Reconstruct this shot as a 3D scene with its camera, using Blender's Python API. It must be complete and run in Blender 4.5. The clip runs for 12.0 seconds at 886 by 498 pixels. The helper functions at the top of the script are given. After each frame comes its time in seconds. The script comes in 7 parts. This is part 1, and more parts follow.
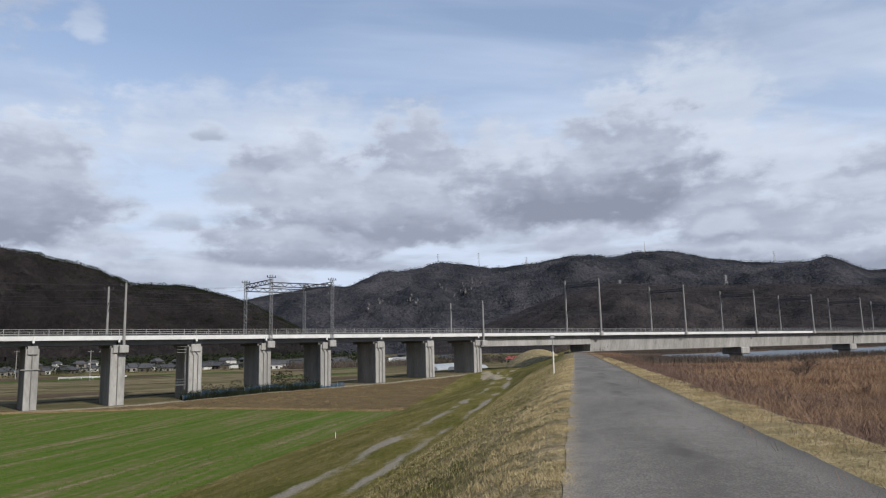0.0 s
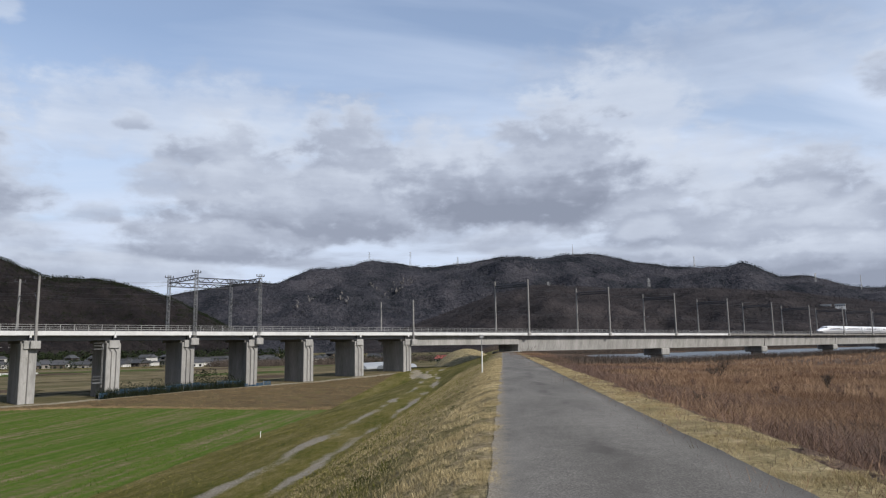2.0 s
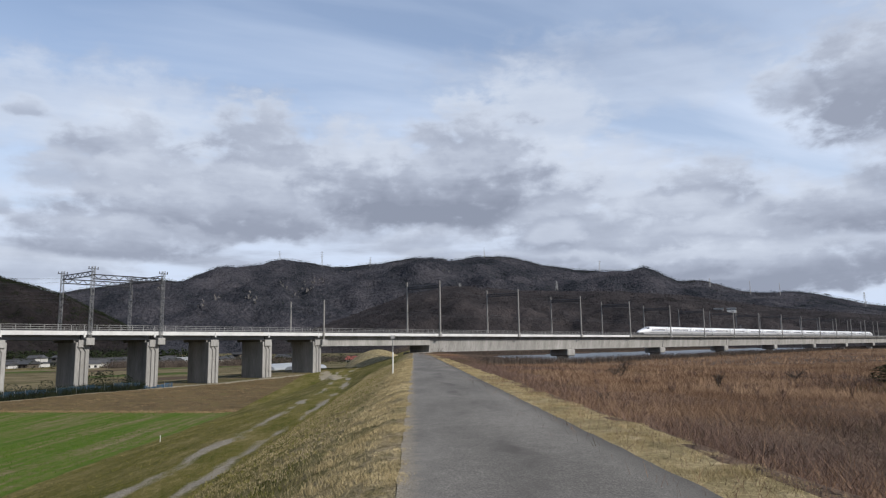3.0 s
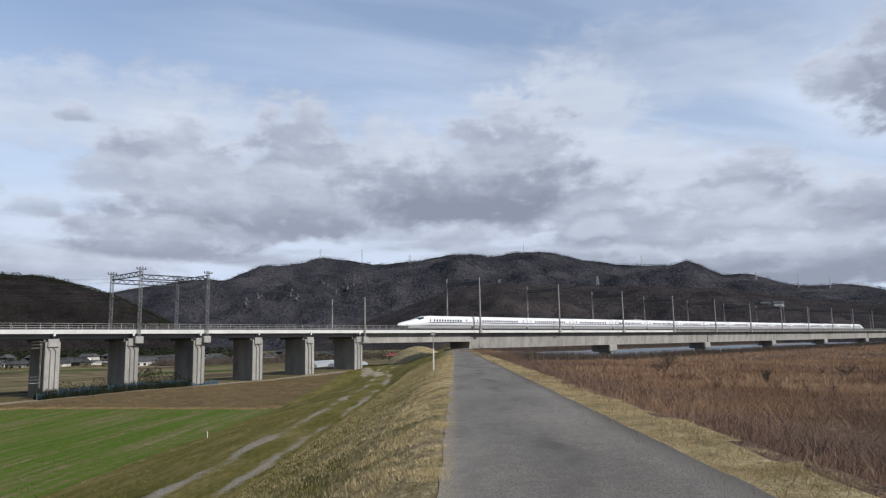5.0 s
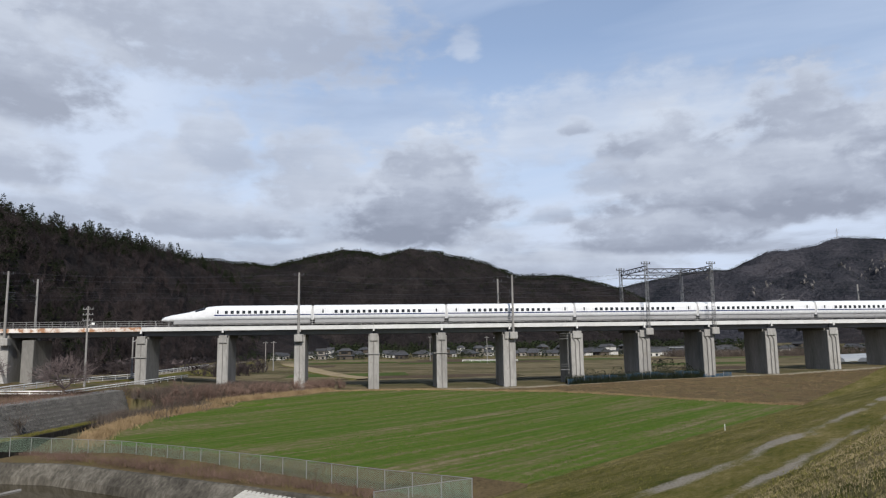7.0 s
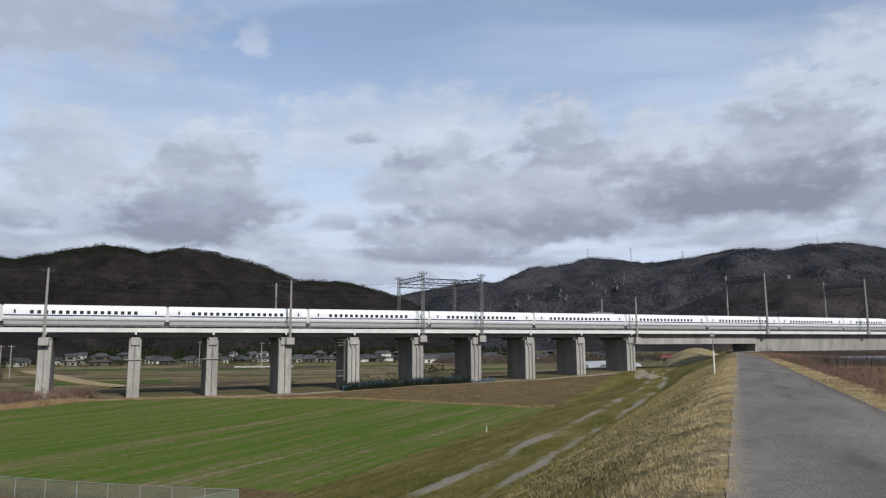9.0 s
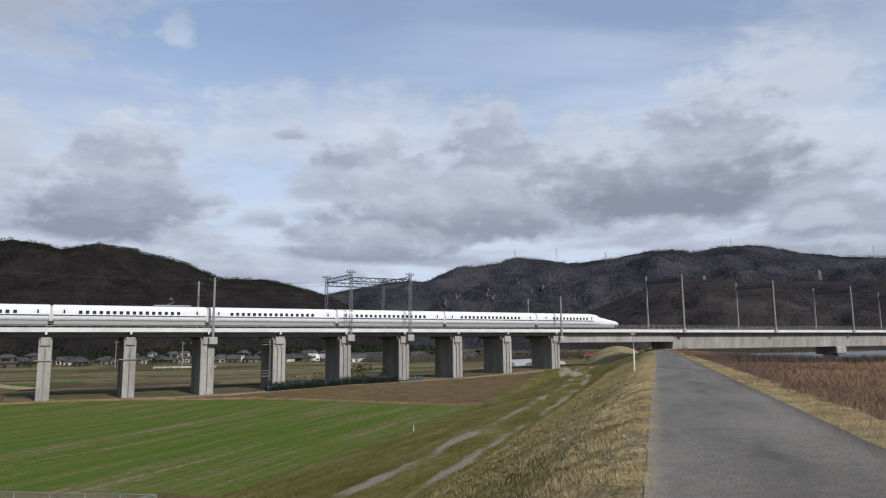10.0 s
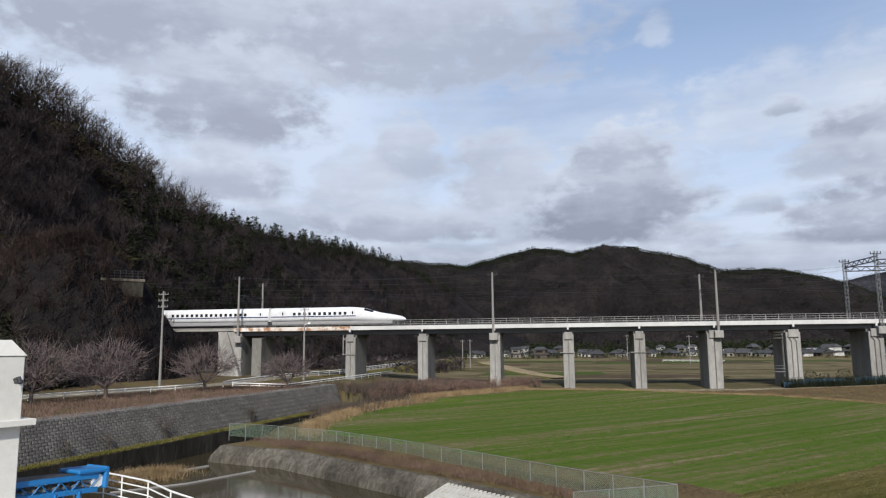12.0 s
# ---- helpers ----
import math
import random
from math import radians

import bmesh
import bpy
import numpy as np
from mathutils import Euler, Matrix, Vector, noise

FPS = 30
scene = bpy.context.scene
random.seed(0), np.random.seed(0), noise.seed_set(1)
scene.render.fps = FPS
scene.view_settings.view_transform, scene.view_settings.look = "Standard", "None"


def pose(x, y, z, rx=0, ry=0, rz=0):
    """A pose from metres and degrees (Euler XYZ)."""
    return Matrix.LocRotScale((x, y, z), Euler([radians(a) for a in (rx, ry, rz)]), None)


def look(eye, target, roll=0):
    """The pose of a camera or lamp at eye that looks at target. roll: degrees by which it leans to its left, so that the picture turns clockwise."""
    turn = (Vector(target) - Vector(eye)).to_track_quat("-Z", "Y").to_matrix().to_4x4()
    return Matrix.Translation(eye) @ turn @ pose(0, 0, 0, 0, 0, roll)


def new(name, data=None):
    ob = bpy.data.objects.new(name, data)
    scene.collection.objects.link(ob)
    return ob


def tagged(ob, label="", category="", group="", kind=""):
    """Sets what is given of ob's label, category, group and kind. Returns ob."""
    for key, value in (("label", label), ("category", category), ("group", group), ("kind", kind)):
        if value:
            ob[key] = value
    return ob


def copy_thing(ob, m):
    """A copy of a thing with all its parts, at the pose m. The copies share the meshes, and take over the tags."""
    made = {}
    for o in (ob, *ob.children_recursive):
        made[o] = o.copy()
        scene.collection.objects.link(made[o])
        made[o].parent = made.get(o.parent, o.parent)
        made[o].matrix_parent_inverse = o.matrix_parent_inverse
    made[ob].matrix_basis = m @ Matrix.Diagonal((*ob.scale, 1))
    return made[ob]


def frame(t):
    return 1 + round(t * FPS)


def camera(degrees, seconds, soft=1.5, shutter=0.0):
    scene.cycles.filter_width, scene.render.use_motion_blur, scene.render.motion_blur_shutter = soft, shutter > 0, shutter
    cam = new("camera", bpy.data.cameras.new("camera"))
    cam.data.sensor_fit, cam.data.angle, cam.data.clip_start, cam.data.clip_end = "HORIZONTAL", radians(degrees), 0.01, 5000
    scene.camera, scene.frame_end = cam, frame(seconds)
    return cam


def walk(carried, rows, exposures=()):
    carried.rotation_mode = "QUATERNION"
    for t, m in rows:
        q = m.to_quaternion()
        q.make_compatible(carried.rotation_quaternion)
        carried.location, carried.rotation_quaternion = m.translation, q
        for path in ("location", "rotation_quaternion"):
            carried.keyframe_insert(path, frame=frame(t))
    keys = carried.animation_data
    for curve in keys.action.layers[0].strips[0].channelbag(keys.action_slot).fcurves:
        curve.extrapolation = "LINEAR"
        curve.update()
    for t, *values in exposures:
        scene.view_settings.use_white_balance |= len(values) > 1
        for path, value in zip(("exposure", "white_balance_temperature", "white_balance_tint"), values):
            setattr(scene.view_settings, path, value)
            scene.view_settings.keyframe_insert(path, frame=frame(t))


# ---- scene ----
# ---------------------------------------------------------------- camera
cam = camera(64.54, 12.0, soft=1.2)
EYE = 1.6
TURNS = [
    (0.0, 0.0, 8.15, 1.33), (0.5, -0.202, 8.136, 1.325), (1.0, -0.885, 8.091, 1.221),
    (1.5, -2.689, 8.019, 1.043), (2.0, -5.683, 7.964, 0.851), (2.5, -9.371, 7.946, 0.771),
    (3.0, -12.869, 7.928, 0.758), (3.2, -14.003, 7.912, 0.723), (4.8, -11.9, 7.73, 1.05),
    (5.0, -9.602, 7.697, 1.079), (5.5, -1.147, 7.613, 1.051), (6.0, 10.666, 7.604, 1.141),
    (6.5, 24.202, 7.607, 0.742), (6.7, 29.982, 7.676, 0.825), (8.3, 25.104, 7.849, 0.292),
    (8.5, 20.784, 7.907, 0.364), (9.0, 12.052, 7.999, 0.367), (9.5, 7.242, 7.921, 0.594),
    (10.0, 6.234, 7.866, 0.607), (10.5, 9.404, 7.857, 0.815), (11.0, 17.802, 7.838, 0.897),
    (11.5, 30.815, 7.795, 0.751), (12.0, 45.583, 7.754, 0.544),
]
EXPOSURES = [(0.0, -0.03), (3.0, -0.02), (6.0, -0.06), (8.5, -0.08), (9.5, -0.12), (10.5, -0.12), (11.5, -0.1), (12.0, -0.02)]
walk(cam, [(t, pose(0, 0, EYE, 90 + pitch, roll, yaw)) for t, yaw, pitch, roll in TURNS],
     exposures=EXPOSURES)

# ---------------------------------------------------------------- world, sun
SUN_AZ, SUN_EL = 222.0, 34.0          # azimuth counted from +y towards -x


def nodes_of(owner):
    owner.use_nodes = True
    tree = owner.node_tree
    tree.nodes.clear()

    def add(kind, inputs=(), **props):
        node = tree.nodes.new(kind)
        for key, value in props.items():
            setattr(node, key, value)
        for slot, value in dict(inputs).items():
            if isinstance(value, bpy.types.NodeSocket):
                tree.links.new(value, node.inputs[slot])
            else:
                node.inputs[slot].default_value = value
        return node

    def m(op, a, b=0.0, c=0.0, clamp=False):
        return add("ShaderNodeMath", {0: a, 1: b, 2: c}, operation=op, use_clamp=clamp).outputs[0]

    def mix(fac, a, b):
        return add("ShaderNodeMix", {0: fac, 6: a, 7: b}, data_type="RGBA").outputs[2]

    def ramp(fac, stops):
        node = add("ShaderNodeValToRGB", {0: fac})
        els = node.color_ramp.elements
        while len(els) < len(stops):
            els.new(0.5)
        for el, (pos, col) in zip(els, stops):
            el.position = pos
            el.color = (*col, 1) if len(col) == 3 else col
        return node.outputs[0]

    return add, m, mix, ramp


def build_world():
    world = bpy.data.worlds.new("sky")
    scene.world = world
    add, m, mix, ramp = nodes_of(world)
    sky = add("ShaderNodeTexSky", sky_type="NISHITA", sun_disc=False,
              sun_elevation=radians(SUN_EL), sun_rotation=radians(-SUN_AZ), air_density=1.0, dust_density=1.2)
    way = add("ShaderNodeTexCoord").outputs["Generated"]
    xyz = add("ShaderNodeSeparateXYZ", {0: way})
    x, y, z = xyz.outputs
    az = m("MULTIPLY", m("ARCTAN2", m("MULTIPLY", x, -1.0), y), 57.2958)
    el = m("MULTIPLY", m("ARCSINE", z), 57.2958)
    # cloud texture, wider than high, and streaks of a high veil
    ball = add("ShaderNodeCombineXYZ", {0: m("MULTIPLY", az, 0.062), 1: m("MULTIPLY", el, 0.105), 2: 5.7}).outputs[0]
    strip = add("ShaderNodeCombineXYZ", {0: m("MULTIPLY", az, 0.03), 1: m("MULTIPLY", el, 0.21), 2: 2.3}).outputs[0]
    zz = m("ADD", m("MAXIMUM", z, 0.0), 0.16)
    flat = add("ShaderNodeCombineXYZ", {0: m("DIVIDE", x, zz), 1: m("DIVIDE", y, zz), 2: 0.0}).outputs[0]

    def noise(vec, scale, detail, rough=0.55, bend=0.0):
        return add("ShaderNodeTexNoise", {"Vector": vec, "Scale": scale, "Detail": detail, "Roughness": rough, "Distortion": bend})

    drift = add("ShaderNodeSeparateColor", {0: noise(ball, 2.6, 4.0, 0.5).outputs["Color"]})
    wa = m("MULTIPLY_ADD", drift.outputs[0], 5.0, m("SUBTRACT", az, 2.5))
    we = m("MULTIPLY_ADD", drift.outputs[1], 1.9, m("SUBTRACT", el, 0.95))
    billow = noise(ball, 6.5, 8.0, 0.56, 0.15).outputs[0]
    ragged = m("MULTIPLY", m("SUBTRACT", billow, 0.5), 2.2)
    fold = noise(ball, 3.4, 5.0, 0.5, 0.3).outputs[0]
    curl = noise(strip, 5.0, 6.0, 0.55, 0.2).outputs[0]
    mottle = m("MULTIPLY", m("SUBTRACT", m("ADD", m("ADD", m("MULTIPLY", curl, 0.25), m("MULTIPLY", billow, 0.35)), m("MULTIPLY", fold, 0.4)), 0.5), 1.7)
    wisp = noise(add("ShaderNodeMapping", {0: flat, 2: (0, 0, 0.5), 3: (0.45, 1.5, 1.0)}).outputs[0], 0.8, 6.0, 0.5, 0.5).outputs[0]
    # low far stratus in long strips
    layer = noise(strip, 2.2, 7.0, 0.55).outputs[0]
    belt = m("EXPONENT", m("MULTIPLY", m("POWER", m("MULTIPLY", m("SUBTRACT", el, 6.2), 1 / 3.6), 2.0), -1.0))
    cover = m("MULTIPLY", m("MULTIPLY", m("SUBTRACT", layer, 0.4), 5.5, clamp=True), m("MULTIPLY", belt, 0.95))
    shade = m("MULTIPLY_ADD", m("SUBTRACT", layer, 0.5), 1.5, m("MULTIPLY_ADD", mottle, 0.5, 0.42))
    # clouds: azimuth, height of the flat base, half width, height (degrees), density, darkness of the base
    CLOUDS = [(14, 16.5, 15, 5.0, 0.6, 0.0), (36, 17.5, 12, 4.0, 0.35, 0.0), (-26, 20, 16, 5.0, 0.4, 0.0), (27.4, 23.6, 2.1, 1.9, 0.5, 0.05), (-20.9, 16.9, 6.6, 6.0, 0.7, 0.15), (67.4, 23.6, 18.0, 7.3, 1.0, 0.55), (47.1, 23.8, 16.3, 8.3, 0.9, 0.45), (-27.6, 12.4, 4.6, 4.4, 0.7, 0.25),
              (63.4, 18.0, 9.2, 5.8, 1.0, 0.6), (48.3, 14.9, 3.9, 4.3, 0.85, 0.4), (40.5, 13.1, 5.1, 4.8, 0.9, 0.5), (63.3, 12.4, 5.5, 3.7, 0.9, 0.5), (52.7, 12.8, 3.2, 3.2, 0.7, 0.3), (52.1, 10.9, 6.5, 2.8, 0.7, 0.4),
              (-3, 11.8, 11, 5.2, 0.9, 0.42), (7, 11.5, 9, 4.6, 0.85, 0.42), (-20, 11.5, 10, 5.5, 0.85, 0.35), (30.5, 10.5, 6.8, 6.8, 0.85, 0.5), (-33, 8.5, 11, 5.0, 0.85, 0.4), (37, 10, 9, 5.5, 0.7, 0.4),
              (-46.3, 16.8, 7.1, 7.0, 1.0, 0.75), (-40.1, 17.4, 2.5, 2.6, 0.8, 0.6), (-14.9, 14.9, 6.2, 5.4, 1.0, 0.7), (-6.0, 13.5, 4.9, 5.4, 0.9, 0.4), (-33.9, 11.0, 5.2, 3.9, 1.0, 0.65), (-47.3, 9.9, 5.2, 4.0, 1.0, 0.8),
              (30.8, 13.5, 4.5, 4.4, 1.0, 0.6), (11.9, 14.2, 5.6, 4.1, 1.0, 0.62), (1.7, 13.8, 5.2, 6.7, 1.0, 0.64), (10.6, 12.4, 4.1, 2.9, 0.9, 0.6), (14.9, 12.2, 4.7, 2.3, 0.8, 0.5), (3.2, 11.4, 7.0, 3.3, 1.0, 0.7),
              (-19.5, 11.3, 8.0, 3.6, 0.9, 0.7), (-11.5, 11.2, 14.5, 5.4, 1.0, 0.88), (-23.1, 8.4, 6.7, 3.3, 0.9, 0.7), (-32.0, 7.5, 7.8, 4.2, 1.0, 0.8), (-41.9, 8.4, 9.0, 2.7, 1.0, 0.8), (-22.3, 8.5, 2.8, 1.3, 0.5, 0.05), (-34.2, 7.2, 10.1, 2.4, 0.8, 0.6), (-11.7, 8.2, 4.7, 1.6, 0.7, 0.5),
              (31.5, 9.5, 8.0, 4.7, 1.0, 0.8), (7.0, 9.5, 12.7, 3.3, 1.0, 0.75), (12.5, 7.7, 8.8, 2.3, 0.9, 0.75), (25.6, 7.8, 3.0, 2.1, 0.7, 0.45), (48.0, 9.1, 7.9, 2.2, 0.9, 0.6), (59.5, 9.5, 6.4, 2.0, 0.7, 0.6),
              (-38, 4.8, 14, 3.0, 1.0, 0.8), (-27, 5.4, 10, 2.0, 0.95, 0.75), (-16, 6.6, 9, 1.3, 0.7, 0.6), (20, 5.6, 10, 1.8, 0.8, 0.55), (34, 6.2, 10, 1.9, 0.85, 0.55), (52, 6.8, 12, 1.7, 0.8, 0.5), (18.5, 16.9, 1.9, 1.0, 0.75, 0.6), (20.9, 9.7, 2.6, 1.2, 0.7, 0.55), (-75, 14, 16, 7, 1.0, 0.7), (-110, 10, 22, 6, 0.9, 0.6), (100, 16, 14, 7, 1.0, 0.6), (130, 12, 20, 6, 0.9, 0.6), (165, 15, 14, 6, 0.8, 0.5), (-150, 20, 14, 7, 0.8, 0.5)]
    for a, base, wide, high, dense, dark in CLOUDS:
        p = m("MULTIPLY_ADD", wa, 1 / wide, -a / wide)
        q = m("MULTIPLY_ADD", we, 1 / high, -base / high)
        dome = m("MAXIMUM", q, m("MULTIPLY", q, -2.0))
        far = m("SUBTRACT", m("MULTIPLY_ADD", dome, dome, m("MULTIPLY", p, p)), ragged)
        there = add("ShaderNodeMapRange", {0: far, 1: 1.32, 2: 0.22, 3: 0.0, 4: dense}, interpolation_type="SMOOTHSTEP").outputs[0]
        gloom = m("MULTIPLY", m("SUBTRACT", m("ADD", mottle, 0.97), m("MULTIPLY", q, 0.78), clamp=True), m("MULTIPLY_ADD", there, 0.7 * dark / dense, 0.3 * dark))
        shade = m("MULTIPLY_ADD", there, m("SUBTRACT", gloom, shade), shade)
        cover = m("MULTIPLY_ADD", there, m("SUBTRACT", 1.0, cover), cover)
    tone = ramp(shade, [(0.0, (0.79, 0.85, 0.945)), (0.2, (0.62, 0.68, 0.795)), (0.45, (0.45, 0.5, 0.612)), (0.72, (0.32, 0.358, 0.455)), (1.0, (0.22, 0.25, 0.33))])
    veil = m("MULTIPLY", m("SUBTRACT", wisp, 0.4), 4.5, clamp=True)
    low = m("SUBTRACT", 1.0, m("MULTIPLY", el, 1 / 24.0), clamp=True)
    hazy = m("ADD", m("ADD", m("MULTIPLY", veil, 0.62), 0.27), m("MULTIPLY", low, 0.75), clamp=True)
    clearing = m("SUBTRACT", 1.0, m("MULTIPLY", m("SUBTRACT", el, 30.0), 1 / 24.0, clamp=True))      # the sky opens towards the zenith
    hazy = m("MULTIPLY", hazy, m("ADD", m("MULTIPLY", clearing, 0.9), 0.1))
    scaled = add("ShaderNodeVectorMath", {0: sky.outputs[0], 1: (0.122, 0.133, 0.147)}, operation="MULTIPLY").outputs[0]
    blue = mix(hazy, scaled, (0.66, 0.76, 0.94, 1))
    full = mix(m("MULTIPLY", m("MULTIPLY", cover, 0.95), m("ADD", m("MULTIPLY", clearing, 0.75), 0.25)), blue, tone)
    back = add("ShaderNodeBackground", {0: full, 1: 1.0})
    add("ShaderNodeOutputWorld", {0: back.outputs[0]})


build_world()
sun = new("sun", bpy.data.lights.new("sun", "SUN"))
sun.data.energy, sun.data.angle, sun.data.color = 5.0, radians(1.0), (1.0, 0.95, 0.87)
a, e = radians(SUN_AZ), radians(SUN_EL)
sun.matrix_world = look((-math.sin(a) * math.cos(e) * 300, math.cos(a) * math.cos(e) * 300, math.sin(e) * 300), (0, 0, 0))


# ---------------------------------------------------------------- materials
def surface(name, colours, scale=1.0, rough=0.85, bump=0.3, fine=8.0, metal=0.0, stretch=(1, 1, 1), vary=0.0, wear=None, spec=0.08, turn=0.0, span=0.32):
    """Colours blended by a coarse noise and broken up by a fine one, with relief; wear: (colour, scale, amount)."""
    mat = bpy.data.materials.new(name)
    add, m, mix, ramp = nodes_of(mat)
    co = add("ShaderNodeTexCoord").outputs["Object"]
    pos = add("ShaderNodeMapping", {0: add("ShaderNodeMapping", {0: co, 2: (0, 0, radians(-turn))}).outputs[0], 3: stretch}).outputs[0]
    n1 = add("ShaderNodeTexNoise", {"Vector": pos, "Scale": scale, "Detail": 5.0, "Roughness": 0.6}).outputs[0]
    n2 = add("ShaderNodeTexNoise", {"Vector": pos, "Scale": scale * fine, "Detail": 4.0, "Roughness": 0.65}).outputs[0]
    both = m("ADD", m("MULTIPLY", n1, 0.62), m("MULTIPLY", n2, 0.38))
    k = len(colours)
    col = ramp(both, [(0.5 - span / 2 + span * i / max(k - 1, 1), c) for i, c in enumerate(colours)])
    if wear:
        n3 = add("ShaderNodeTexNoise", {"Vector": co, "Scale": wear[1], "Detail": 6.0, "Roughness": 0.7}).outputs[0]
        col = mix(m("MULTIPLY", m("SUBTRACT", n3, 1.0 - wear[2]), 11.0, clamp=True), col, (*wear[0], 1))
    if vary:
        rnd = add("ShaderNodeObjectInfo").outputs["Random"]
        isl = add("ShaderNodeNewGeometry").outputs["Random Per Island"]
        f = m("ADD", m("MULTIPLY", m("ADD", rnd, isl), vary), 1.0 - vary)
        grey = add("ShaderNodeCombineXYZ", {0: f, 1: f, 2: f}).outputs[0]
        col = add("ShaderNodeVectorMath", {0: col, 1: grey}, operation="MULTIPLY").outputs[0]
    bmp = add("ShaderNodeBump", {"Strength": bump, "Distance": 0.25 / scale, "Height": both}).outputs[0]
    bsdf = add("ShaderNodeBsdfPrincipled", {"Base Color": col, "Roughness": rough, "Metallic": metal, "Normal": bmp, "Specular IOR Level": spec})
    add("ShaderNodeOutputMaterial", {0: bsdf.outputs[0]})
    return mat


def plain(name, colour, rough=0.5, metal=0.0, spec=0.5):
    mat = bpy.data.materials.new(name)
    add, m, mix, ramp = nodes_of(mat)
    co = add("ShaderNodeTexCoord").outputs["Object"]
    n = add("ShaderNodeTexNoise", {"Vector": co, "Scale": 1.7, "Detail": 5.0}).outputs[0]
    dark = tuple(0.86 * c for c in colour)
    col = mix(m("MULTIPLY", m("SUBTRACT", n, 0.35), 2.5, clamp=True), (*dark, 1), (*colour, 1))
    bsdf = add("ShaderNodeBsdfPrincipled", {"Base Color": col, "Roughness": rough, "Metallic": metal, "Specular IOR Level": spec})
    add("ShaderNodeOutputMaterial", {0: bsdf.outputs[0]})
    return mat


M = {}
M["asphalt"] = bpy.data.materials.new("asphalt")


def asphalt_material(mat):
    """Worn asphalt: coarse aggregate, dark damp blotches along the lane, crumbled edges with dirt."""
    add, m, mix, ramp = nodes_of(mat)
    co = add("ShaderNodeTexCoord").outputs["Object"]
    xyz = add("ShaderNodeSeparateXYZ", {0: co})
    x, y = xyz.outputs[0], xyz.outputs[1]
    u = m("ADD", m("MULTIPLY", x, 0.182), m("MULTIPLY", y, 0.983))
    v = m("ADD", m("MULTIPLY", x, -0.983), m("MULTIPLY", y, 0.182))
    uv = add("ShaderNodeCombineXYZ", {0: v, 1: m("MULTIPLY", u, 0.3), 2: 0.0}).outputs[0]
    n1 = add("ShaderNodeTexNoise", {"Vector": uv, "Scale": 0.55, "Detail": 4.0, "Roughness": 0.55}).outputs[0]
    n2 = add("ShaderNodeTexNoise", {"Vector": uv, "Scale": 1.1, "Detail": 3.0, "Roughness": 0.5}).outputs[0]
    n3 = add("ShaderNodeTexNoise", {"Vector": co, "Scale": 46.0, "Detail": 3.0, "Roughness": 0.7}).outputs[0]
    n4 = add("ShaderNodeTexNoise", {"Vector": co, "Scale": 3.1, "Detail": 5.0, "Roughness": 0.7}).outputs[0]
    both = m("SUBTRACT", m("ADD", m("ADD", m("MULTIPLY", n1, 0.45), m("MULTIPLY", n3, 0.95)), m("MULTIPLY", n4, 0.2)), 0.3)
    col = ramp(both, [(0.36, (0.08, 0.074, 0.066)), (0.5, (0.132, 0.123, 0.110)), (0.64, (0.205, 0.192, 0.172))])
    lane = m("SUBTRACT", 1.0, m("MULTIPLY", m("ABSOLUTE", m("ADD", v, 1.55)), 0.8), clamp=True)
    damp = m("MULTIPLY", m("MULTIPLY", m("SUBTRACT", n2, 0.49), 6.0, clamp=True), m("MULTIPLY", lane, 0.85))
    col = mix(damp, col, (0.066, 0.06, 0.054, 1))
    right = m("SUBTRACT", m("ADD", m("MULTIPLY", m("SUBTRACT", -2.72, v), 2.6), m("MULTIPLY", n4, 1.2)), 0.72, clamp=True)
    col = mix(m("MULTIPLY", right, 0.6), col, (0.058, 0.053, 0.047, 1))
    left = m("SUBTRACT", m("ADD", m("MULTIPLY", m("ADD", v, 0.12), 3.2), m("MULTIPLY", n4, 1.8)), 1.0, clamp=True)
    col = mix(m("MULTIPLY", left, 0.8), col, ramp(n3, [(0.3, (0.13, 0.105, 0.07)), (0.7, (0.33, 0.285, 0.215))]))
    bmp = add("ShaderNodeBump", {"Strength": 0.35, "Distance": 0.01, "Height": n3}).outputs[0]
    bsdf = add("ShaderNodeBsdfPrincipled", {"Base Color": col, "Roughness": 0.9, "Normal": bmp, "Specular IOR Level": 0.15})
    add("ShaderNodeOutputMaterial", {0: bsdf.outputs[0]})


asphalt_material(M["asphalt"])
M["dry_grass"] = surface("dry_grass", [(0.13, 0.103, 0.05), (0.235, 0.19, 0.1), (0.37, 0.3, 0.175)], 1.1, 0.95, 1.0, 9, span=0.26)
M["bank_grass"] = bpy.data.materials.new("bank_grass")


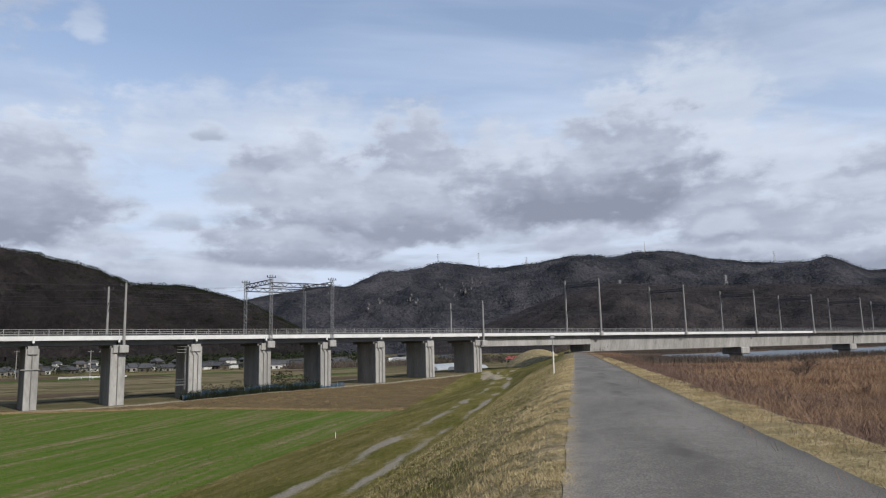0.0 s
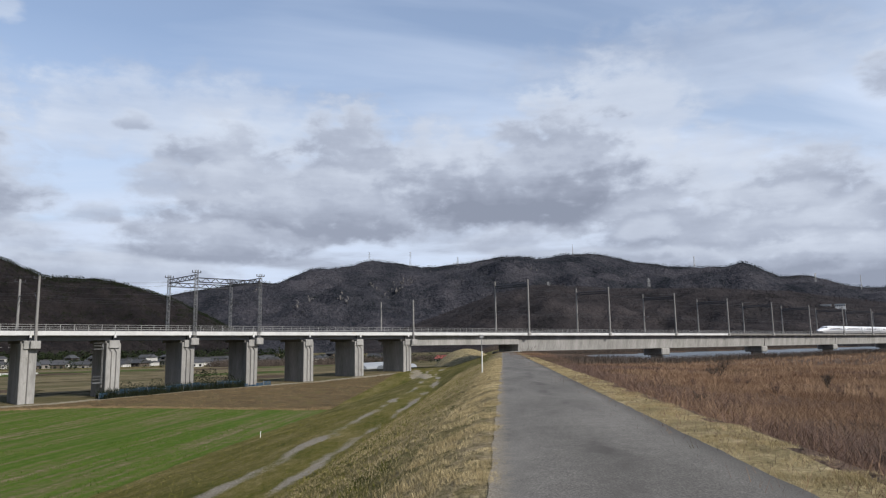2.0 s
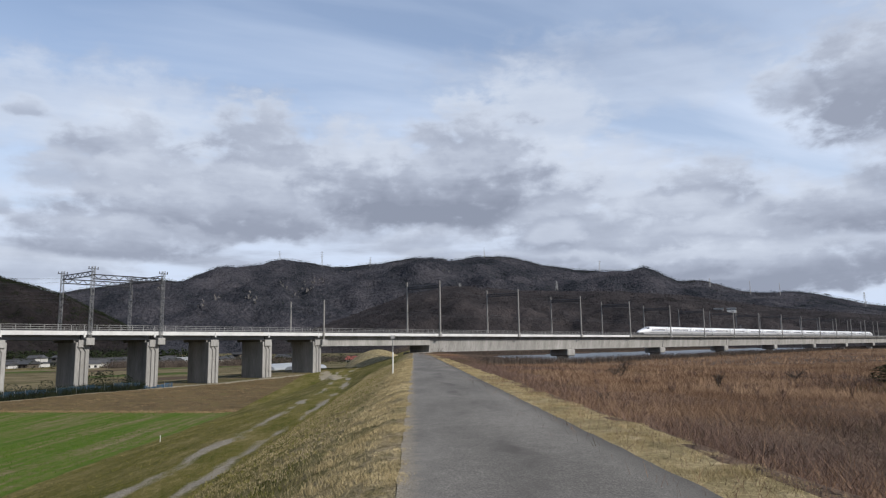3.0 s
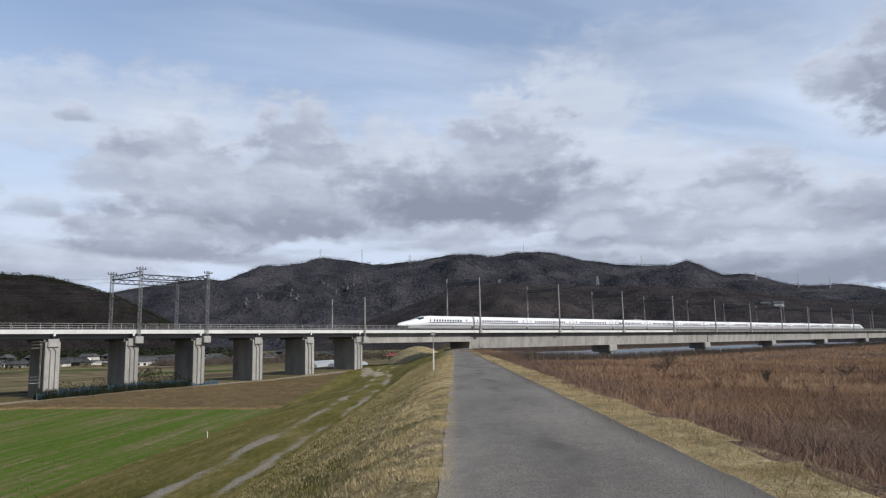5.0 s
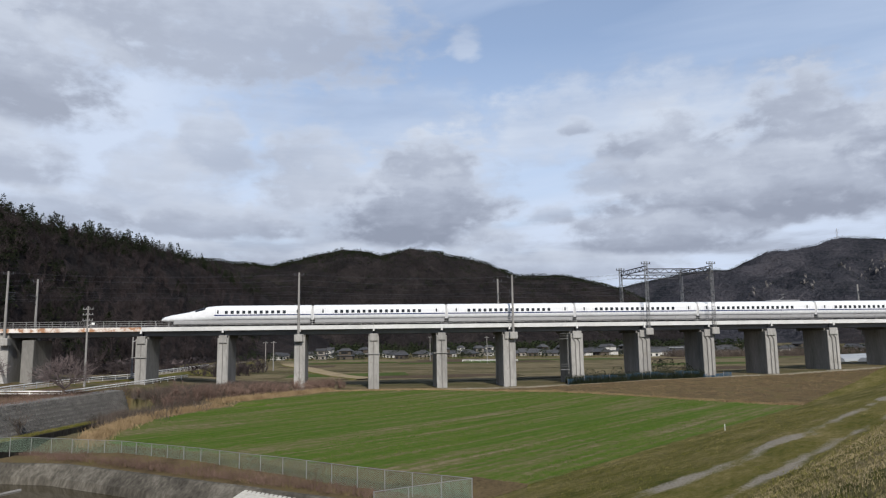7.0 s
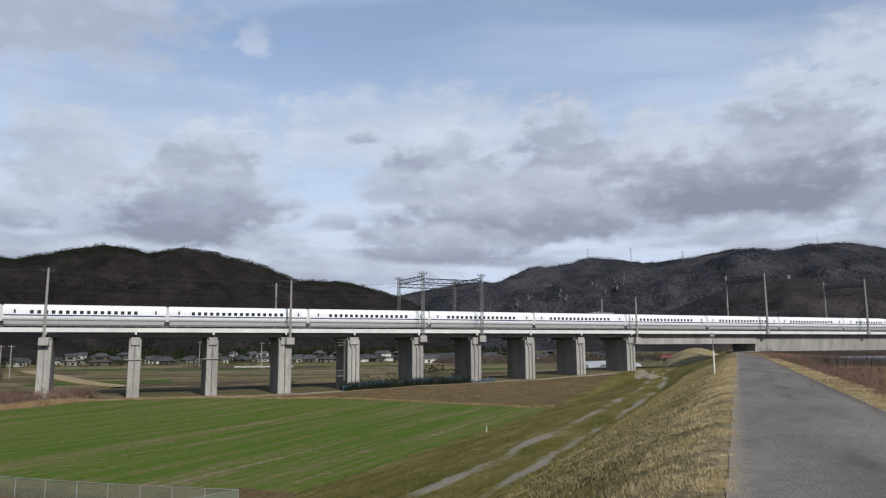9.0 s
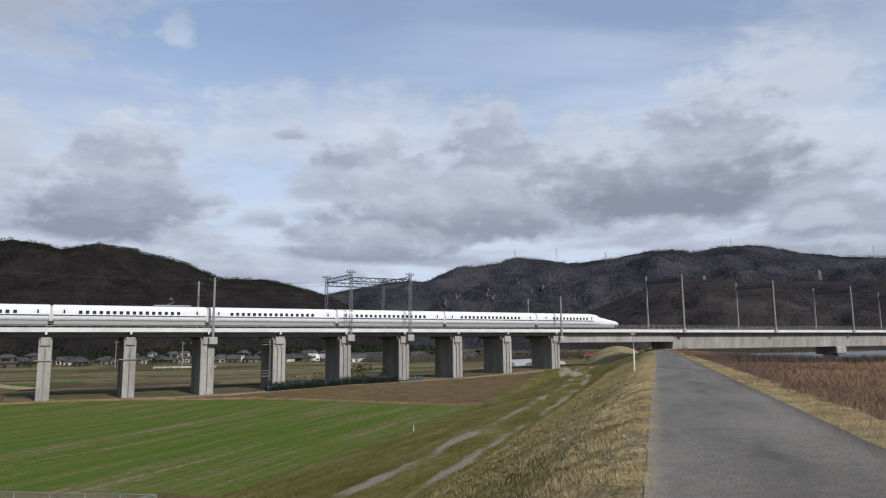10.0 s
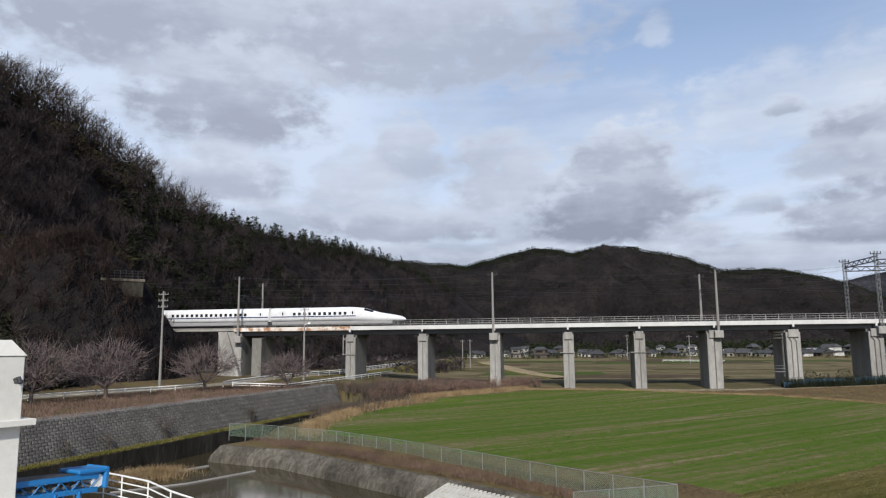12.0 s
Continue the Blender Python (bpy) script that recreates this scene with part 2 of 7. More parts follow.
def bank_material(mat):
    """Mown grass, with two wheel ruts worn to tan gravel along the berm."""
    add, m, mix, ramp = nodes_of(mat)
    co = add("ShaderNodeTexCoord").outputs["Object"]
    xyz = add("ShaderNodeSeparateXYZ", {0: co})
    x, y = xyz.outputs[0], xyz.outputs[1]
    u = m("ADD", m("MULTIPLY", x, 0.182), m("MULTIPLY", y, 0.983))
    v = m("ADD", m("MULTIPLY", x, -0.983), m("MULTIPLY", y, 0.182))

    def along(lo, hi, a, b):
        return add("ShaderNodeMapRange", {0: u, 1: lo, 2: hi, 3: a, 4: b}).outputs[0]

    axis = m("ADD", m("ADD", along(60, 100, 10.75, 11.3), along(100, 130, 0.0, 1.8)), along(130, 155, 0.0, 2.9))
    uv = add("ShaderNodeCombineXYZ", {0: v, 1: m("MULTIPLY", u, 0.28), 2: 0.0}).outputs[0]
    n1 = add("ShaderNodeTexNoise", {"Vector": uv, "Scale": 0.42, "Detail": 5.0, "Roughness": 0.6}).outputs[0]
    n2 = add("ShaderNodeTexNoise", {"Vector": uv, "Scale": 3.5, "Detail": 5.0, "Roughness": 0.65}).outputs[0]
    n3 = add("ShaderNodeTexNoise", {"Vector": co, "Scale": 9.0, "Detail": 4.0, "Roughness": 0.7}).outputs[0]
    both = m("ADD", m("ADD", m("MULTIPLY", n1, 0.45), m("MULTIPLY", n2, 0.3)), m("MULTIPLY", n3, 0.25))
    grass = ramp(both, [(0.38, (0.05, 0.056, 0.011)), (0.46, (0.088, 0.084, 0.02)), (0.53, (0.13, 0.11, 0.038)), (0.62, (0.205, 0.166, 0.083))])
    # the shoulder beside the road is dry straw, grading into the green slope
    n5 = add("ShaderNodeTexNoise", {"Vector": co, "Scale": 2.6, "Detail": 5.0, "Roughness": 0.7}).outputs[0]
    dry = m("ADD", m("MULTIPLY", m("SUBTRACT", 4.4, v), 0.19), m("MULTIPLY", m("SUBTRACT", m("ADD", m("MULTIPLY", n2, 0.6), m("MULTIPLY", n1, 0.6)), 0.6), 2.6), clamp=True)
    thatch = ramp(m("ADD", m("MULTIPLY", n5, 0.55), m("MULTIPLY", n3, 0.45)), [(0.36, (0.09, 0.068, 0.038)), (0.48, (0.2, 0.16, 0.095)), (0.62, (0.36, 0.295, 0.19))])
    grass = mix(dry, grass, thatch)
    off = m("ABSOLUTE", m("SUBTRACT", m("ABSOLUTE", m("SUBTRACT", v, axis)), 1.25))
    rut = m("SUBTRACT", 1.0, m("MULTIPLY", off, 1 / 0.95), clamp=True)
    uw = add("ShaderNodeCombineXYZ", {0: m("MULTIPLY", v, 0.5), 1: m("MULTIPLY", u, 0.11), 2: 3.0}).outputs[0]
    n4 = add("ShaderNodeTexNoise", {"Vector": uw, "Scale": 1.1, "Detail": 3.0, "Roughness": 0.5}).outputs[0]
    worn = m("MULTIPLY", m("SUBTRACT", m("ADD", m("ADD", m("MULTIPLY", rut, 0.55), m("MULTIPLY", n4, 1.9)), m("MULTIPLY", n3, 0.45)), 1.52), 4.0, clamp=True)
    gone = m("MULTIPLY", m("MULTIPLY", rut, 4.0, clamp=True), worn)
    gravel = ramp(n3, [(0.3, (0.16, 0.143, 0.115)), (0.7, (0.3, 0.272, 0.23))])
    col = mix(m("MULTIPLY", gone, 0.9), grass, gravel)
    bmp = add("ShaderNodeBump", {"Strength": 1.0, "Distance": 0.12, "Height": m("ADD", n2, n3)}).outputs[0]
    bsdf = add("ShaderNodeBsdfPrincipled", {"Base Color": col, "Roughness": 0.95, "Normal": bmp, "Specular IOR Level": 0.05})
    add("ShaderNodeOutputMaterial", {0: bsdf.outputs[0]})


bank_material(M["bank_grass"])
M["rough_grass"] = surface("rough_grass", [(0.057, 0.0665, 0.0114), (0.09975, 0.0931, 0.0209), (0.171, 0.1377, 0.057)], 0.3, 0.95, 0.9, 12, span=0.24)
M["field"] = bpy.data.materials.new("field")


def field_material(mat):
    """Winter crop in drill rows along the dyke, with thin brown strips."""
    add, m, mix, ramp = nodes_of(mat)
    co = add("ShaderNodeTexCoord").outputs["Object"]
    xyz = add("ShaderNodeSeparateXYZ", {0: co})
    x, y = xyz.outputs[0], xyz.outputs[1]
    u = m("ADD", m("MULTIPLY", x, 0.182), m("MULTIPLY", y, 0.983))
    v = m("ADD", m("MULTIPLY", x, -0.983), m("MULTIPLY", y, 0.182))
    uv = add("ShaderNodeCombineXYZ", {0: v, 1: m("MULTIPLY", u, 0.045), 2: 0.0}).outputs[0]
    n1 = add("ShaderNodeTexNoise", {"Vector": uv, "Scale": 0.24, "Detail": 2.0, "Roughness": 0.5}).outputs[0]
    n2 = add("ShaderNodeTexNoise", {"Vector": uv, "Scale": 0.9, "Detail": 4.0, "Roughness": 0.7}).outputs[0]
    n3 = add("ShaderNodeTexNoise", {"Vector": co, "Scale": 1.4, "Detail": 5.0, "Roughness": 0.75}).outputs[0]
    rows = m("SINE", m("MULTIPLY", v, 5.2))
    both = m("ADD", m("ADD", m("MULTIPLY", n1, 0.3), m("MULTIPLY", n2, 0.4)), m("MULTIPLY", n3, 0.3))
    both = m("ADD", both, m("MULTIPLY", rows, 0.018))
    grain = add("ShaderNodeTexNoise", {"Vector": co, "Scale": 4.2, "Detail": 4.0, "Roughness": 0.8}).outputs[0]
    wide = m("MULTIPLY", m("SINE", m("MULTIPLY_ADD", v, 1.9, m("MULTIPLY", n1, 5.0))), 0.009)
    both = m("ADD", m("ADD", both, wide), m("MULTIPLY", m("SUBTRACT", grain, 0.5), 0.16))
    col = ramp(both, [(0.40, (0.045, 0.083, 0.010)), (0.48, (0.068, 0.102, 0.016)), (0.525, (0.092, 0.099, 0.03)), (0.575, (0.14, 0.117, 0.064)), (0.63, (0.19, 0.155, 0.095))])
    bmp = add("ShaderNodeBump", {"Strength": 0.8, "Distance": 0.12, "Height": m("ADD", n3, m("MULTIPLY", rows, 0.15))}).outputs[0]
    bsdf = add("ShaderNodeBsdfPrincipled", {"Base Color": col, "Roughness": 0.95, "Normal": bmp, "Specular IOR Level": 0.05})
    add("ShaderNodeOutputMaterial", {0: bsdf.outputs[0]})


field_material(M["field"])
M["brown_bank"] = surface("brown_bank", [(0.06, 0.044, 0.023), (0.108, 0.08, 0.043), (0.105, 0.088, 0.035)], 0.35, 0.95, 0.7, 14, span=0.26)
M["paddy"] = surface("paddy", [(0.0615, 0.0615, 0.02296), (0.1025, 0.0861, 0.0451), (0.1558, 0.123, 0.0738)], 0.035, 0.95, 0.3, 9, stretch=(1.0, 3.0, 1.0), span=0.22)
M["gravel"] = surface("gravel", [(0.15, 0.13, 0.085), (0.24, 0.21, 0.155), (0.31, 0.275, 0.215)], 0.9, 0.95, 0.5, 20)
M["reed_ground"] = surface("reed_ground", [(0.05, 0.036, 0.027), (0.09, 0.062, 0.045), (0.135, 0.092, 0.062)], 0.12, 0.95, 0.8, 12)
M["concrete"] = surface("concrete", [(0.1548, 0.1496, 0.1419), (0.2408, 0.2339, 0.2227), (0.3268, 0.3173, 0.3036)], 0.3, 0.85, 0.15, 10, stretch=(1, 1, 0.22), wear=((0.19, 0.178, 0.162), 0.5, 0.4))
M["white_concrete"] = surface("white_concrete", [(0.38, 0.38, 0.375), (0.47, 0.47, 0.465), (0.54, 0.54, 0.535)], 0.2, 0.8, 0.1, 10, wear=((0.4, 0.36, 0.31), 0.35, 0.38))
M["dark_concrete"] = surface("dark_concrete", [(0.11, 0.105, 0.10), (0.16, 0.155, 0.145), (0.22, 0.21, 0.195)], 0.25, 0.9, 0.2, 10, stretch=(1, 1, 0.3))
# approach-span girders, darker and bluer than the concrete spans
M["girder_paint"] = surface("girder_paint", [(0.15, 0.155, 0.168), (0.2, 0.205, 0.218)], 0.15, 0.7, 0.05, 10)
M["steel"] = surface("galvanised_steel", [(0.2, 0.2, 0.2), (0.3, 0.3, 0.295)], 0.6, 0.5, 0.05, 8, metal=0.5)
M["mast"] = surface("concrete_mast", [(0.17, 0.165, 0.158), (0.24, 0.232, 0.224)], 0.5, 0.8, 0.05, 8)
M["wire"] = plain("wire", (0.04, 0.04, 0.045), 0.5)
M["dark"] = plain("dark_metal", (0.035, 0.035, 0.04), 0.6)
M["train_white"] = plain("train_white", (0.66, 0.67, 0.69), 0.25)
M["train_blue"] = plain("train_blue", (0.02, 0.03, 0.1), 0.3)
M["train_grey"] = plain("train_grey", (0.24, 0.24, 0.245), 0.6)
M["glass"] = plain("dark_glass", (0.015, 0.017, 0.02), 0.06)
# nearly black: the shade under the trees is put into this colour
M["woods"] = surface("shaded_woods", [(0.0075, 0.0068, 0.0072), (0.017, 0.0147, 0.0148), (0.034, 0.0285, 0.0275)], 0.02, 1.0, 0.9, 12, spec=0.05)
# far woods made paler and bluer: aerial haze is put into the colour
M["mountain"] = surface("hazed_mountain_woods", [(0.01672, 0.01892, 0.02332), (0.03872, 0.03916, 0.04664), (0.0704, 0.066, 0.07392)], 0.007, 1.0, 1.0, 16, spec=0.05, span=0.24)
# darker than twig, with the hillside's shade put into the colour
M["shaded_twig"] = surface("shaded_twig", [(0.0136, 0.0113, 0.01207), (0.0323, 0.02635, 0.0272), (0.0697, 0.0561, 0.0561)], 0.03, 1.0, 0.1, 8, vary=0.35, spec=0.05)
M["ridge_woods"] = surface("ridge_woods", [(0.0152, 0.01424, 0.0148), (0.0328, 0.0292, 0.03), (0.056, 0.048, 0.048)], 0.012, 1.0, 1.0, 12, spec=0.05)
M["scrub"] = surface("hanging_scrub", [(0.013, 0.0098, 0.0092), (0.027, 0.02, 0.018), (0.06, 0.043, 0.037)], 0.12, 1.0, 0.1, 8, vary=0.35, spec=0.05)
M["pale_twig"] = surface("pale_twig", [(0.035, 0.03, 0.026), (0.065, 0.056, 0.048), (0.105, 0.09, 0.076)], 0.3, 1.0, 0.1, 8, vary=0.3, spec=0.05)
M["olive_leaf"] = surface("olive_leaf", [(0.017, 0.016, 0.008), (0.03, 0.028, 0.014), (0.05, 0.044, 0.024)], 0.2, 1.0, 0.1, 8, vary=0.35, spec=0.1)
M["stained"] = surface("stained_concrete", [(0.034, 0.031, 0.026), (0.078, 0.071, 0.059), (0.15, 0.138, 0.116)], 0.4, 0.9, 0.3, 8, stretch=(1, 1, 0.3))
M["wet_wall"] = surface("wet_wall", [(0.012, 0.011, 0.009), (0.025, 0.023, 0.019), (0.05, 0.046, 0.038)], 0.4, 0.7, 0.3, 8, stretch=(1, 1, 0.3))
M["apron"] = surface("apron_concrete", [(0.36, 0.35, 0.32), (0.48, 0.47, 0.43)], 0.6, 0.85, 0.2, 8)
M["twig"] = surface("twig", [(0.035, 0.029, 0.025), (0.068, 0.055, 0.046), (0.11, 0.088, 0.076)], 0.5, 1.0, 0.1, 8, vary=0.4, spec=0.05)
M["evergreen"] = surface("evergreen", [(0.008, 0.012, 0.006), (0.014, 0.019, 0.009), (0.024, 0.029, 0.014)], 0.5, 1.0, 0.1, 8, vary=0.4, spec=0.1)
M["rust_edge"] = surface("rust_edge", [(0.5, 0.46, 0.42), (0.62, 0.6, 0.57)], 0.3, 0.85, 0.1, 10, wear=((0.3, 0.16, 0.09), 0.35, 0.5))
M["verge_blade"] = surface("verge_blade", [(0.15, 0.117, 0.06), (0.31, 0.25, 0.138), (0.50, 0.415, 0.25)], 0.5, 1.0, 0.1, 8, vary=0.3, spec=0.1)
M["bank_blade"] = surface("bank_blade", [(0.07, 0.08, 0.015), (0.12, 0.11, 0.032), (0.22, 0.18, 0.085)], 0.4, 1.0, 0.1, 8, vary=0.3, spec=0.1)
M["reed"] = surface("reed", [(0.13, 0.078, 0.047), (0.225, 0.142, 0.09), (0.345, 0.235, 0.15)], 0.06, 1.0, 0.1, 10, vary=0.13, spec=0.1)
M["dead_weed"] = surface("dead_weed", [(0.07, 0.047, 0.039), (0.13, 0.087, 0.07), (0.2, 0.138, 0.108)], 0.08, 1.0, 0.1, 10, vary=0.13, spec=0.1)
M["straw"] = surface("straw", [(0.12, 0.083, 0.045), (0.2, 0.142, 0.08), (0.30, 0.22, 0.128)], 0.3, 1.0, 0.1, 8, vary=0.3, spec=0.1)
M["leaf"] = surface("garden_leaf", [(0.007, 0.011, 0.006), (0.013, 0.018, 0.009), (0.028, 0.033, 0.014)], 0.5, 0.9, 0.1, 8, vary=0.4, spec=0.2)
M["bark"] = surface("bark", [(0.07, 0.055, 0.045), (0.12, 0.095, 0.08), (0.17, 0.14, 0.12)], 2.0, 0.95, 0.4, 8, spec=0.1)
M["block"] = surface("wall_block", [(0.06, 0.057, 0.053), (0.1, 0.095, 0.088), (0.145, 0.138, 0.127)], 0.6, 0.9, 0.3, 8, vary=0.25)
M["white_paint"] = plain("white_paint", (0.75, 0.75, 0.73), 0.5)
M["cream_wall"] = surface("cream_wall", [(0.52, 0.51, 0.475), (0.62, 0.61, 0.575)], 0.4, 0.8, 0.08, 10, wear=((0.45, 0.43, 0.39), 0.5, 0.36))
M["blue_paint"] = plain("blue_paint", (0.012, 0.16, 0.42), 0.4)
M["blue_net"] = plain("blue_net", (0.018, 0.06, 0.11), 0.7)
M["fence_green"] = plain("fence_wire", (0.17, 0.235, 0.175), 0.6)
M["roof_tile"] = surface("roof_tile", [(0.045, 0.046, 0.05), (0.075, 0.076, 0.08)], 0.4, 0.6, 0.3, 8, vary=0.35)
M["house_wall"] = surface("house_wall", [(0.09, 0.083, 0.075), (0.26, 0.24, 0.215)], 0.06, 0.85, 0.05, 8, vary=0.35)
M["red_roof"] = plain("red_roof", (0.2, 0.055, 0.042), 0.7)
M["vinyl"] = plain("greenhouse_vinyl", (0.27, 0.285, 0.3), 0.5)
M["tyre"] = plain("rubber", (0.02, 0.02, 0.02), 0.9)
# pale base colour stands in for sky reflected by the ripples
M["water"] = plain("sky_tinted_river", (0.09, 0.11, 0.125), 0.35)
M["pond"] = plain("pond_water", (0.045, 0.037, 0.021), 0.06, spec=0.22)
M["cherry_twig"] = surface("cherry_twig", [(0.09, 0.072, 0.07), (0.15, 0.12, 0.118)], 0.6, 1.0, 0.1, 8)
M["coupling"] = plain("coupling_grey", (0.4, 0.4, 0.41), 0.6)
M["soil"] = surface("tilled_soil", [(0.06, 0.042, 0.028), (0.1, 0.074, 0.05)], 0.3, 1.0, 0.8, 10)
M["young_green"] = surface("young_green", [(0.042, 0.07, 0.013), (0.07, 0.09, 0.024)], 0.2, 1.0, 0.6, 10)
M["stubble"] = surface("stubble", [(0.085, 0.0731, 0.03655), (0.1403, 0.1148, 0.06375), (0.204, 0.1658, 0.102)], 0.2, 1.0, 0.6, 10)


# ---------------------------------------------------------------- mesh helpers
def thing(name, label, category, group="", kind="", at=None):
    ob = new(name)
    ob.empty_display_size = 0.3
    if at is not None:
        ob.matrix_world = at
    return tagged(ob, label, category, group, kind)


def mesh_of(bm, mats, smooth=False):
    me = bpy.data.meshes.new("m")
    bm.to_mesh(me)
    bm.free()
    for mm in (mats if isinstance(mats, (list, tuple)) else [mats]):
        me.materials.append(M[mm])
    if smooth:
        for f in me.polygons:
            f.use_smooth = True
    return me


def part(name, data, mats, parent, label="", at=None, smooth=False):
    me = data if isinstance(data, bpy.types.Mesh) else mesh_of(data, mats, smooth)
    ob = new(name, me)
    ob.parent = parent
    if at is not None:
        ob.matrix_basis = at
    if label:
        ob["label"] = label
    return ob


def solid(name, data, mats, label, category, group="", kind="", at=None, smooth=False):
    me = data if isinstance(data, bpy.types.Mesh) else mesh_of(data, mats, smooth)
    ob = new(name, me)
    if at is not None:
        ob.matrix_world = at
    return tagged(ob, label, category, group, kind)


def box(bm, x0, x1, y0, y1, z0, z1, m=None, bevel=0.0, mi=0):
    ps = [(x, y, z) for z in (z0, z1) for y in (y0, y1) for x in (x0, x1)]
    vs = [bm.verts.new(m @ Vector(p) if m else p) for p in ps]
    fs = [bm.faces.new([vs[i] for i in q]) for q in ((0, 2, 3, 1), (4, 5, 7, 6), (0, 1, 5, 4), (2, 6, 7, 3), (0, 4, 6, 2), (1, 3, 7, 5))]
    for f in fs:
        f.material_index = mi
    if bevel:
        es = list({ed for f in fs for ed in f.edges})
        bmesh.ops.bevel(bm, geom=es, offset=bevel, segments=1, affect="EDGES")
    return vs


def tube(bm, points, radius, sides=6, cap=True, mi=0):
    """A tube through points; radius: one number or one for each point."""
    pts = [Vector(p) for p in points]
    rad = radius if isinstance(radius, (list, tuple)) else [radius] * len(pts)
    rings = []
    for i, p in enumerate(pts):
        d = (pts[min(i + 1, len(pts) - 1)] - pts[max(i - 1, 0)]).normalized()
        a = d.cross(Vector((0, 0, 1)) if abs(d.z) < 0.9 else Vector((1, 0, 0))).normalized()
        b = d.cross(a)
        rings.append([bm.verts.new(p + (a * math.cos(k * math.tau / sides) + b * math.sin(k * math.tau / sides)) * rad[i]) for k in range(sides)])
    for r0, r1 in zip(rings, rings[1:]):
        for k in range(sides):
            bm.faces.new((r0[k], r0[(k + 1) % sides], r1[(k + 1) % sides], r1[k])).material_index = mi
    if cap:
        bm.faces.new(rings[0]).material_index = mi
        bm.faces.new(rings[-1][::-1]).material_index = mi


def raw(name, verts, faces, mats, idx=None, smooth=False):
    me = bpy.data.meshes.new(name)
    me.from_pydata([tuple(v) for v in verts], [], [tuple(f) for f in faces])
    for mm in mats:
        me.materials.append(M[mm])
    if idx is not None:
        me.polygons.foreach_set("material_index", np.asarray(idx, dtype=np.int32))
    if smooth:
        me.polygons.foreach_set("use_smooth", np.ones(len(me.polygons), dtype=bool))
    me.update()
    return me


# ---------------------------------------------------------------- plan
UX, UY = 0.182, 0.983                  # the way along the dyke road
AN = radians(36.33)                    # the way square to the railway
NX, NY, TX, TY = -math.sin(AN), math.cos(AN), math.cos(AN), math.sin(AN)


def rail_xy(s, d):
    """Plan place s metres along the railway and d metres out from the eye; a wide curve begins at s = 150."""
    c = max(s - 150.0, 0.0)
    return (NX * (d - c * c / 15200.0) + TX * s, NY * (d - c * c / 15200.0) + TY * s)


def rail_pose(s, d, z):
    x, y = rail_xy(s, d)
    return Matrix.Translation((x, y, z)) @ Matrix.Rotation(AN - max(s - 150.0, 0.0) / 7600.0, 4, "Z")


def berm(u):
    return np.interp(u, [0, 60, 100, 130, 155, 220], [10.75, 10.75, 11.3, 13.1, 16.0, 18.0])


def fbm(x, y, f, seed=0.0):
    """Cheap smooth noise for arrays, about -1 to 1."""
    out = np.zeros_like(x)
    amp = 0.5
    for i in range(4):
        a = seed * 1.7 + i * 2.1
        out += amp * np.sin(x * f * math.cos(a) + y * f * math.sin(a) + 3 * a + 1.3 * np.sin(y * f * 0.7 * math.cos(a) - x * f * 0.6 * math.sin(a) + a))
        f *= 1.93
        amp *= 0.55
    return out


def step(x, a, b):
    t = np.clip((x - a) / (b - a), 0, 1)
    return t * t * (3 - 2 * t)


def ground_z(x, y):
    x, y = np.asarray(x, float), np.asarray(y, float)
    u, v = UX * x + UY * y, -UY * x + UX * y
    s, d = TX * x + TY * y, NX * x + NY * y
    vb = berm(u)
    slope = np.where(v < vb - 1.7, -4.2 * np.clip((v - 0.45) / (vb - 2.15), 0, 1) ** 1.12,
                     np.where(v < vb + 1.7, -4.2, -4.2 - 2.7 * np.clip((v - vb - 1.7) / (24.5 - vb - 1.7), 0, 1)))
    right = -3.4 * np.clip((-4.6 - v) / 5.5, 0, 1) - 1.3 * np.clip((-12 - v) / 45, 0, 1)
    dyke = np.where(v >= 0, slope, right)
    field = -6.9 + 0.45 * np.clip((d - 90) / 36, 0, 1)
    toe = np.interp(s, [10, 32, 44, 54, 110], [127, 116, 100, 87, 60])
    ramp_z = np.interp(s, [10, 30, 53, 80, 93, 107, 125], [-6.5, -6.45, -5.6, -5.2, -4.6, -3.9, -3.7])
    k = np.clip((d - toe) / np.maximum(125 - toe, 2), 0, 1) * np.clip(1 - (d - 150) / 14, 0, 1)
    ramp = field + (ramp_z - field) * k * (s > 8)
    z = np.where(v >= 0, np.maximum(dyke, np.where(v > 12, ramp, -99)), dyke)
    # river bed beyond the reeds
    z = np.where((v < -46), z - 3.0 * step(d, 134, 144) * step(s, 180, 200) * (1 - step(d, 312, 324)), z)
    bumps = (0.05 * fbm(x, y, 1.3) + 0.03 * fbm(x, y, 4.1, 3)) * np.maximum(np.clip((v - 0.5) / 1.0, 0, 1) * (1 + 0.7 * np.clip((6 - v) / 4, 0, 1)), v < -3.9) + 0.25 * fbm(x, y, 0.07, 2) * (v < -14) + 0.12 * fbm(x, y, 0.07, 2) * (v > 30)
    z = z + bumps
    # the ground left of the field: roadside bank, canal and pond
    z = np.where((x < bank_x(y) - 2.6) & (y < 78) & (v > 30), -4.45 + 0.05 * bumps, z)
    west = np.interp(s, [-66, -39, -25, -12], [-4.0, -4.8, -6.0, -6.5])
    z = np.where((d > 104) & (s < -12) & (d < 170), np.maximum(z, west), z)
    near = (y < 40.5) & (x > -68) & (v > 24)
    z = np.where(near, -7.1 - 0.9 * np.clip((40.5 - y) / 3.5, 0, 1), z)
    z = np.where(pond_mask(x, y), -11.0, z)
    return z


def bank_x(y):
    """Foot of the block retaining wall beyond the canal."""
    return -55.5 - 0.514 * y


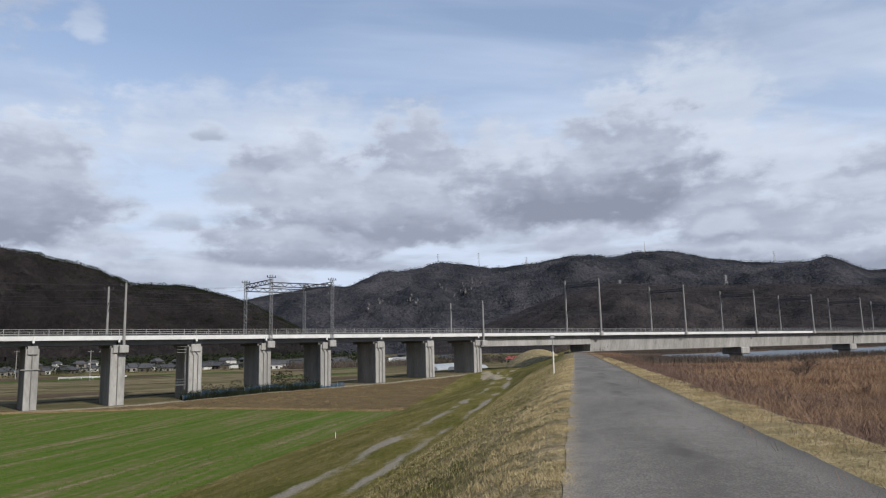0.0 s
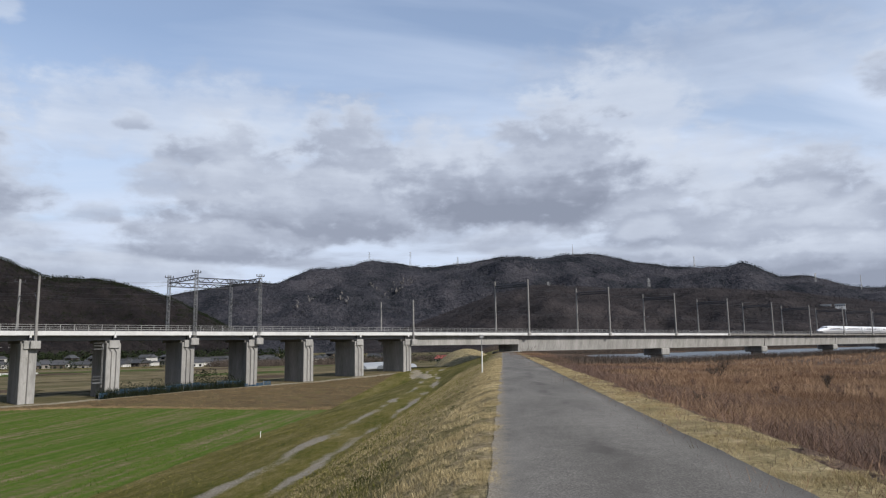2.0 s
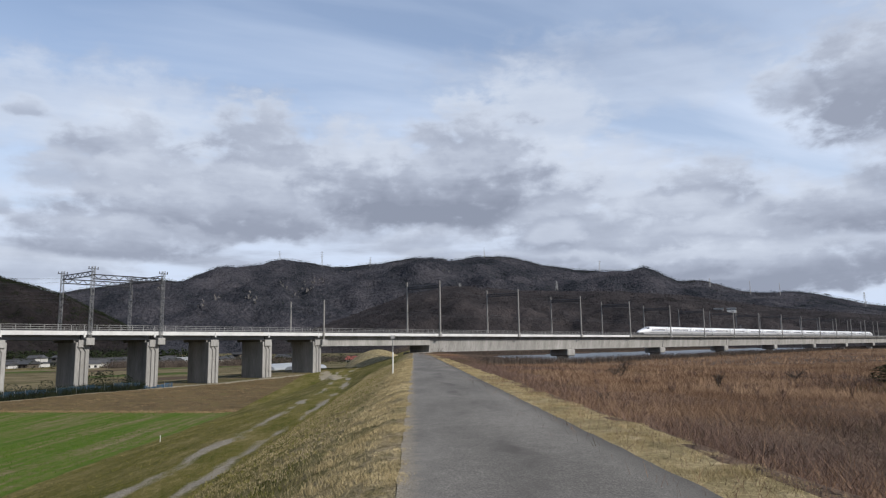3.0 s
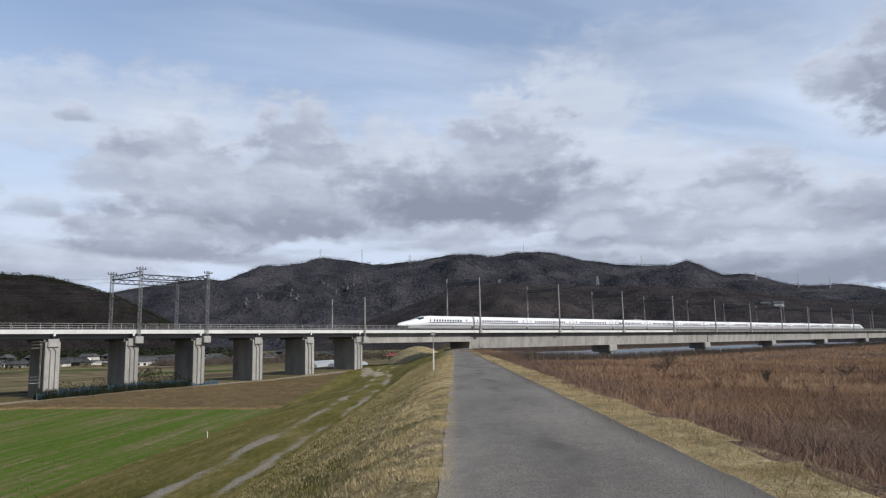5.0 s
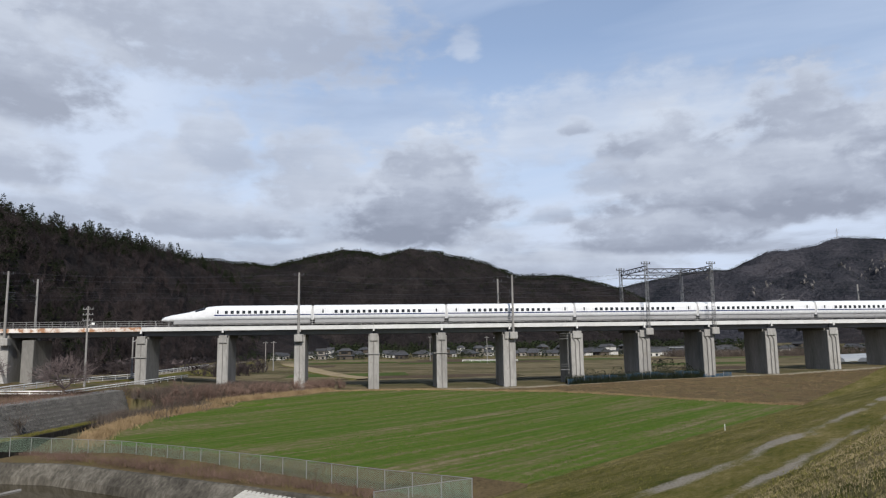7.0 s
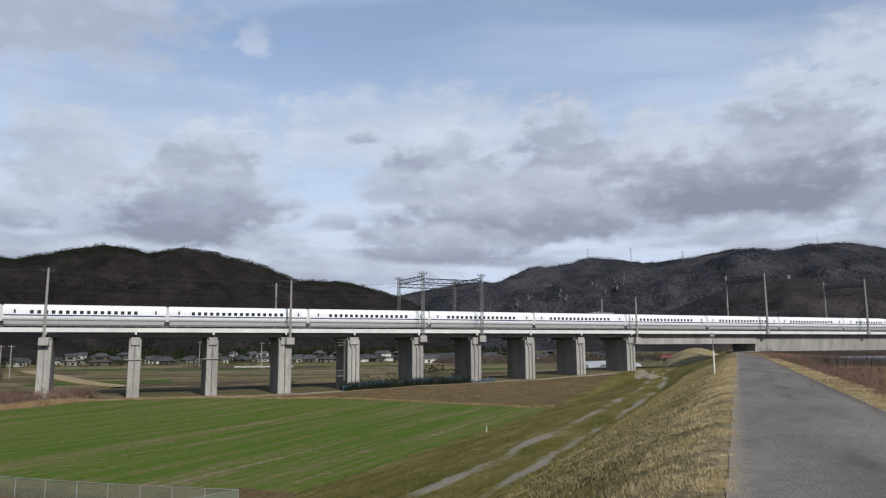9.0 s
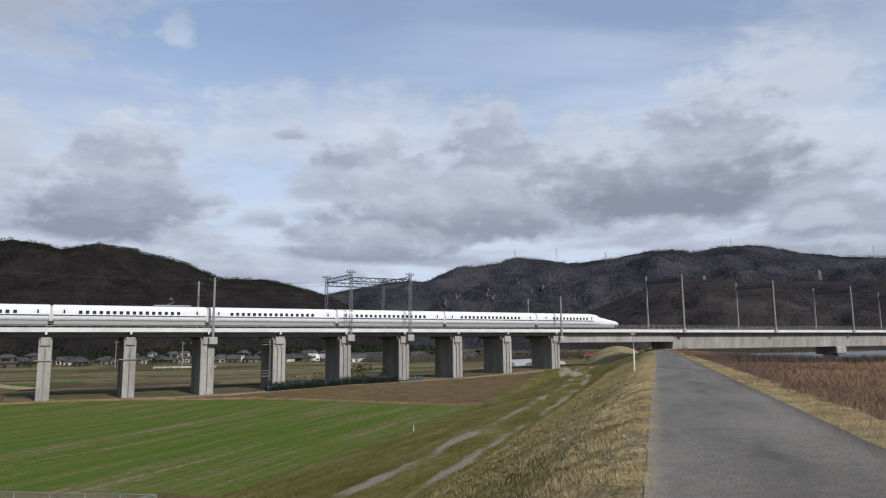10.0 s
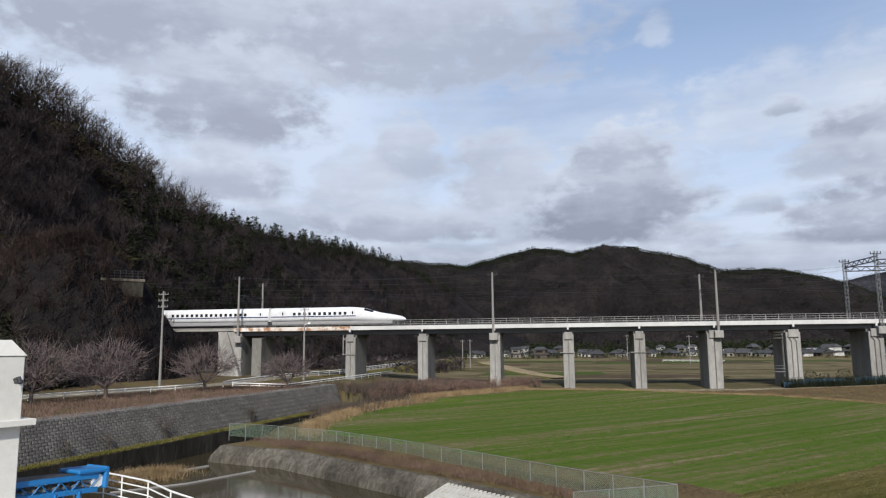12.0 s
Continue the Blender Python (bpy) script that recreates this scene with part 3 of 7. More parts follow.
def pond_mask(x, y):
    canal = (x < bank_x(y) + 9.0) & (x > bank_x(y) - 2.6) & (y < 66) & (y > -60)
    pool = (x < -20) & (x > bank_x(y)) & (y < np.interp(x, [-69, -66.5, -58.5, -20], [35.5, 35.2, 37.8, 37.2])) & (y > 12.0)
    return canal | pool


def ground_kind(x, y):
    u, v = UX * x + UY * y, -UY * x + UX * y
    s, d = TX * x + TY * y, NX * x + NY * y
    kind = np.full(x.shape, 4)                                  # paddy
    kind = np.where((v > 24.2) & (d < 127.0) & (x > np.interp(y, [40, 46, 58, 85, 110], [-58, -65, -73, -78.5, -79])) & (y > 40.3), 2, kind)      # green field
    kind = np.where((v > 20) & (y < 41) & (y > 10) & (x > -75), 3, kind)
    toe = np.interp(s, [10, 32, 44, 54, 110], [127, 116, 100, 87, 60])
    kind = np.where((v > 12) & (s > 8) & (d > toe + 0.5) & (d < 128), 3, kind)  # brown ramp side
    kind = np.where((v > 12) & (d >= 126.5) & (d < 130) & (s > -20) & (s < 120), 5, kind)     # gravel track at its crest
    kind = np.where((v > -1.5) & (v <= 24.5), 1, kind)
    vb = berm(u)
    w = fbm(x, y, 0.55, 5) + 0.5 * fbm(x, y, 1.9, 8)
    kind = np.where((np.abs(v - vb - 2 - 0.12 * (u - 150)) < 2.2 + 0.8 * w - 0.09 * np.abs(u - 152)) & (u > 135) & (u < 172), 5, kind)
    kind = np.where((v <= -1.5) & (v > -4.35 + 0.2 * w), 0, kind)
    kind = np.where(v <= -4.35 + 0.2 * w, 6, kind)
    kind = np.where((x < -66) & (y < 70) & (x < bank_x(y)), 3, kind)
    return kind


def graded(lo, hi, fine_lo, fine_hi, step_, grow=1.13):
    inner = list(np.arange(fine_lo, fine_hi + 1e-6, step_))
    out, w, p = [], step_, fine_hi
    while p < hi:
        w *= grow
        p = p + w
        out.append(min(p, hi))
    low, w, p = [], step_, fine_lo
    while p > lo:
        w *= grow
        p = p - w
        low.append(max(p, lo))
    return np.array(low[::-1] + inner + out)


def build_ground():
    us = graded(-2800, 4200, -12, 172, 0.75)
    vs = np.concatenate([graded(-4200, -30, -60, -30, 1.4)[:-1], np.arange(-30, -6, 1.0), np.arange(-6, 7, 0.26), np.arange(7, 27, 0.42), graded(27, 4200, 27, 120, 0.9)[1:]])
    vs = np.unique(np.round(vs, 3))
    U, V = np.meshgrid(us, vs, indexing="ij")
    X, Y = UX * U - UY * V, UY * U + UX * V
    Z = ground_z(X, Y)
    n, k = U.shape
    verts = np.stack([X, Y, Z], -1).reshape(-1, 3)
    i, j = np.meshgrid(np.arange(n - 1), np.arange(k - 1), indexing="ij")
    a = (i * k + j).ravel()
    faces = np.stack([a, a + k, a + k + 1, a + 1], -1)
    cx, cy = verts[faces].mean(1)[:, 0], verts[faces].mean(1)[:, 1]
    me = raw("ground", verts.tolist(), faces.tolist(), ["dry_grass", "bank_grass", "field", "brown_bank", "paddy", "gravel", "reed_ground"], ground_kind(cx, cy), True)
    tagged(new("ground", me), "grassy dyke, green field, brown reed land and far paddies", "ground", kind="structure")


build_ground()


def build_road():
    us = np.arange(-60, 215, 0.4)
    verts, faces = [], []
    cols = [0.2, -0.5, -1.5, -2.5, -3.2]
    for i, u in enumerate(us):
        for j, v in enumerate(cols):
            edge = 0.012 * math.sin(u * 1.7 + j) + 0.012 * math.sin(u * 4.3 + 1) + 0.006 * math.sin(u * 2.9 + 3 * j) if j in (0, 4) else 0
            vv = v + edge
            verts.append((UX * u - UY * vv, UY * u + UX * vv, 0.012 + (0.022 if 0 < j < 4 else 0.0)))
    k = len(cols)
    faces = [(i * k + j, (i + 1) * k + j, (i + 1) * k + j + 1, i * k + j + 1) for i in range(len(us) - 1) for j in range(k - 1)]
    tagged(new("road", raw("road", verts, faces, ["asphalt"], None, True)), "worn grey asphalt road along the dyke top", "road", kind="structure")


build_road()


def build_water():
    bm = bmesh.new()
    det = NX * UX - NY * -UY
    for d0, d1, s1, z in ((128, 330, 2400, -5.9),):
        # bounded by the line 46 m out on the river side of the dyke
        cut = [((d * UX + 46 * NY) / det, (-46 * NX + UY * d) / det) for d in (d0, d1)]
        far = [(NX * d + TX * s1, NY * d + TY * s1) for d in (d1, d0)]
        bm.faces.new([bm.verts.new((x, y, z)) for x, y in (*cut, *far)])
    solid("water", bm, "water", "grey river beyond the reeds", "river", kind="structure")
    bm = bmesh.new()
    bm.faces.new([bm.verts.new(p) for p in ((-120, -60, -9.6), (-19, -60, -9.6), (-19, 66, -9.6), (-120, 66, -9.6))])
    solid("water", bm, "pond", "still brown water in the retention pond", "pond", kind="structure")


build_water()


# ---------------------------------------------------------------- hills
def hill(name, label, mat, rows, seed, rough, steps=34, back=1.6, az_step=0.5):
    """rows: azimuth, distance of foot, distance of ridge, height angle of the ridge (degrees)."""
    A = np.array(sorted(rows))
    azs = np.arange(A[0, 0], A[-1, 0] + 1e-6, az_step)
    foot, ridge, top = (np.interp(azs, A[:, 0], A[:, c]) for c in (1, 2, 3))
    verts = []
    ks = np.concatenate([np.linspace(0, 1, steps), np.linspace(1, 2, 9)[1:]])
    for a, f, r, h in zip(np.radians(azs), foot, ridge, top):
        high = r * math.tan(math.radians(h)) + EYE + 6.5
        rr = np.where(ks <= 1, f + (r - f) * ks, r + (ks - 1) * r * (back - 1))
        x, y = -math.sin(a) * rr, math.cos(a) * rr
        prof = np.where(ks <= 1, 0.55 * ks + 0.45 * ks ** 2 * (3 - 2 * ks), np.clip(2 - ks, 0, 1))
        mask = np.sin(np.clip(ks, 0, 1) * math.pi) ** 0.7
        L = 2.4 / r
        n = fbm(x, y, 3.2 * L * 3, seed) - np.abs(fbm(x, y, 9 * L * 3, seed + 3)) * 0.9
        z = -6.8 + high * prof + (n - 0.25 * np.abs(fbm(x, y, 26 * L * 3, seed + 5))) * rough * high * mask + 0.012 * high * fbm(x, y, 60 * L, seed + 6) * (ks > 0.05)
        verts.append(np.stack([x, y, np.where(ks == 0, -8.0, z)], -1))
    V = np.array(verts)
    n, k = V.shape[:2]
    faces = [(i * k + j, i * k + j + 1, (i + 1) * k + j + 1, (i + 1) * k + j) for i in range(n - 1) for j in range(k - 1)]
    tagged(new(name, raw(name, V.reshape(-1, 3).tolist(), faces, [mat], None, True)), label, "hill", kind="structure")
    return V


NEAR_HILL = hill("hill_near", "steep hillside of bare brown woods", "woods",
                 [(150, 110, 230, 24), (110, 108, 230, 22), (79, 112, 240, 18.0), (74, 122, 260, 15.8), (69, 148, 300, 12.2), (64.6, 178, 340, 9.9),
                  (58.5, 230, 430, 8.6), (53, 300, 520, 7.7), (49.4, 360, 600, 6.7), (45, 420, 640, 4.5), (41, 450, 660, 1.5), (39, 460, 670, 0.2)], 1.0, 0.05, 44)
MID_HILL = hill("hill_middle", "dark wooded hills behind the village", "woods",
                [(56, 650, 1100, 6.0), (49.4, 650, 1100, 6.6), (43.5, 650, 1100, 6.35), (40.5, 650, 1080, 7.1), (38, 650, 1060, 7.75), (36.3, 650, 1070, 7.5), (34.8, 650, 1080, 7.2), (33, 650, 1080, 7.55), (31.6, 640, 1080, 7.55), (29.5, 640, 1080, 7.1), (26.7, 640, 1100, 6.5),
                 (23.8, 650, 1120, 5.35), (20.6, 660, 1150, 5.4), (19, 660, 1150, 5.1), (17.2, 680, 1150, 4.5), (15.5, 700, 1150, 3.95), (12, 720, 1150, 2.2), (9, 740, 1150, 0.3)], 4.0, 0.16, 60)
FORE_RIDGE = hill("hill_ridge", "brown wooded ridge in front of the mountains", "ridge_woods",
                  [(2, 1150, 1700, 0.3), (-2, 1150, 1700, 1.4), (-6, 1100, 1700, 2.8), (-10, 1050, 1700, 4.3), (-14, 1000, 1700, 4.9), (-20, 1000, 1700, 4.4),
                   (-26, 1000, 1700, 4.2), (-32, 1000, 1700, 3.7), (-38, 1000, 1700, 2.6), (-46, 1000, 1700, 1.6), (-60, 1000, 1700, 1.5)], 7.0, 0.14, 56)
FAR_RANGE = hill("mountains", "haze-tinted grey wooded mountain range with pale rock outcrops", "mountain",
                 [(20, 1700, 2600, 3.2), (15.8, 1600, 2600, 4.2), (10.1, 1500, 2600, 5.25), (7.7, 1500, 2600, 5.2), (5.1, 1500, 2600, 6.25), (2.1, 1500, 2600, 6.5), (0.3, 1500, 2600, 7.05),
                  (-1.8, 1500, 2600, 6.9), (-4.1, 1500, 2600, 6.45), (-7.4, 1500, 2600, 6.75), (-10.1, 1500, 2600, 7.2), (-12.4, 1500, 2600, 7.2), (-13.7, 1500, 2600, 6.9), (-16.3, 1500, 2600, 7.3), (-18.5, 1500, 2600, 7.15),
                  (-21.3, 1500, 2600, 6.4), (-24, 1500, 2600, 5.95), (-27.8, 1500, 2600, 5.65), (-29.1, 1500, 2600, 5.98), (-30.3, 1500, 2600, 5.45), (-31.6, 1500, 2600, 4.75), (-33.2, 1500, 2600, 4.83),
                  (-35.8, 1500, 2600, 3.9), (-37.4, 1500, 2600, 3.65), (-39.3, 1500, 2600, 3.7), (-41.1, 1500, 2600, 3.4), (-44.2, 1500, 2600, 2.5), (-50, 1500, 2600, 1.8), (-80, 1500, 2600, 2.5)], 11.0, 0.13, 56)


# ---------------------------------------------------------------- railway viaduct
EDGE_N, EDGE_F = 130.6, 142.4
PIERS = [-39.3, -25.2, -11.6, 1.8, 14.4, 27.2, 40.3, 53.6, 66.6, 79.6, 92.7, 106.6]
RIVER_PIERS = [147.5, 224.5, 301, 376, 453, 530, 607, 684, 760]


def swept(bm, s0, s1, profile, ds=12.0, mi=0):
    """A closed profile of (d, z) drawn along the railway."""
    n = max(1, round((s1 - s0) / ds))
    rings = []
    for i in range(n + 1):
        s = s0 + (s1 - s0) * i / n
        rings.append([bm.verts.new((*rail_xy(s, d), z)) for d, z in profile])
    k = len(profile)
    for a, b in zip(rings, rings[1:]):
        for j in range(k):
            bm.faces.new((a[j], b[j], b[(j + 1) % k], a[(j + 1) % k])).material_index = mi
    bm.faces.new(rings[0]).material_index = mi
    bm.faces.new(rings[-1][::-1]).material_index = mi


def build_viaduct():
    via = thing("railway_viaduct", "long concrete railway viaduct with white edge beam on wall piers", "viaduct")
    bm = bmesh.new()
    swept(bm, -90, 950, [(131.0, 4.62), (142.0, 4.62), (142.0, 5.0), (131.0, 5.0)])
    part("deck", bm, "concrete", via, "grey concrete track deck")
    bounds = [-63.0] + PIERS + [RIVER_PIERS[0], 188.6, 228.0, 266.5, RIVER_PIERS[2]] + RIVER_PIERS[3:] + [840, 950]
    for a, b in zip(bounds, bounds[1:]):
        for near in (True, False):
            bm = bmesh.new()
            d0, d1 = (EDGE_N, EDGE_N + 0.4) if near else (EDGE_F - 0.4, EDGE_F)
            swept(bm, a + 0.02, b - 0.02, [(d0, 4.5), (d1, 4.5), (d1, 5.22), (d0, 5.22)])
            look_ = ("rust_edge", "rust-stained white edge beam") if b < -30 else (("white_concrete", "white weathered edge beam") if b < 270 else ("dark_concrete", "grey weathered edge beam"))
            part("edge_beam", bm, look_[0], via, look_[1])
    spans = [-63.0] + PIERS + RIVER_PIERS[:1] + RIVER_PIERS[2:] + [840, 950]
    for a, b in zip(spans, spans[1:]):
        low = 3.68 if b <= 106.7 else (2.1 if b < 148 else 0.15)
        bm = bmesh.new()
        if low > 1:
            for c in (132.6, 135.4, 138.2, 141.0):
                swept(bm, a + 0.1, b - 0.1, [(c - 0.45, low), (c + 0.45, low), (c + 0.45, 4.62), (c - 0.45, 4.62)])
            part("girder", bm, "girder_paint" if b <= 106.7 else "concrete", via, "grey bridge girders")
        else:
            swept(bm, a + 0.3, b - 0.3, [(132.2, 4.62), (132.9, 0.15), (140.1, 0.15), (140.8, 4.62)])
            part("box_girder", bm, "concrete", via, "pale concrete box girder")
    for i, s in enumerate(PIERS):
        w = 0.98 if s < 20 else 1.2
        base = float(ground_z(*rail_xy(s, 131.2))) - 1.5
        pier = part("pier", bmesh.new(), "concrete", via, "pale concrete wall pier")
        bm = bmesh.new()
        box(bm, s - w, s + w, 131.0, 139.0, base, 3.2, Matrix.Rotation(AN, 4, "Z"), 0.08)
        bm.to_mesh(pier.data)
        bm.free()
        bm = bmesh.new()
        box(bm, s - w * 0.72, s + w * 0.72, 130.7, 132.0, 2.3, 3.65, Matrix.Rotation(AN, 4, "Z"), 0.04)
        part("bearing_block", bm, "concrete", pier)
        bm = bmesh.new()
        box(bm, s - w * 0.95, s + w * 0.95, 132.05, 141.2, 3.2, 3.69, Matrix.Rotation(AN, 4, "Z"), 0.04)
        part("pier_head", bm, "dark_concrete", pier)
    for s in RIVER_PIERS:
        m = rail_pose(s, 136.5, 0)
        bm = bmesh.new()
        tube(bm, [m @ Vector((0, 0, -9)), m @ Vector((0, 0, -1.9))], 2.2, 18)
        pier = part("river_pier", bm, "concrete", via, "round concrete river pier", smooth=False)
        bm = bmesh.new()
        box(bm, -2.5, 2.5, -3.9, 3.9, -2.3, 0.16, m, 0.35)
        part("pier_cap", bm, "concrete", pier)
    return via


VIADUCT = build_viaduct()

# ---------------------------------------------------------------- train
CAR, END, RAIL = 25.0, 27.35, 5.5
SPEED, NOSE0 = 79.4, 2.9 + 79.4 * 6.5


def ring_at(bm, x, half, low, high, square=4.5, n=22, y_off=0.0):
    vs = []
    for k in range(n):
        a = math.tau * k / n
        c, s_ = math.cos(a), math.sin(a)
        r = (abs(c) ** square + abs(s_) ** square) ** (-1 / square)
        vs.append(bm.verts.new((x, half * r * c, (low + high) / 2 + (high - low) / 2 * r * s_)))
    return vs


def loft(bm, rings):
    for a, b in zip(rings, rings[1:]):
        n = len(a)
        for k in range(n):
            f = bm.faces.new((a[k], a[(k + 1) % n], b[(k + 1) % n], b[k]))
            f.smooth = True
    bm.faces.new(rings[0])
    bm.faces.new(rings[-1][::-1])


def car_meshes():
    half = 1.68
    bm = bmesh.new()
    L = CAR / 2 - 0.2
    loft(bm, [ring_at(bm, x, half * k, 0.85, 0.85 + 2.75 * q) for x, k, q in ((-L, 0.97, 0.985), (-L + 0.12, 1, 1), (0, 1, 1), (L - 0.12, 1, 1), (L, 0.97, 0.985))])
    mid = mesh_of(bm, "train_white")
    bm = bmesh.new()
    # end car: nose towards -x
    x0 = -END / 2
    shape = [(0.0, 0.16, 0.95, 1.2), (0.25, 0.5, 0.82, 1.42), (0.8, 0.85, 0.74, 1.68), (1.8, 1.12, 0.7, 1.93), (3.2, 1.32, 0.68, 2.16), (4.8, 1.46, 0.68, 2.42), (6.2, 1.56, 0.7, 2.78),
             (7.4, 1.62, 0.74, 3.14), (8.6, 1.66, 0.8, 3.42), (10.0, 1.68, 0.85, 3.56), (11.2, 1.68, 0.85, 3.6)]
    rings = [ring_at(bm, x0 + x, h, lo, hi, 2.3 + 2.2 * min(1, x / 10)) for x, h, lo, hi in shape]
    L = END / 2 - 0.2
    rings += [ring_at(bm, L - 0.12, half, 0.85, 3.6), ring_at(bm, L, half * 0.97, 0.85, 3.56)]
    loft(bm, rings)
    end = mesh_of(bm, "train_white")
    return mid, end


def build_train():
    train = thing("bullet_train", "white sixteen-car bullet train with a blue waist stripe", "train")
    mid, end = car_meshes()

    def shared(fn, mat):
        bm = bmesh.new()
        fn(bm)
        return mesh_of(bm, mat)

    pane = shared(lambda bm: box(bm, -0.28, 0.28, -0.02, 0.02, -0.29, 0.29, bevel=0.019), "glass")
    door_pane = shared(lambda bm: box(bm, -0.14, 0.14, -0.02, 0.02, -0.3, 0.3, bevel=0.015), "glass")
    door = shared(lambda bm: (box(bm, -0.45, -0.42, -0.012, 0.012, -0.8, 0.8), box(bm, 0.42, 0.45, -0.012, 0.012, -0.8, 0.8), box(bm, -0.42, 0.42, -0.012, 0.012, 0.77, 0.8)), "coupling")
    skirt_mid = shared(lambda bm: box(bm, -CAR / 2 + 0.4, CAR / 2 - 0.4, -1.52, 1.52, 0.2, 0.9, bevel=0.1), "train_grey")
    skirt_end = shared(lambda bm: box(bm, -END / 2 + 2.4, END / 2 - 0.4, -1.4, 1.4, 0.2, 0.86, bevel=0.1), "train_grey")
    stripe_mid = shared(lambda bm: (box(bm, -CAR / 2 + 0.3, CAR / 2 - 0.3, -1.692, -1.65, 1.7, 1.9), box(bm, -CAR / 2 + 0.3, CAR / 2 - 0.3, 1.65, 1.692, 1.7, 1.9)), "train_blue")
    stripe_end = shared(lambda bm: (box(bm, -END / 2 + 9.6, END / 2 - 0.3, -1.692, -1.65, 1.7, 1.9), box(bm, -END / 2 + 9.6, END / 2 - 0.3, 1.65, 1.692, 1.7, 1.9)), "train_blue")
    gangway = shared(lambda bm: box(bm, -0.24, 0.24, -1.5, 1.5, 0.9, 3.4), "coupling")
    panto = bmesh.new()
    box(panto, -3.2, 3.2, -1.1, 1.1, 3.55, 3.85, bevel=0.14)
    tube(panto, [(-1, 0, 3.8), (0.4, 0, 4.5), (-0.3, 0, 5.0)], 0.05)
    box(panto, -0.5, -0.1, -0.9, 0.9, 4.98, 5.05)
    panto = mesh_of(panto, "train_grey")

    def screen(bm):
        x0 = -END / 2
        rings = [ring_at(bm, x0 + x, h * 1.006, lo, hi + 0.012, 2.3 + 2.2 * x / 10, 44) for x, h, lo, hi in ((6.2, 1.56, 0.7, 2.78), (6.8, 1.59, 0.72, 2.97), (7.4, 1.62, 0.74, 3.14), (8.0, 1.64, 0.77, 3.29))]
        for j, (a, b) in enumerate(zip(rings, rings[1:])):
            for k in range(4, 18):
                if j < 2 or k < 7 or k > 14:
                    bm.faces.new((a[k], a[k + 1], b[k + 1], b[k]))
        bmesh.ops.delete(bm, geom=[v for v in bm.verts if not v.link_faces], context="VERTS")
    wind = shared(screen, "glass")
    cars = []
    for i in range(16):
        tip = i in (0, 15)
        centre = END / 2 if i == 0 else (END + (i - 0.5) * CAR if i < 15 else END * 1.5 + 14 * CAR)
        car = part("car", end if tip else mid, None, train)
        part("skirt", skirt_end if tip else skirt_mid, None, car, "dark grey underframe skirt")
        part("stripe", stripe_end if tip else stripe_mid, None, car, "dark blue waist stripe")
        if i < 15:
            half = (END if tip else CAR) / 2
            part("gangway", gangway, None, car, "grey gangway hood", pose(half, 0, 0))
        if i in (4, 11):
            part("pantograph", panto, None, car, "grey pantograph with its fairing", pose(6.5, 0, 0))
        if tip:
            part("windscreen", wind, None, car, "dark cab windscreen")
            xs = np.arange(-1.9, 9.0, 1.04)
            doors = [-3.4, 10.9]
        else:
            xs = np.arange(-8.2, 8.3, 1.04)
            doors = [-10.6, 10.6]
        for x in xs:
            part("window", pane, None, car, at=pose(x, -1.68, 2.33))
            part("window", pane, None, car, at=pose(x, 1.68, 2.33))
        for x in doors:
            for y in (-1.68, 1.68):
                part("door", door, None, car, at=pose(x, y, 2.15))
                part("door_window", door_pane, None, car, at=pose(x, y * 1.004, 2.4))
        cars.append((car, centre, i == 15))
    return train, cars


TRAIN, CARS = build_train()



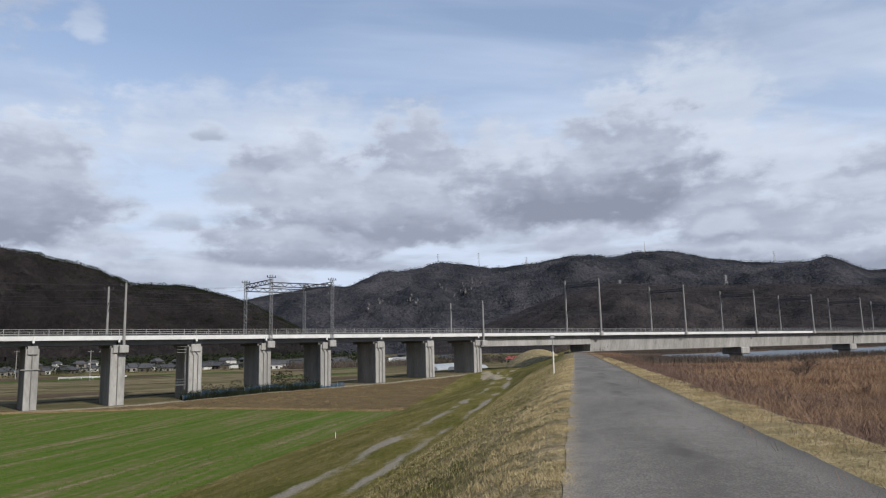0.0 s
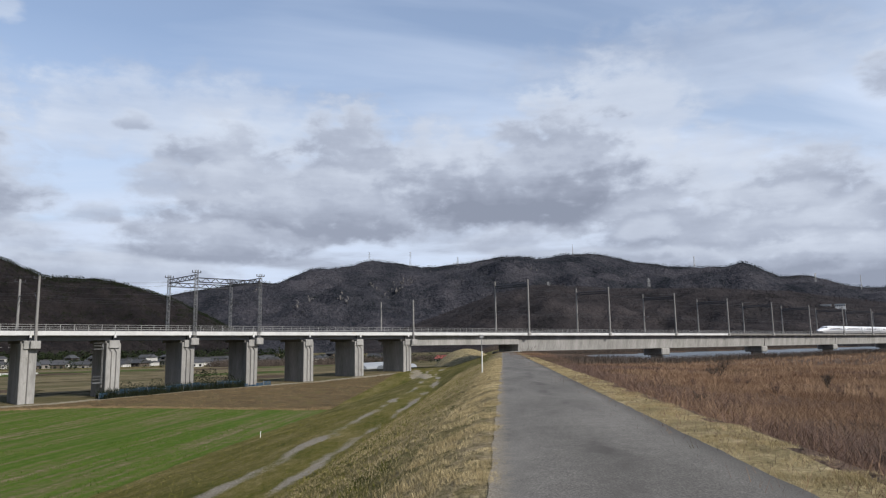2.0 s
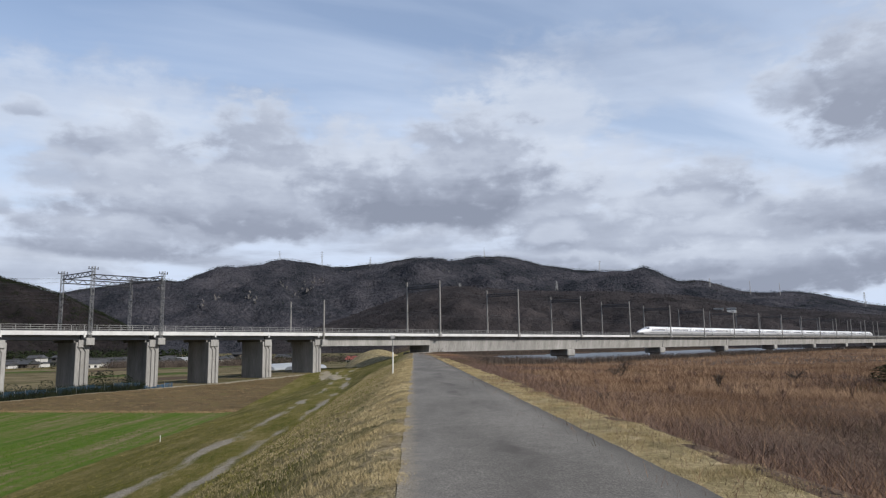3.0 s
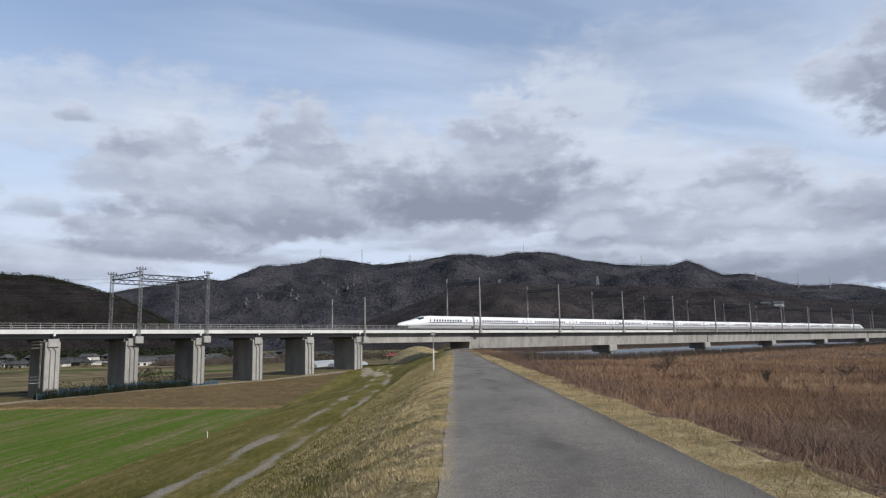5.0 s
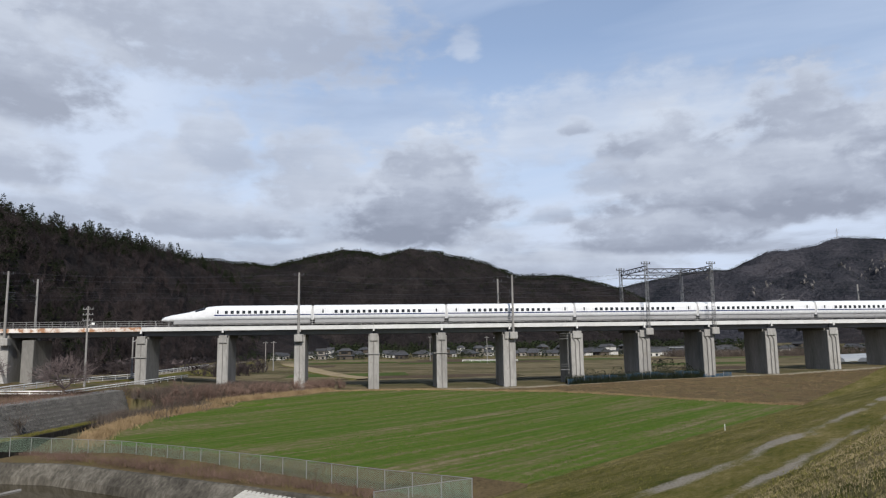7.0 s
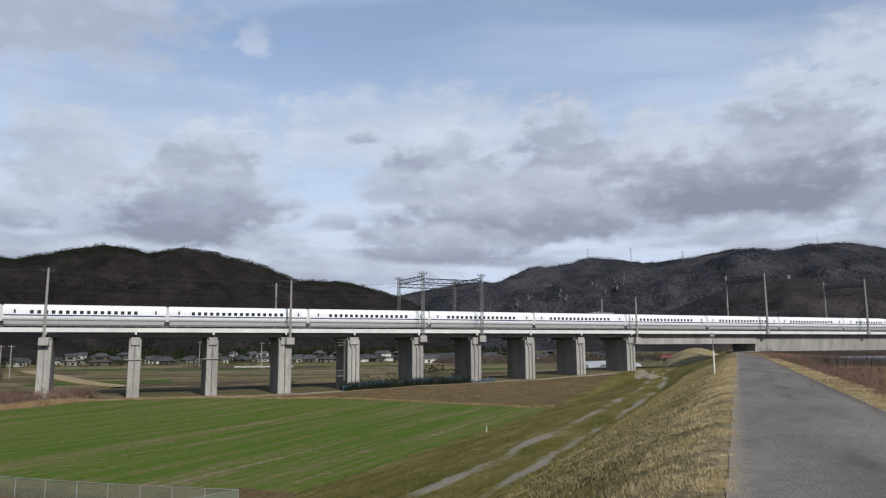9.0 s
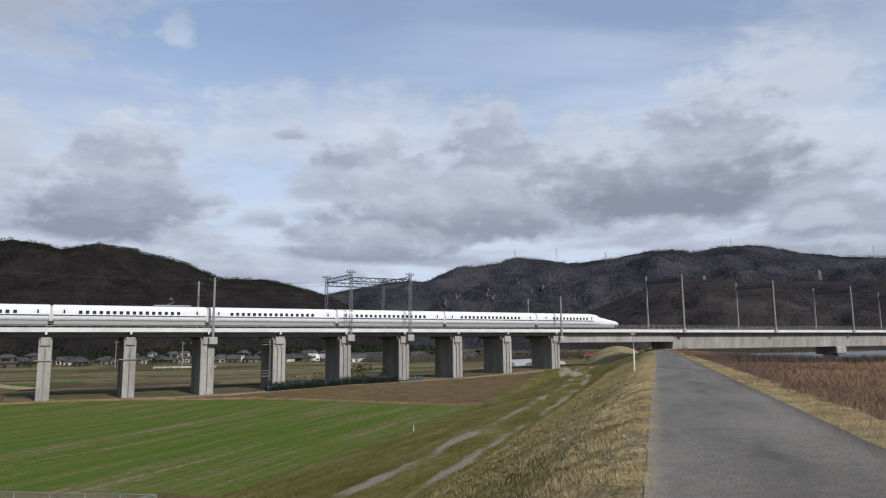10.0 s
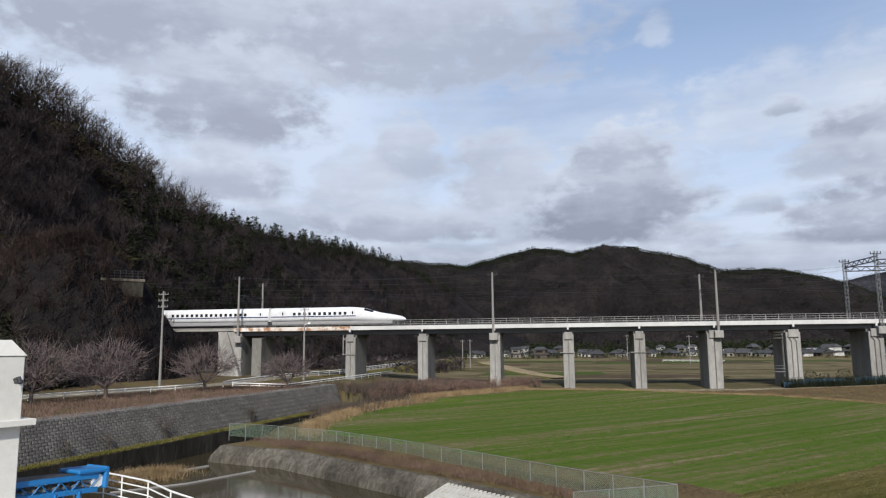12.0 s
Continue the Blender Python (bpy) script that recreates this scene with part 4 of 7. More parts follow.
# ---------------------------------------------------------------- rails, handrails and abutment of the viaduct
def build_viaduct_fittings():
    for c in (134.15, 138.45):
        for side in (-0.72, 0.72):
            bm = bmesh.new()
            swept(bm, -90, 950, [(c + side - 0.04, 5.3), (c + side + 0.04, 5.3), (c + side + 0.04, RAIL), (c + side - 0.04, RAIL)])
            part("rail", bm, "dark", VIADUCT, "steel running rail")
        bm = bmesh.new()
        swept(bm, -90, 950, [(c - 1.2, 5.0), (c + 1.2, 5.0), (c + 1.2, 5.3), (c - 1.2, 5.3)])
        part("track_slab", bm, "dark_concrete", VIADUCT)
    bm = bmesh.new()
    box(bm, -0.035, 0.035, -0.035, 0.035, 0, 1.1)
    post = mesh_of(bm, "steel")
    bounds = [-63.0] + PIERS + RIVER_PIERS[:3]
    for a, b in zip(bounds, bounds[1:]):
        n = round((b - a) / 2.2)
        for i in range(n):
            part("handrail_post", post, None, VIADUCT, at=rail_pose(a + (b - a) * i / n, 130.75, 5.2))
    for a, b in zip(bounds, bounds[1:]):
        bm = bmesh.new()
        for z in (5.55, 5.92, 6.3):
            swept(bm, a, b, [(130.72, z - 0.03), (130.78, z - 0.03), (130.78, z + 0.03), (130.72, z + 0.03)])
        part("handrail", bm, "steel", VIADUCT, "galvanised handrail")
    bm = bmesh.new()
    for z in (5.55, 5.92, 6.3):
        swept(bm, 299, 900, [(130.72, z - 0.03), (130.78, z - 0.03), (130.78, z + 0.03), (130.72, z + 0.03)], 30)
        swept(bm, -63, 900, [(142.2, z - 0.03), (142.26, z - 0.03), (142.26, z + 0.03), (142.2, z + 0.03)], 30)
    for s in np.arange(-62, 800, 2.2):
        for d in (130.75, 142.23):
            if d > 140 or s > 299:
                box(bm, -0.03, 0.03, -0.03, 0.03, 0, 1.1, rail_pose(s, d, 5.2))
    tagged(part("far_handrail", bm, "steel", VIADUCT, "distant galvanised handrail"), kind="stuff")
    # drain pipes and small fittings on the pier fronts
    turn = Matrix.Rotation(AN, 4, "Z")
    for i, s in enumerate(PIERS):
        g = float(ground_z(*rail_xy(s, 131.0)))
        xs = (0.0,) if s < 30 else (-0.35, 0.45)
        for x in xs:
            bm = bmesh.new()
            pts = [(s + x, 130.86, g - 0.3), (s + x, 130.86, 1.6), (s + x - (0.6 if s > 30 else 0), 130.86, 2.5)]
            tube(bm, [turn @ Vector(p) for p in pts], 0.07, 6)
            part("drain_pipe", bm, "dark_concrete", VIADUCT, "grey drain pipe")
        bm = bmesh.new()
        box(bm, s - 0.16, s + 0.16, 130.45, 130.62, 4.1, 4.75, turn)
        part("scupper", bm, "white_concrete", VIADUCT)
        if i in (0, 3, 4):
            bm = bmesh.new()
            tube(bm, [turn @ Vector((s - 1.6, 130.8, -0.1)), turn @ Vector((s + 1.1, 130.8, -0.1))], 0.08, 6)
            part("pipe", bm, "concrete", VIADUCT)
    # service ladder with a landing
    s = 39.0
    bm = bmesh.new()
    for x in (-0.3, 0.3):
        tube(bm, [turn @ Vector((s - 0.25, 132.0 + x, -4.5)), turn @ Vector((s - 0.25, 132.0 + x, 3.0))], 0.05, 4)
    for k in range(18):
        z = -4.3 + 0.4 * k
        tube(bm, [turn @ Vector((s - 0.25, 131.7, z)), turn @ Vector((s - 0.25, 132.3, z))], 0.03, 4)
    for z in (-3.6, 2.2):
        box(bm, s - 1.9, s - 0.2, 131.2, 132.6, z - 0.06, z, turn)
        for zz in (0.5, 1.0):
            tube(bm, [turn @ Vector((s - 1.9, 131.2, z + zz)), turn @ Vector((s - 0.2, 131.2, z + zz))], 0.035, 4)
    part("service_ladder", bm, "steel", VIADUCT, "galvanised service ladder with landings")
    # abutment and wing wall at the hillside
    bm = bmesh.new()
    box(bm, -66.5, -61.6, 131.2, 141.5, -7, 4.5, turn, 0.1)
    wing = [(-66.4, 130.9, 4.5), (-64.6, 130.9, 4.5), (-60.6, 129.6, -6.0), (-63.6, 129.0, -6.0), (-66.4, 131.8, 4.5), (-64.6, 131.8, 4.5), (-60.6, 131.2, -6.0), (-63.6, 131.2, -6.0)]
    vs = [bm.verts.new(turn @ Vector(p)) for p in wing]
    for q in ((0, 1, 2, 3), (4, 7, 6, 5), (0, 4, 5, 1), (1, 5, 6, 2), (3, 2, 6, 7), (0, 3, 7, 4)):
        bm.faces.new([vs[i] for i in q])
    part("abutment", bm, "concrete", VIADUCT, "pale concrete abutment with a sloping wing wall")
    # pier beside the abutment; its dark concrete carries the shade of the recess
    bm = bmesh.new()
    box(bm, -59.6, -57.6, 131.6, 139, -7, 3.2, turn, 0.08)
    part("pier", bm, "dark_concrete", VIADUCT, "concrete wall pier darkened with the shade of a recess")


build_viaduct_fittings()


# ---------------------------------------------------------------- overhead line
def lattice(bm, a, b, up, wide, n, r=0.045):
    """A flat braced girder from a to b: two chords, 'wide' apart along up, and diagonals."""
    a, b, up = Vector(a), Vector(b), Vector(up) * wide
    tube(bm, [a, b], r, 4)
    tube(bm, [a + up, b + up], r, 4)
    for i in range(n):
        p, q = a.lerp(b, i / n), a.lerp(b, (i + 1) / n)
        tube(bm, [p, q + up] if i % 2 else [p + up, q], r * 0.8, 3, False)


def build_mast(s, d, top, foot, kind="pole", arm=0):
    ob = thing("catenary_mast", {"pole": "grey concrete catenary mast on the viaduct edge", "tall": "tall grey tubular catenary mast with a flared foot", "lattice": "steel lattice catenary mast"}[kind], "mast", "catenary masts", at=rail_pose(s, d, foot))
    h = top - foot
    bm = bmesh.new()
    if kind == "lattice":
        w = 0.24
        for x in (-w, w):
            for y in (-w, w):
                tube(bm, [(x, y, 0), (x, y, h)], 0.045, 4)
        n = int(h / 0.75)
        for i in range(n):
            z0, z1 = h * i / n, h * (i + 1) / n
            for k in (-w, w):
                tube(bm, [(-w, k, z0), (w, k, z1)] if i % 2 else [(w, k, z0), (-w, k, z1)], 0.026, 3, False)
                tube(bm, [(k, -w, z0), (k, w, z1)] if i % 2 else [(k, w, z0), (k, -w, z1)], 0.035, 3, False)
    else:
        tube(bm, [(0, 0, 0), (0, 0, h)], [0.29, 0.2] if kind == "tall" else [0.24, 0.17], 10)
    part("mast_shaft", bm, "steel" if kind == "lattice" else "mast", ob)
    bm = bmesh.new()
    if kind == "tall":
        tube(bm, [(0, 0, -0.5), (0, 0, 0.15), (0, 0, 0.75)], [0.62, 0.56, 0.28], 8)
    else:
        box(bm, -0.75, 0.75, -0.45, 0.9, -1.3, 0.0, bevel=0.08)
    part("foot_block", bm, "concrete", ob)
    bm = bmesh.new()
    tube(bm, [(-0.9, 0, h - 0.5), (0.9, 0, h - 0.5)], 0.06, 4)
    for x in (-0.8, 0.8):
        tube(bm, [(x, 0, h - 0.45), (x, 0, h - 0.1)], 0.08, 6)
    part("crossarm", bm, "dark", ob, "dark crossarm with insulators")
    if arm:
        bm = bmesh.new()
        zc = 11.2 - foot
        tube(bm, [(0, 0, zc + 0.4), (0, arm * 2.9, zc + 0.5)], 0.05, 4)
        tube(bm, [(0, 0, zc - 1.3), (0, arm * 2.9, zc + 0.45)], 0.045, 4)
        tube(bm, [(0, arm * 0.25, zc + 0.42), (0, arm * 0.75, zc + 0.43)], 0.1, 6)
        tube(bm, [(0, arm * 3.4, zc - 0.8), (0, arm * 1.6, zc - 0.5)], 0.035, 4)
        part("cantilever", bm, "dark", ob, "cantilever arm with insulators")
    return ob


TALL = [150, 188.6, 228, 266.5, 305, 343, 382, 420, 459, 497, 536, 575, 613, 652, 690, 728]
LINE = []                                          # s, near top, far top
for s, nt, ft in ((-62, 15.3, 15.0), (-11.8, 14.9, 0), (27.9, 14.3, 14.7), (108, 13.0, 13.2)):
    build_mast(s, 130.35, nt, 3.6, "pole", 1)
    if ft:
        build_mast(s - 0.4, 142.6, ft, 4.6, "pole", -1)
for s in (54.4, 67.7):
    build_mast(s, 130.3, 16.9, 4.0, "lattice", 1)
    build_mast(s - 0.5, 142.6, 16.9, 4.6, "lattice", -1)
for i, s in enumerate(TALL):
    top = max(18.3, 20.2 - 0.4 * i)
    build_mast(s, 130.4, top, 4.9, "tall", 1)
    build_mast(s - 0.6, 142.6, top + 0.3, 5.0, "tall", -1)


def build_gantries():
    def at(s, d, z):
        return Vector((*rail_xy(s, d), z))
    ob = thing("catenary_gantry", "steel lattice gantry joining four catenary masts", "gantry")
    for (s0, d0), (s1, d1), z, n in (((54.4, 130.3), (53.9, 142.6), 15.2, 12), ((67.7, 130.3), (67.2, 142.6), 15.2, 12), ((53.9, 142.6), (67.2, 142.6), 14.6, 14), ((54.4, 130.3), (67.7, 130.3), 14.6, 14)):
        bm = bmesh.new()
        lattice(bm, at(s0, d0, z), at(s1, d1, z), (0, 0, 1), 0.8, n, 0.1)
        part("lattice_beam", bm, "dark", ob)
    for i, s in enumerate(TALL[:12]):
        top = max(18.3, 20.2 - 0.4 * i)
        bm = bmesh.new()
        lattice(bm, at(s, 130.4, top - 1.9), at(s - 0.6, 142.6, top - 1.8), (0, 0, 1), 0.75, 14, 0.15)
        solid("portal_beam", bm, "dark", "dark zigzag beam between two catenary masts", "beam", "portal beams")


build_gantries()


def build_wires():
    masts = [-90, -62, -11.8, 27.9, 54.4, 67.7, 108] + TALL
    tops = [15, 15, 14.6, 14.1, 14.9, 14.9, 13.0] + [max(18.0, 19.8 - 0.4 * i) for i in range(len(TALL))]

    def run(d, heights, sag, drop=0.0):
        bm = bmesh.new()
        pts = []
        for (a, za), (b, zb) in zip(zip(masts, heights), zip(masts[1:], heights[1:])):
            for k in range(6):
                f = k / 6
                pts.append((*rail_xy(a + (b - a) * f, d), za + (zb - za) * f - sag * 4 * f * (1 - f) - drop))
        tube(bm, pts, 0.011, 3, False)
        return bm
    for d in (134.15, 138.45):
        solid("contact_wire", run(d, [10.55] * len(masts), 0.0), "wire", "dark overhead contact wire", "wire", "overhead wires")
        solid("messenger_wire", run(d, [11.6] * len(masts), 0.6), "wire", "dark sagging messenger wire", "wire", "overhead wires")
    for d in (129.6, 131.2, 141.8, 143.4):
        solid("feeder_wire", run(d, tops, 0.7), "wire", "dark feeder wire between the mast tops", "wire", "overhead wires")
    for d in (130.4, 142.6):
        solid("feeder_wire", run(d, tops, 0.6, 2.2), "wire", "dark feeder wire between the mast tops", "wire", "overhead wires")


build_wires()


# ---------------------------------------------------------------- vegetation in bulk
def soup(name, tris, mats, label, category, idx=None):
    """One object of many loose triangles."""
    tris = np.asarray(tris, dtype=np.float32)
    n = len(tris)
    me = bpy.data.meshes.new(name)
    me.vertices.add(3 * n)
    me.vertices.foreach_set("co", tris.reshape(-1))
    me.loops.add(3 * n)
    me.loops.foreach_set("vertex_index", np.arange(3 * n, dtype=np.int32))
    me.polygons.add(n)
    me.polygons.foreach_set("loop_start", np.arange(0, 3 * n, 3, dtype=np.int32))
    for mm in mats:
        me.materials.append(M[mm])
    if idx is not None:
        me.polygons.foreach_set("material_index", np.asarray(idx, dtype=np.int32))
    me.update(calc_edges=True)
    return tagged(new(name, me), label, category, kind="stuff")


RNG = np.random.default_rng(7)


def blade_tris(base, n, tall, spread, width, lean=0.35):
    """n blades for each base point; tall, width: arrays or numbers."""
    k = len(base)
    a = RNG.uniform(0, math.tau, (k, n))
    off = RNG.normal(0, 1, (k, n, 2)) * np.reshape(spread, (-1, 1, 1))
    h = np.reshape(tall, (-1, 1)) * RNG.uniform(0.55, 1.1, (k, n))
    foot = np.repeat(base[:, None, :], n, 1).copy()
    foot[..., :2] += off
    w = np.reshape(width, (-1, 1)) * RNG.uniform(0.6, 1.3, (k, n))
    side = np.stack([np.cos(a), np.sin(a), 0 * a], -1) * w[..., None] / 2
    lean_a = RNG.uniform(0, math.tau, (k, n))
    tip = foot + np.stack([np.cos(lean_a) * h * lean * RNG.uniform(0, 1, (k, n)), np.sin(lean_a) * h * lean * RNG.uniform(0, 1, (k, n)), h], -1)
    foot[..., 2] -= 0.05
    return np.stack([foot - side, foot + side, tip], 2).reshape(-1, 3, 3)


def on_ground(u, v, sink=0.0):
    x, y = UX * u - UY * v, UY * u + UX * v
    return np.stack([x, y, ground_z(x, y) - sink], -1)


def build_grass():
    n = 40000
    u = 3 + 95 * RNG.uniform(0, 1, n) ** 1.7
    v = np.where(RNG.uniform(0, 1, n) < 0.5, 0.15 + 1.5 * RNG.uniform(0, 1, n) ** 1.8, RNG.uniform(-4.4, -3.26, n))
    clump = fbm(u, v, 2.1, 4) + 0.6 * fbm(u, v, 5.3, 2)
    keep = (RNG.uniform(0, 1, n) < 0.55 + 0.6 * clump) & ~((v < 0.32) & (v > 0) & (RNG.uniform(0, 1, n) < 0.4))
    b, u, clump = on_ground(u, v)[keep], u[keep], clump[keep]
    soup("verge_grass", blade_tris(b, 10, (0.036 + 0.0002 * u) * np.clip(0.8 + 0.8 * clump, 0.3, 2.0), 0.06, 0.006 + 0.0004 * u, 1.9), ["verge_blade"], "tufted straw-coloured grass along the road edges", "grass")
    n = 32000
    u = 3 + 110 * RNG.uniform(0, 1, n) ** 1.7
    v = 0.8 + 6.5 * RNG.uniform(0, 1, n) ** 1.3
    M["slope_blade"] = surface("slope_blade", [(0.13, 0.11, 0.05), (0.23, 0.19, 0.105), (0.37, 0.305, 0.195)], 0.45, 1.0, 0.1, 10, vary=0.25, spec=0.1)
    soup("slope_grass", blade_tris(on_ground(u, v), 7, (0.014 + 0.00014 * u) * RNG.uniform(0.3, 1.6, n), 0.12, 0.007 + 0.0004 * u, 4.0), ["slope_blade"], "short withered olive and tan grass on the dyke slope", "grass")
    n = 16000
    u = 4 + 80 * RNG.uniform(0, 1, n) ** 1.6
    v = 2.0 + 22 * RNG.uniform(0, 1, n)
    b = on_ground(u, v)
    ruts = np.abs(np.abs(v - berm(u)) - 1.25) < 0.6
    soup("bank_grass_tufts", blade_tris(b[~ruts], 6, (0.022 + 0.0002 * u)[~ruts], 0.14, (0.014 + 0.0006 * u)[~ruts], 2.0), ["bank_blade"], "mown green and straw grass on the dyke side", "grass")
    n = 22000
    u = 6 + 110 * RNG.uniform(0, 1, n)
    x = RNG.uniform(-76, -10, n)
    y = RNG.uniform(40.5, 122, n)
    rows = fbm(-UY * x + UX * y, 0.1 * (UX * x + UY * y), 0.9, 3)
    ok = (ground_kind(x, y) == 2) & (rows > 0.05)
    b = np.stack([x, y, ground_z(x, y)], -1)[ok]
    M["crop"] = surface("crop_blade", [(0.04, 0.088, 0.009), (0.056, 0.10, 0.013), (0.09, 0.10, 0.028)], 0.2, 1.0, 0.1, 8, vary=0.3, spec=0.1)
    soup("field_crop", blade_tris(b, 4, 0.14, 0.2, 0.05, 0.8), ["crop"], "short green winter crop in the field", "crop")


build_grass()


def build_ramp_grass():
    n = 16000
    s, d = RNG.uniform(12, 112, n), RNG.uniform(70, 128, n)
    x, y = NX * d + TX * s, NY * d + TY * s
    ok = ground_kind(x, y) == 3
    b = np.stack([x, y, ground_z(x, y)], -1)[ok]
    soup("ramp_grass", blade_tris(b, 6, 0.16, 0.3, 0.07, 1.6), ["straw"], "dry brown grass on the ramp side", "grass")
    n = 2600
    s, d = RNG.uniform(-20, 56, n), RNG.normal(0, 0.8, n)
    d = np.interp(s, [-20, 10, 32, 44, 54], [127.2, 127.2, 116.5, 100.5, 87.5]) + d
    x, y = NX * d + TX * s, NY * d + TY * s
    b = np.stack([x, y, ground_z(x, y)], -1)
    soup("field_margin", blade_tris(b, 7, 0.22, 0.3, 0.07, 1.4), ["straw"], "pale dry grass along the field margin", "grass")


build_ramp_grass()


def build_reeds():
    # dense near the road, thinning with distance
    n = 64000
    u = 4 + 190 * RNG.uniform(0, 1, n) ** 1.5
    v = -4.6 - 150 * RNG.uniform(0, 1, n) ** 1.9
    x, y = UX * u - UY * v, UY * u + UX * v
    d = NX * x + NY * y
    s = TX * x + TY * y
    ok = ~((d > 134) & (s > 180)) & (np.arctan2(x, y) < radians(62))
    u, v, x, y = u[ok], v[ok], x[ok], y[ok]
    patch = 0.9 * fbm(x, y, 0.075, 4) + 0.6 * fbm(x, y, 0.23, 9) + RNG.normal(0, 0.22, len(x))
    tan_ = patch > 0.22 - 0.018 * np.clip(-v - 12, 0, 45)
    olive = ~tan_ & (fbm(x, y, 0.11, 14) + RNG.normal(0, 0.1, len(x)) > 0.52)
    r = np.hypot(x, y)
    b = on_ground(u, v)
    tall = (0.6 + 0.4 * fbm(x, y, 0.2, 6) + 0.28 * fbm(x, y, 0.7, 2)) * RNG.uniform(0.7, 1.25, len(x)) * np.clip((-3.9 - v) / 3.0, 0.3, 1)
    M["olive_weed"] = surface("olive_weed", [(0.04, 0.036, 0.017), (0.075, 0.063, 0.032), (0.12, 0.095, 0.055)], 0.1, 1.0, 0.1, 10, vary=0.2, spec=0.1)
    for m_, nm, mat, label in ((tan_, "tan_reeds", "reed", "tan and rust dry reeds on the river flats"), (~tan_ & ~olive, "dead_weeds", "dead_weed", "dark brown dead weeds beside the dyke"), (olive, "olive_weeds", "olive_weed", "olive-brown weeds among the reeds")):
        soup(nm, blade_tris(b[m_], 13, tall[m_] * (1.0 if nm == "tan_reeds" else 0.85), 0.75 + 0.008 * r[m_], 0.005 + 0.0003 * r[m_], 1.7), [mat], label, "reeds")
    # far carpet of reeds out to the river and on its banks
    n = 14000
    s = RNG.uniform(-10, 620, n)
    d = RNG.uniform(-120, 136, n)
    x, y = NX * d + TX * s, NY * d + TY * s
    v = -UY * x + UX * y
    ok = (v < -12) & (np.hypot(x, y) > 90)
    b = np.stack([x, y, ground_z(x, y)], -1)[ok]
    soup("far_reeds", blade_tris(b, 6, 0.95, 1.1, 0.2, 0.6), ["reed"], "distant dry reeds on the river flats", "reeds")
    n = 6500
    s = 150 + 750 * RNG.uniform(0, 1, n) ** 1.4
    d = np.where(RNG.uniform(0, 1, n) < 0.5, RNG.normal(128, 6, n), RNG.normal(330, 7, n))
    x, y = NX * d + TX * s, NY * d + TY * s
    b = np.stack([x, y, ground_z(x, y)], -1)
    soup("river_scrub", blade_tris(b, 12, np.where(d < 200, 2.5, 4.0), 1.3, 0.12, 0.8), ["twig"], "leafless scrub on the river banks", "scrub")


build_reeds()


def bare_tree(rng, twigs=26):
    """Triangles of a leafless tree of unit height."""
    out = []
    def stick(p, q, w):
        d = np.array([rng.normal(), rng.normal(), 0.2]); d /= np.linalg.norm(d)
        out.append([p - d * w / 2, p + d * w / 2, q])
    top = np.array([rng.normal(0, 0.05), rng.normal(0, 0.05), 0.55])
    stick(np.zeros(3), top * 1.5, 0.045)
    for _ in range(twigs):
        t = rng.uniform(0.25, 1.0)
        p = top * t
        a = rng.uniform(0, math.tau)
        r = rng.uniform(0.12, 0.42)
        q = np.array([math.cos(a) * r, math.sin(a) * r, rng.uniform(0.5, 1.0)])
        stick(p, q, 0.02)
        for _ in range(3):
            e_ = p + (q - p) * rng.uniform(0.35, 0.9)
            stick(e_, e_ + np.array([rng.normal(0, 0.11), rng.normal(0, 0.11), rng.uniform(0.02, 0.2)]), 0.016)
    return np.array(out)


def fan_tree(rng, levels=5):
    """Triangles of a leafless tree of unit height, forking into an airy fan of fine twigs."""
    out = []

    def fork(p, d, length, w, left):
        q = p + d * length
        side = np.cross(d, rng.normal(0, 1, 3))
        side = side / np.linalg.norm(side) * w / 2
        out.append([p - side, p + side, q + side * 0.6])
        out.append([p - side, q + side * 0.6, q - side * 0.6])
        if left == 0:
            return
        for _ in range(3 if left > 1 else 4):
            nd = d + rng.normal(0, 0.55, 3) + np.array([0, 0, 0.16])
            fork(p + (q - p) * rng.uniform(0.55, 1.0), nd / np.linalg.norm(nd), length * rng.uniform(0.62, 0.88), max(w * 0.55, 0.0034), left - 1)

    fork(np.zeros(3), np.array([rng.normal(0, 0.06), rng.normal(0, 0.06), 1.0]), 0.3, 0.032, levels - 1)
    tri = np.array(out)
    return tri / tri[..., 2].max()


def leafy_tree(rng, n=46, conic=True, leaf=0.0):
    out = []
    for _ in range(n):
        z = rng.uniform(0.12, 1.0)
        r = (1.05 - z) * 0.3 if conic else 0.42 * math.sqrt(max(0.02, 1 - (2 * z - 1.1) ** 2))
        a = rng.uniform(0, math.tau)
        c = np.array([math.cos(a) * r, math.sin(a) * r, z])
        out.append(c + rng.normal(0, leaf or (0.075 if n < 60 else 0.05), (3, 3)) * np.array([1, 1, 0.7]))
    return np.array(out)


def planted(spots, tall, templates, pick, sink=0.16):
    """Copies of template trees as plain triangles."""
    out = []
    for k, T in enumerate(templates):
        m_ = pick == k
        if not m_.any():
            continue
        p, h = spots[m_], tall[m_]
        a = RNG.uniform(0, math.tau, len(p))
        c, s_ = np.cos(a), np.sin(a)
        X = T[None, ..., 0] * c[:, None, None] - T[None, ..., 1] * s_[:, None, None]
        Y = T[None, ..., 0] * s_[:, None, None] + T[None, ..., 1] * c[:, None, None]
        tri = np.stack([X, Y, np.broadcast_to(T[None, ..., 2] - sink, X.shape)], -1) * h[:, None, None, None] + p[:, None, None, :]
        out.append(tri.reshape(-1, 3, 3))
    return np.concatenate(out)


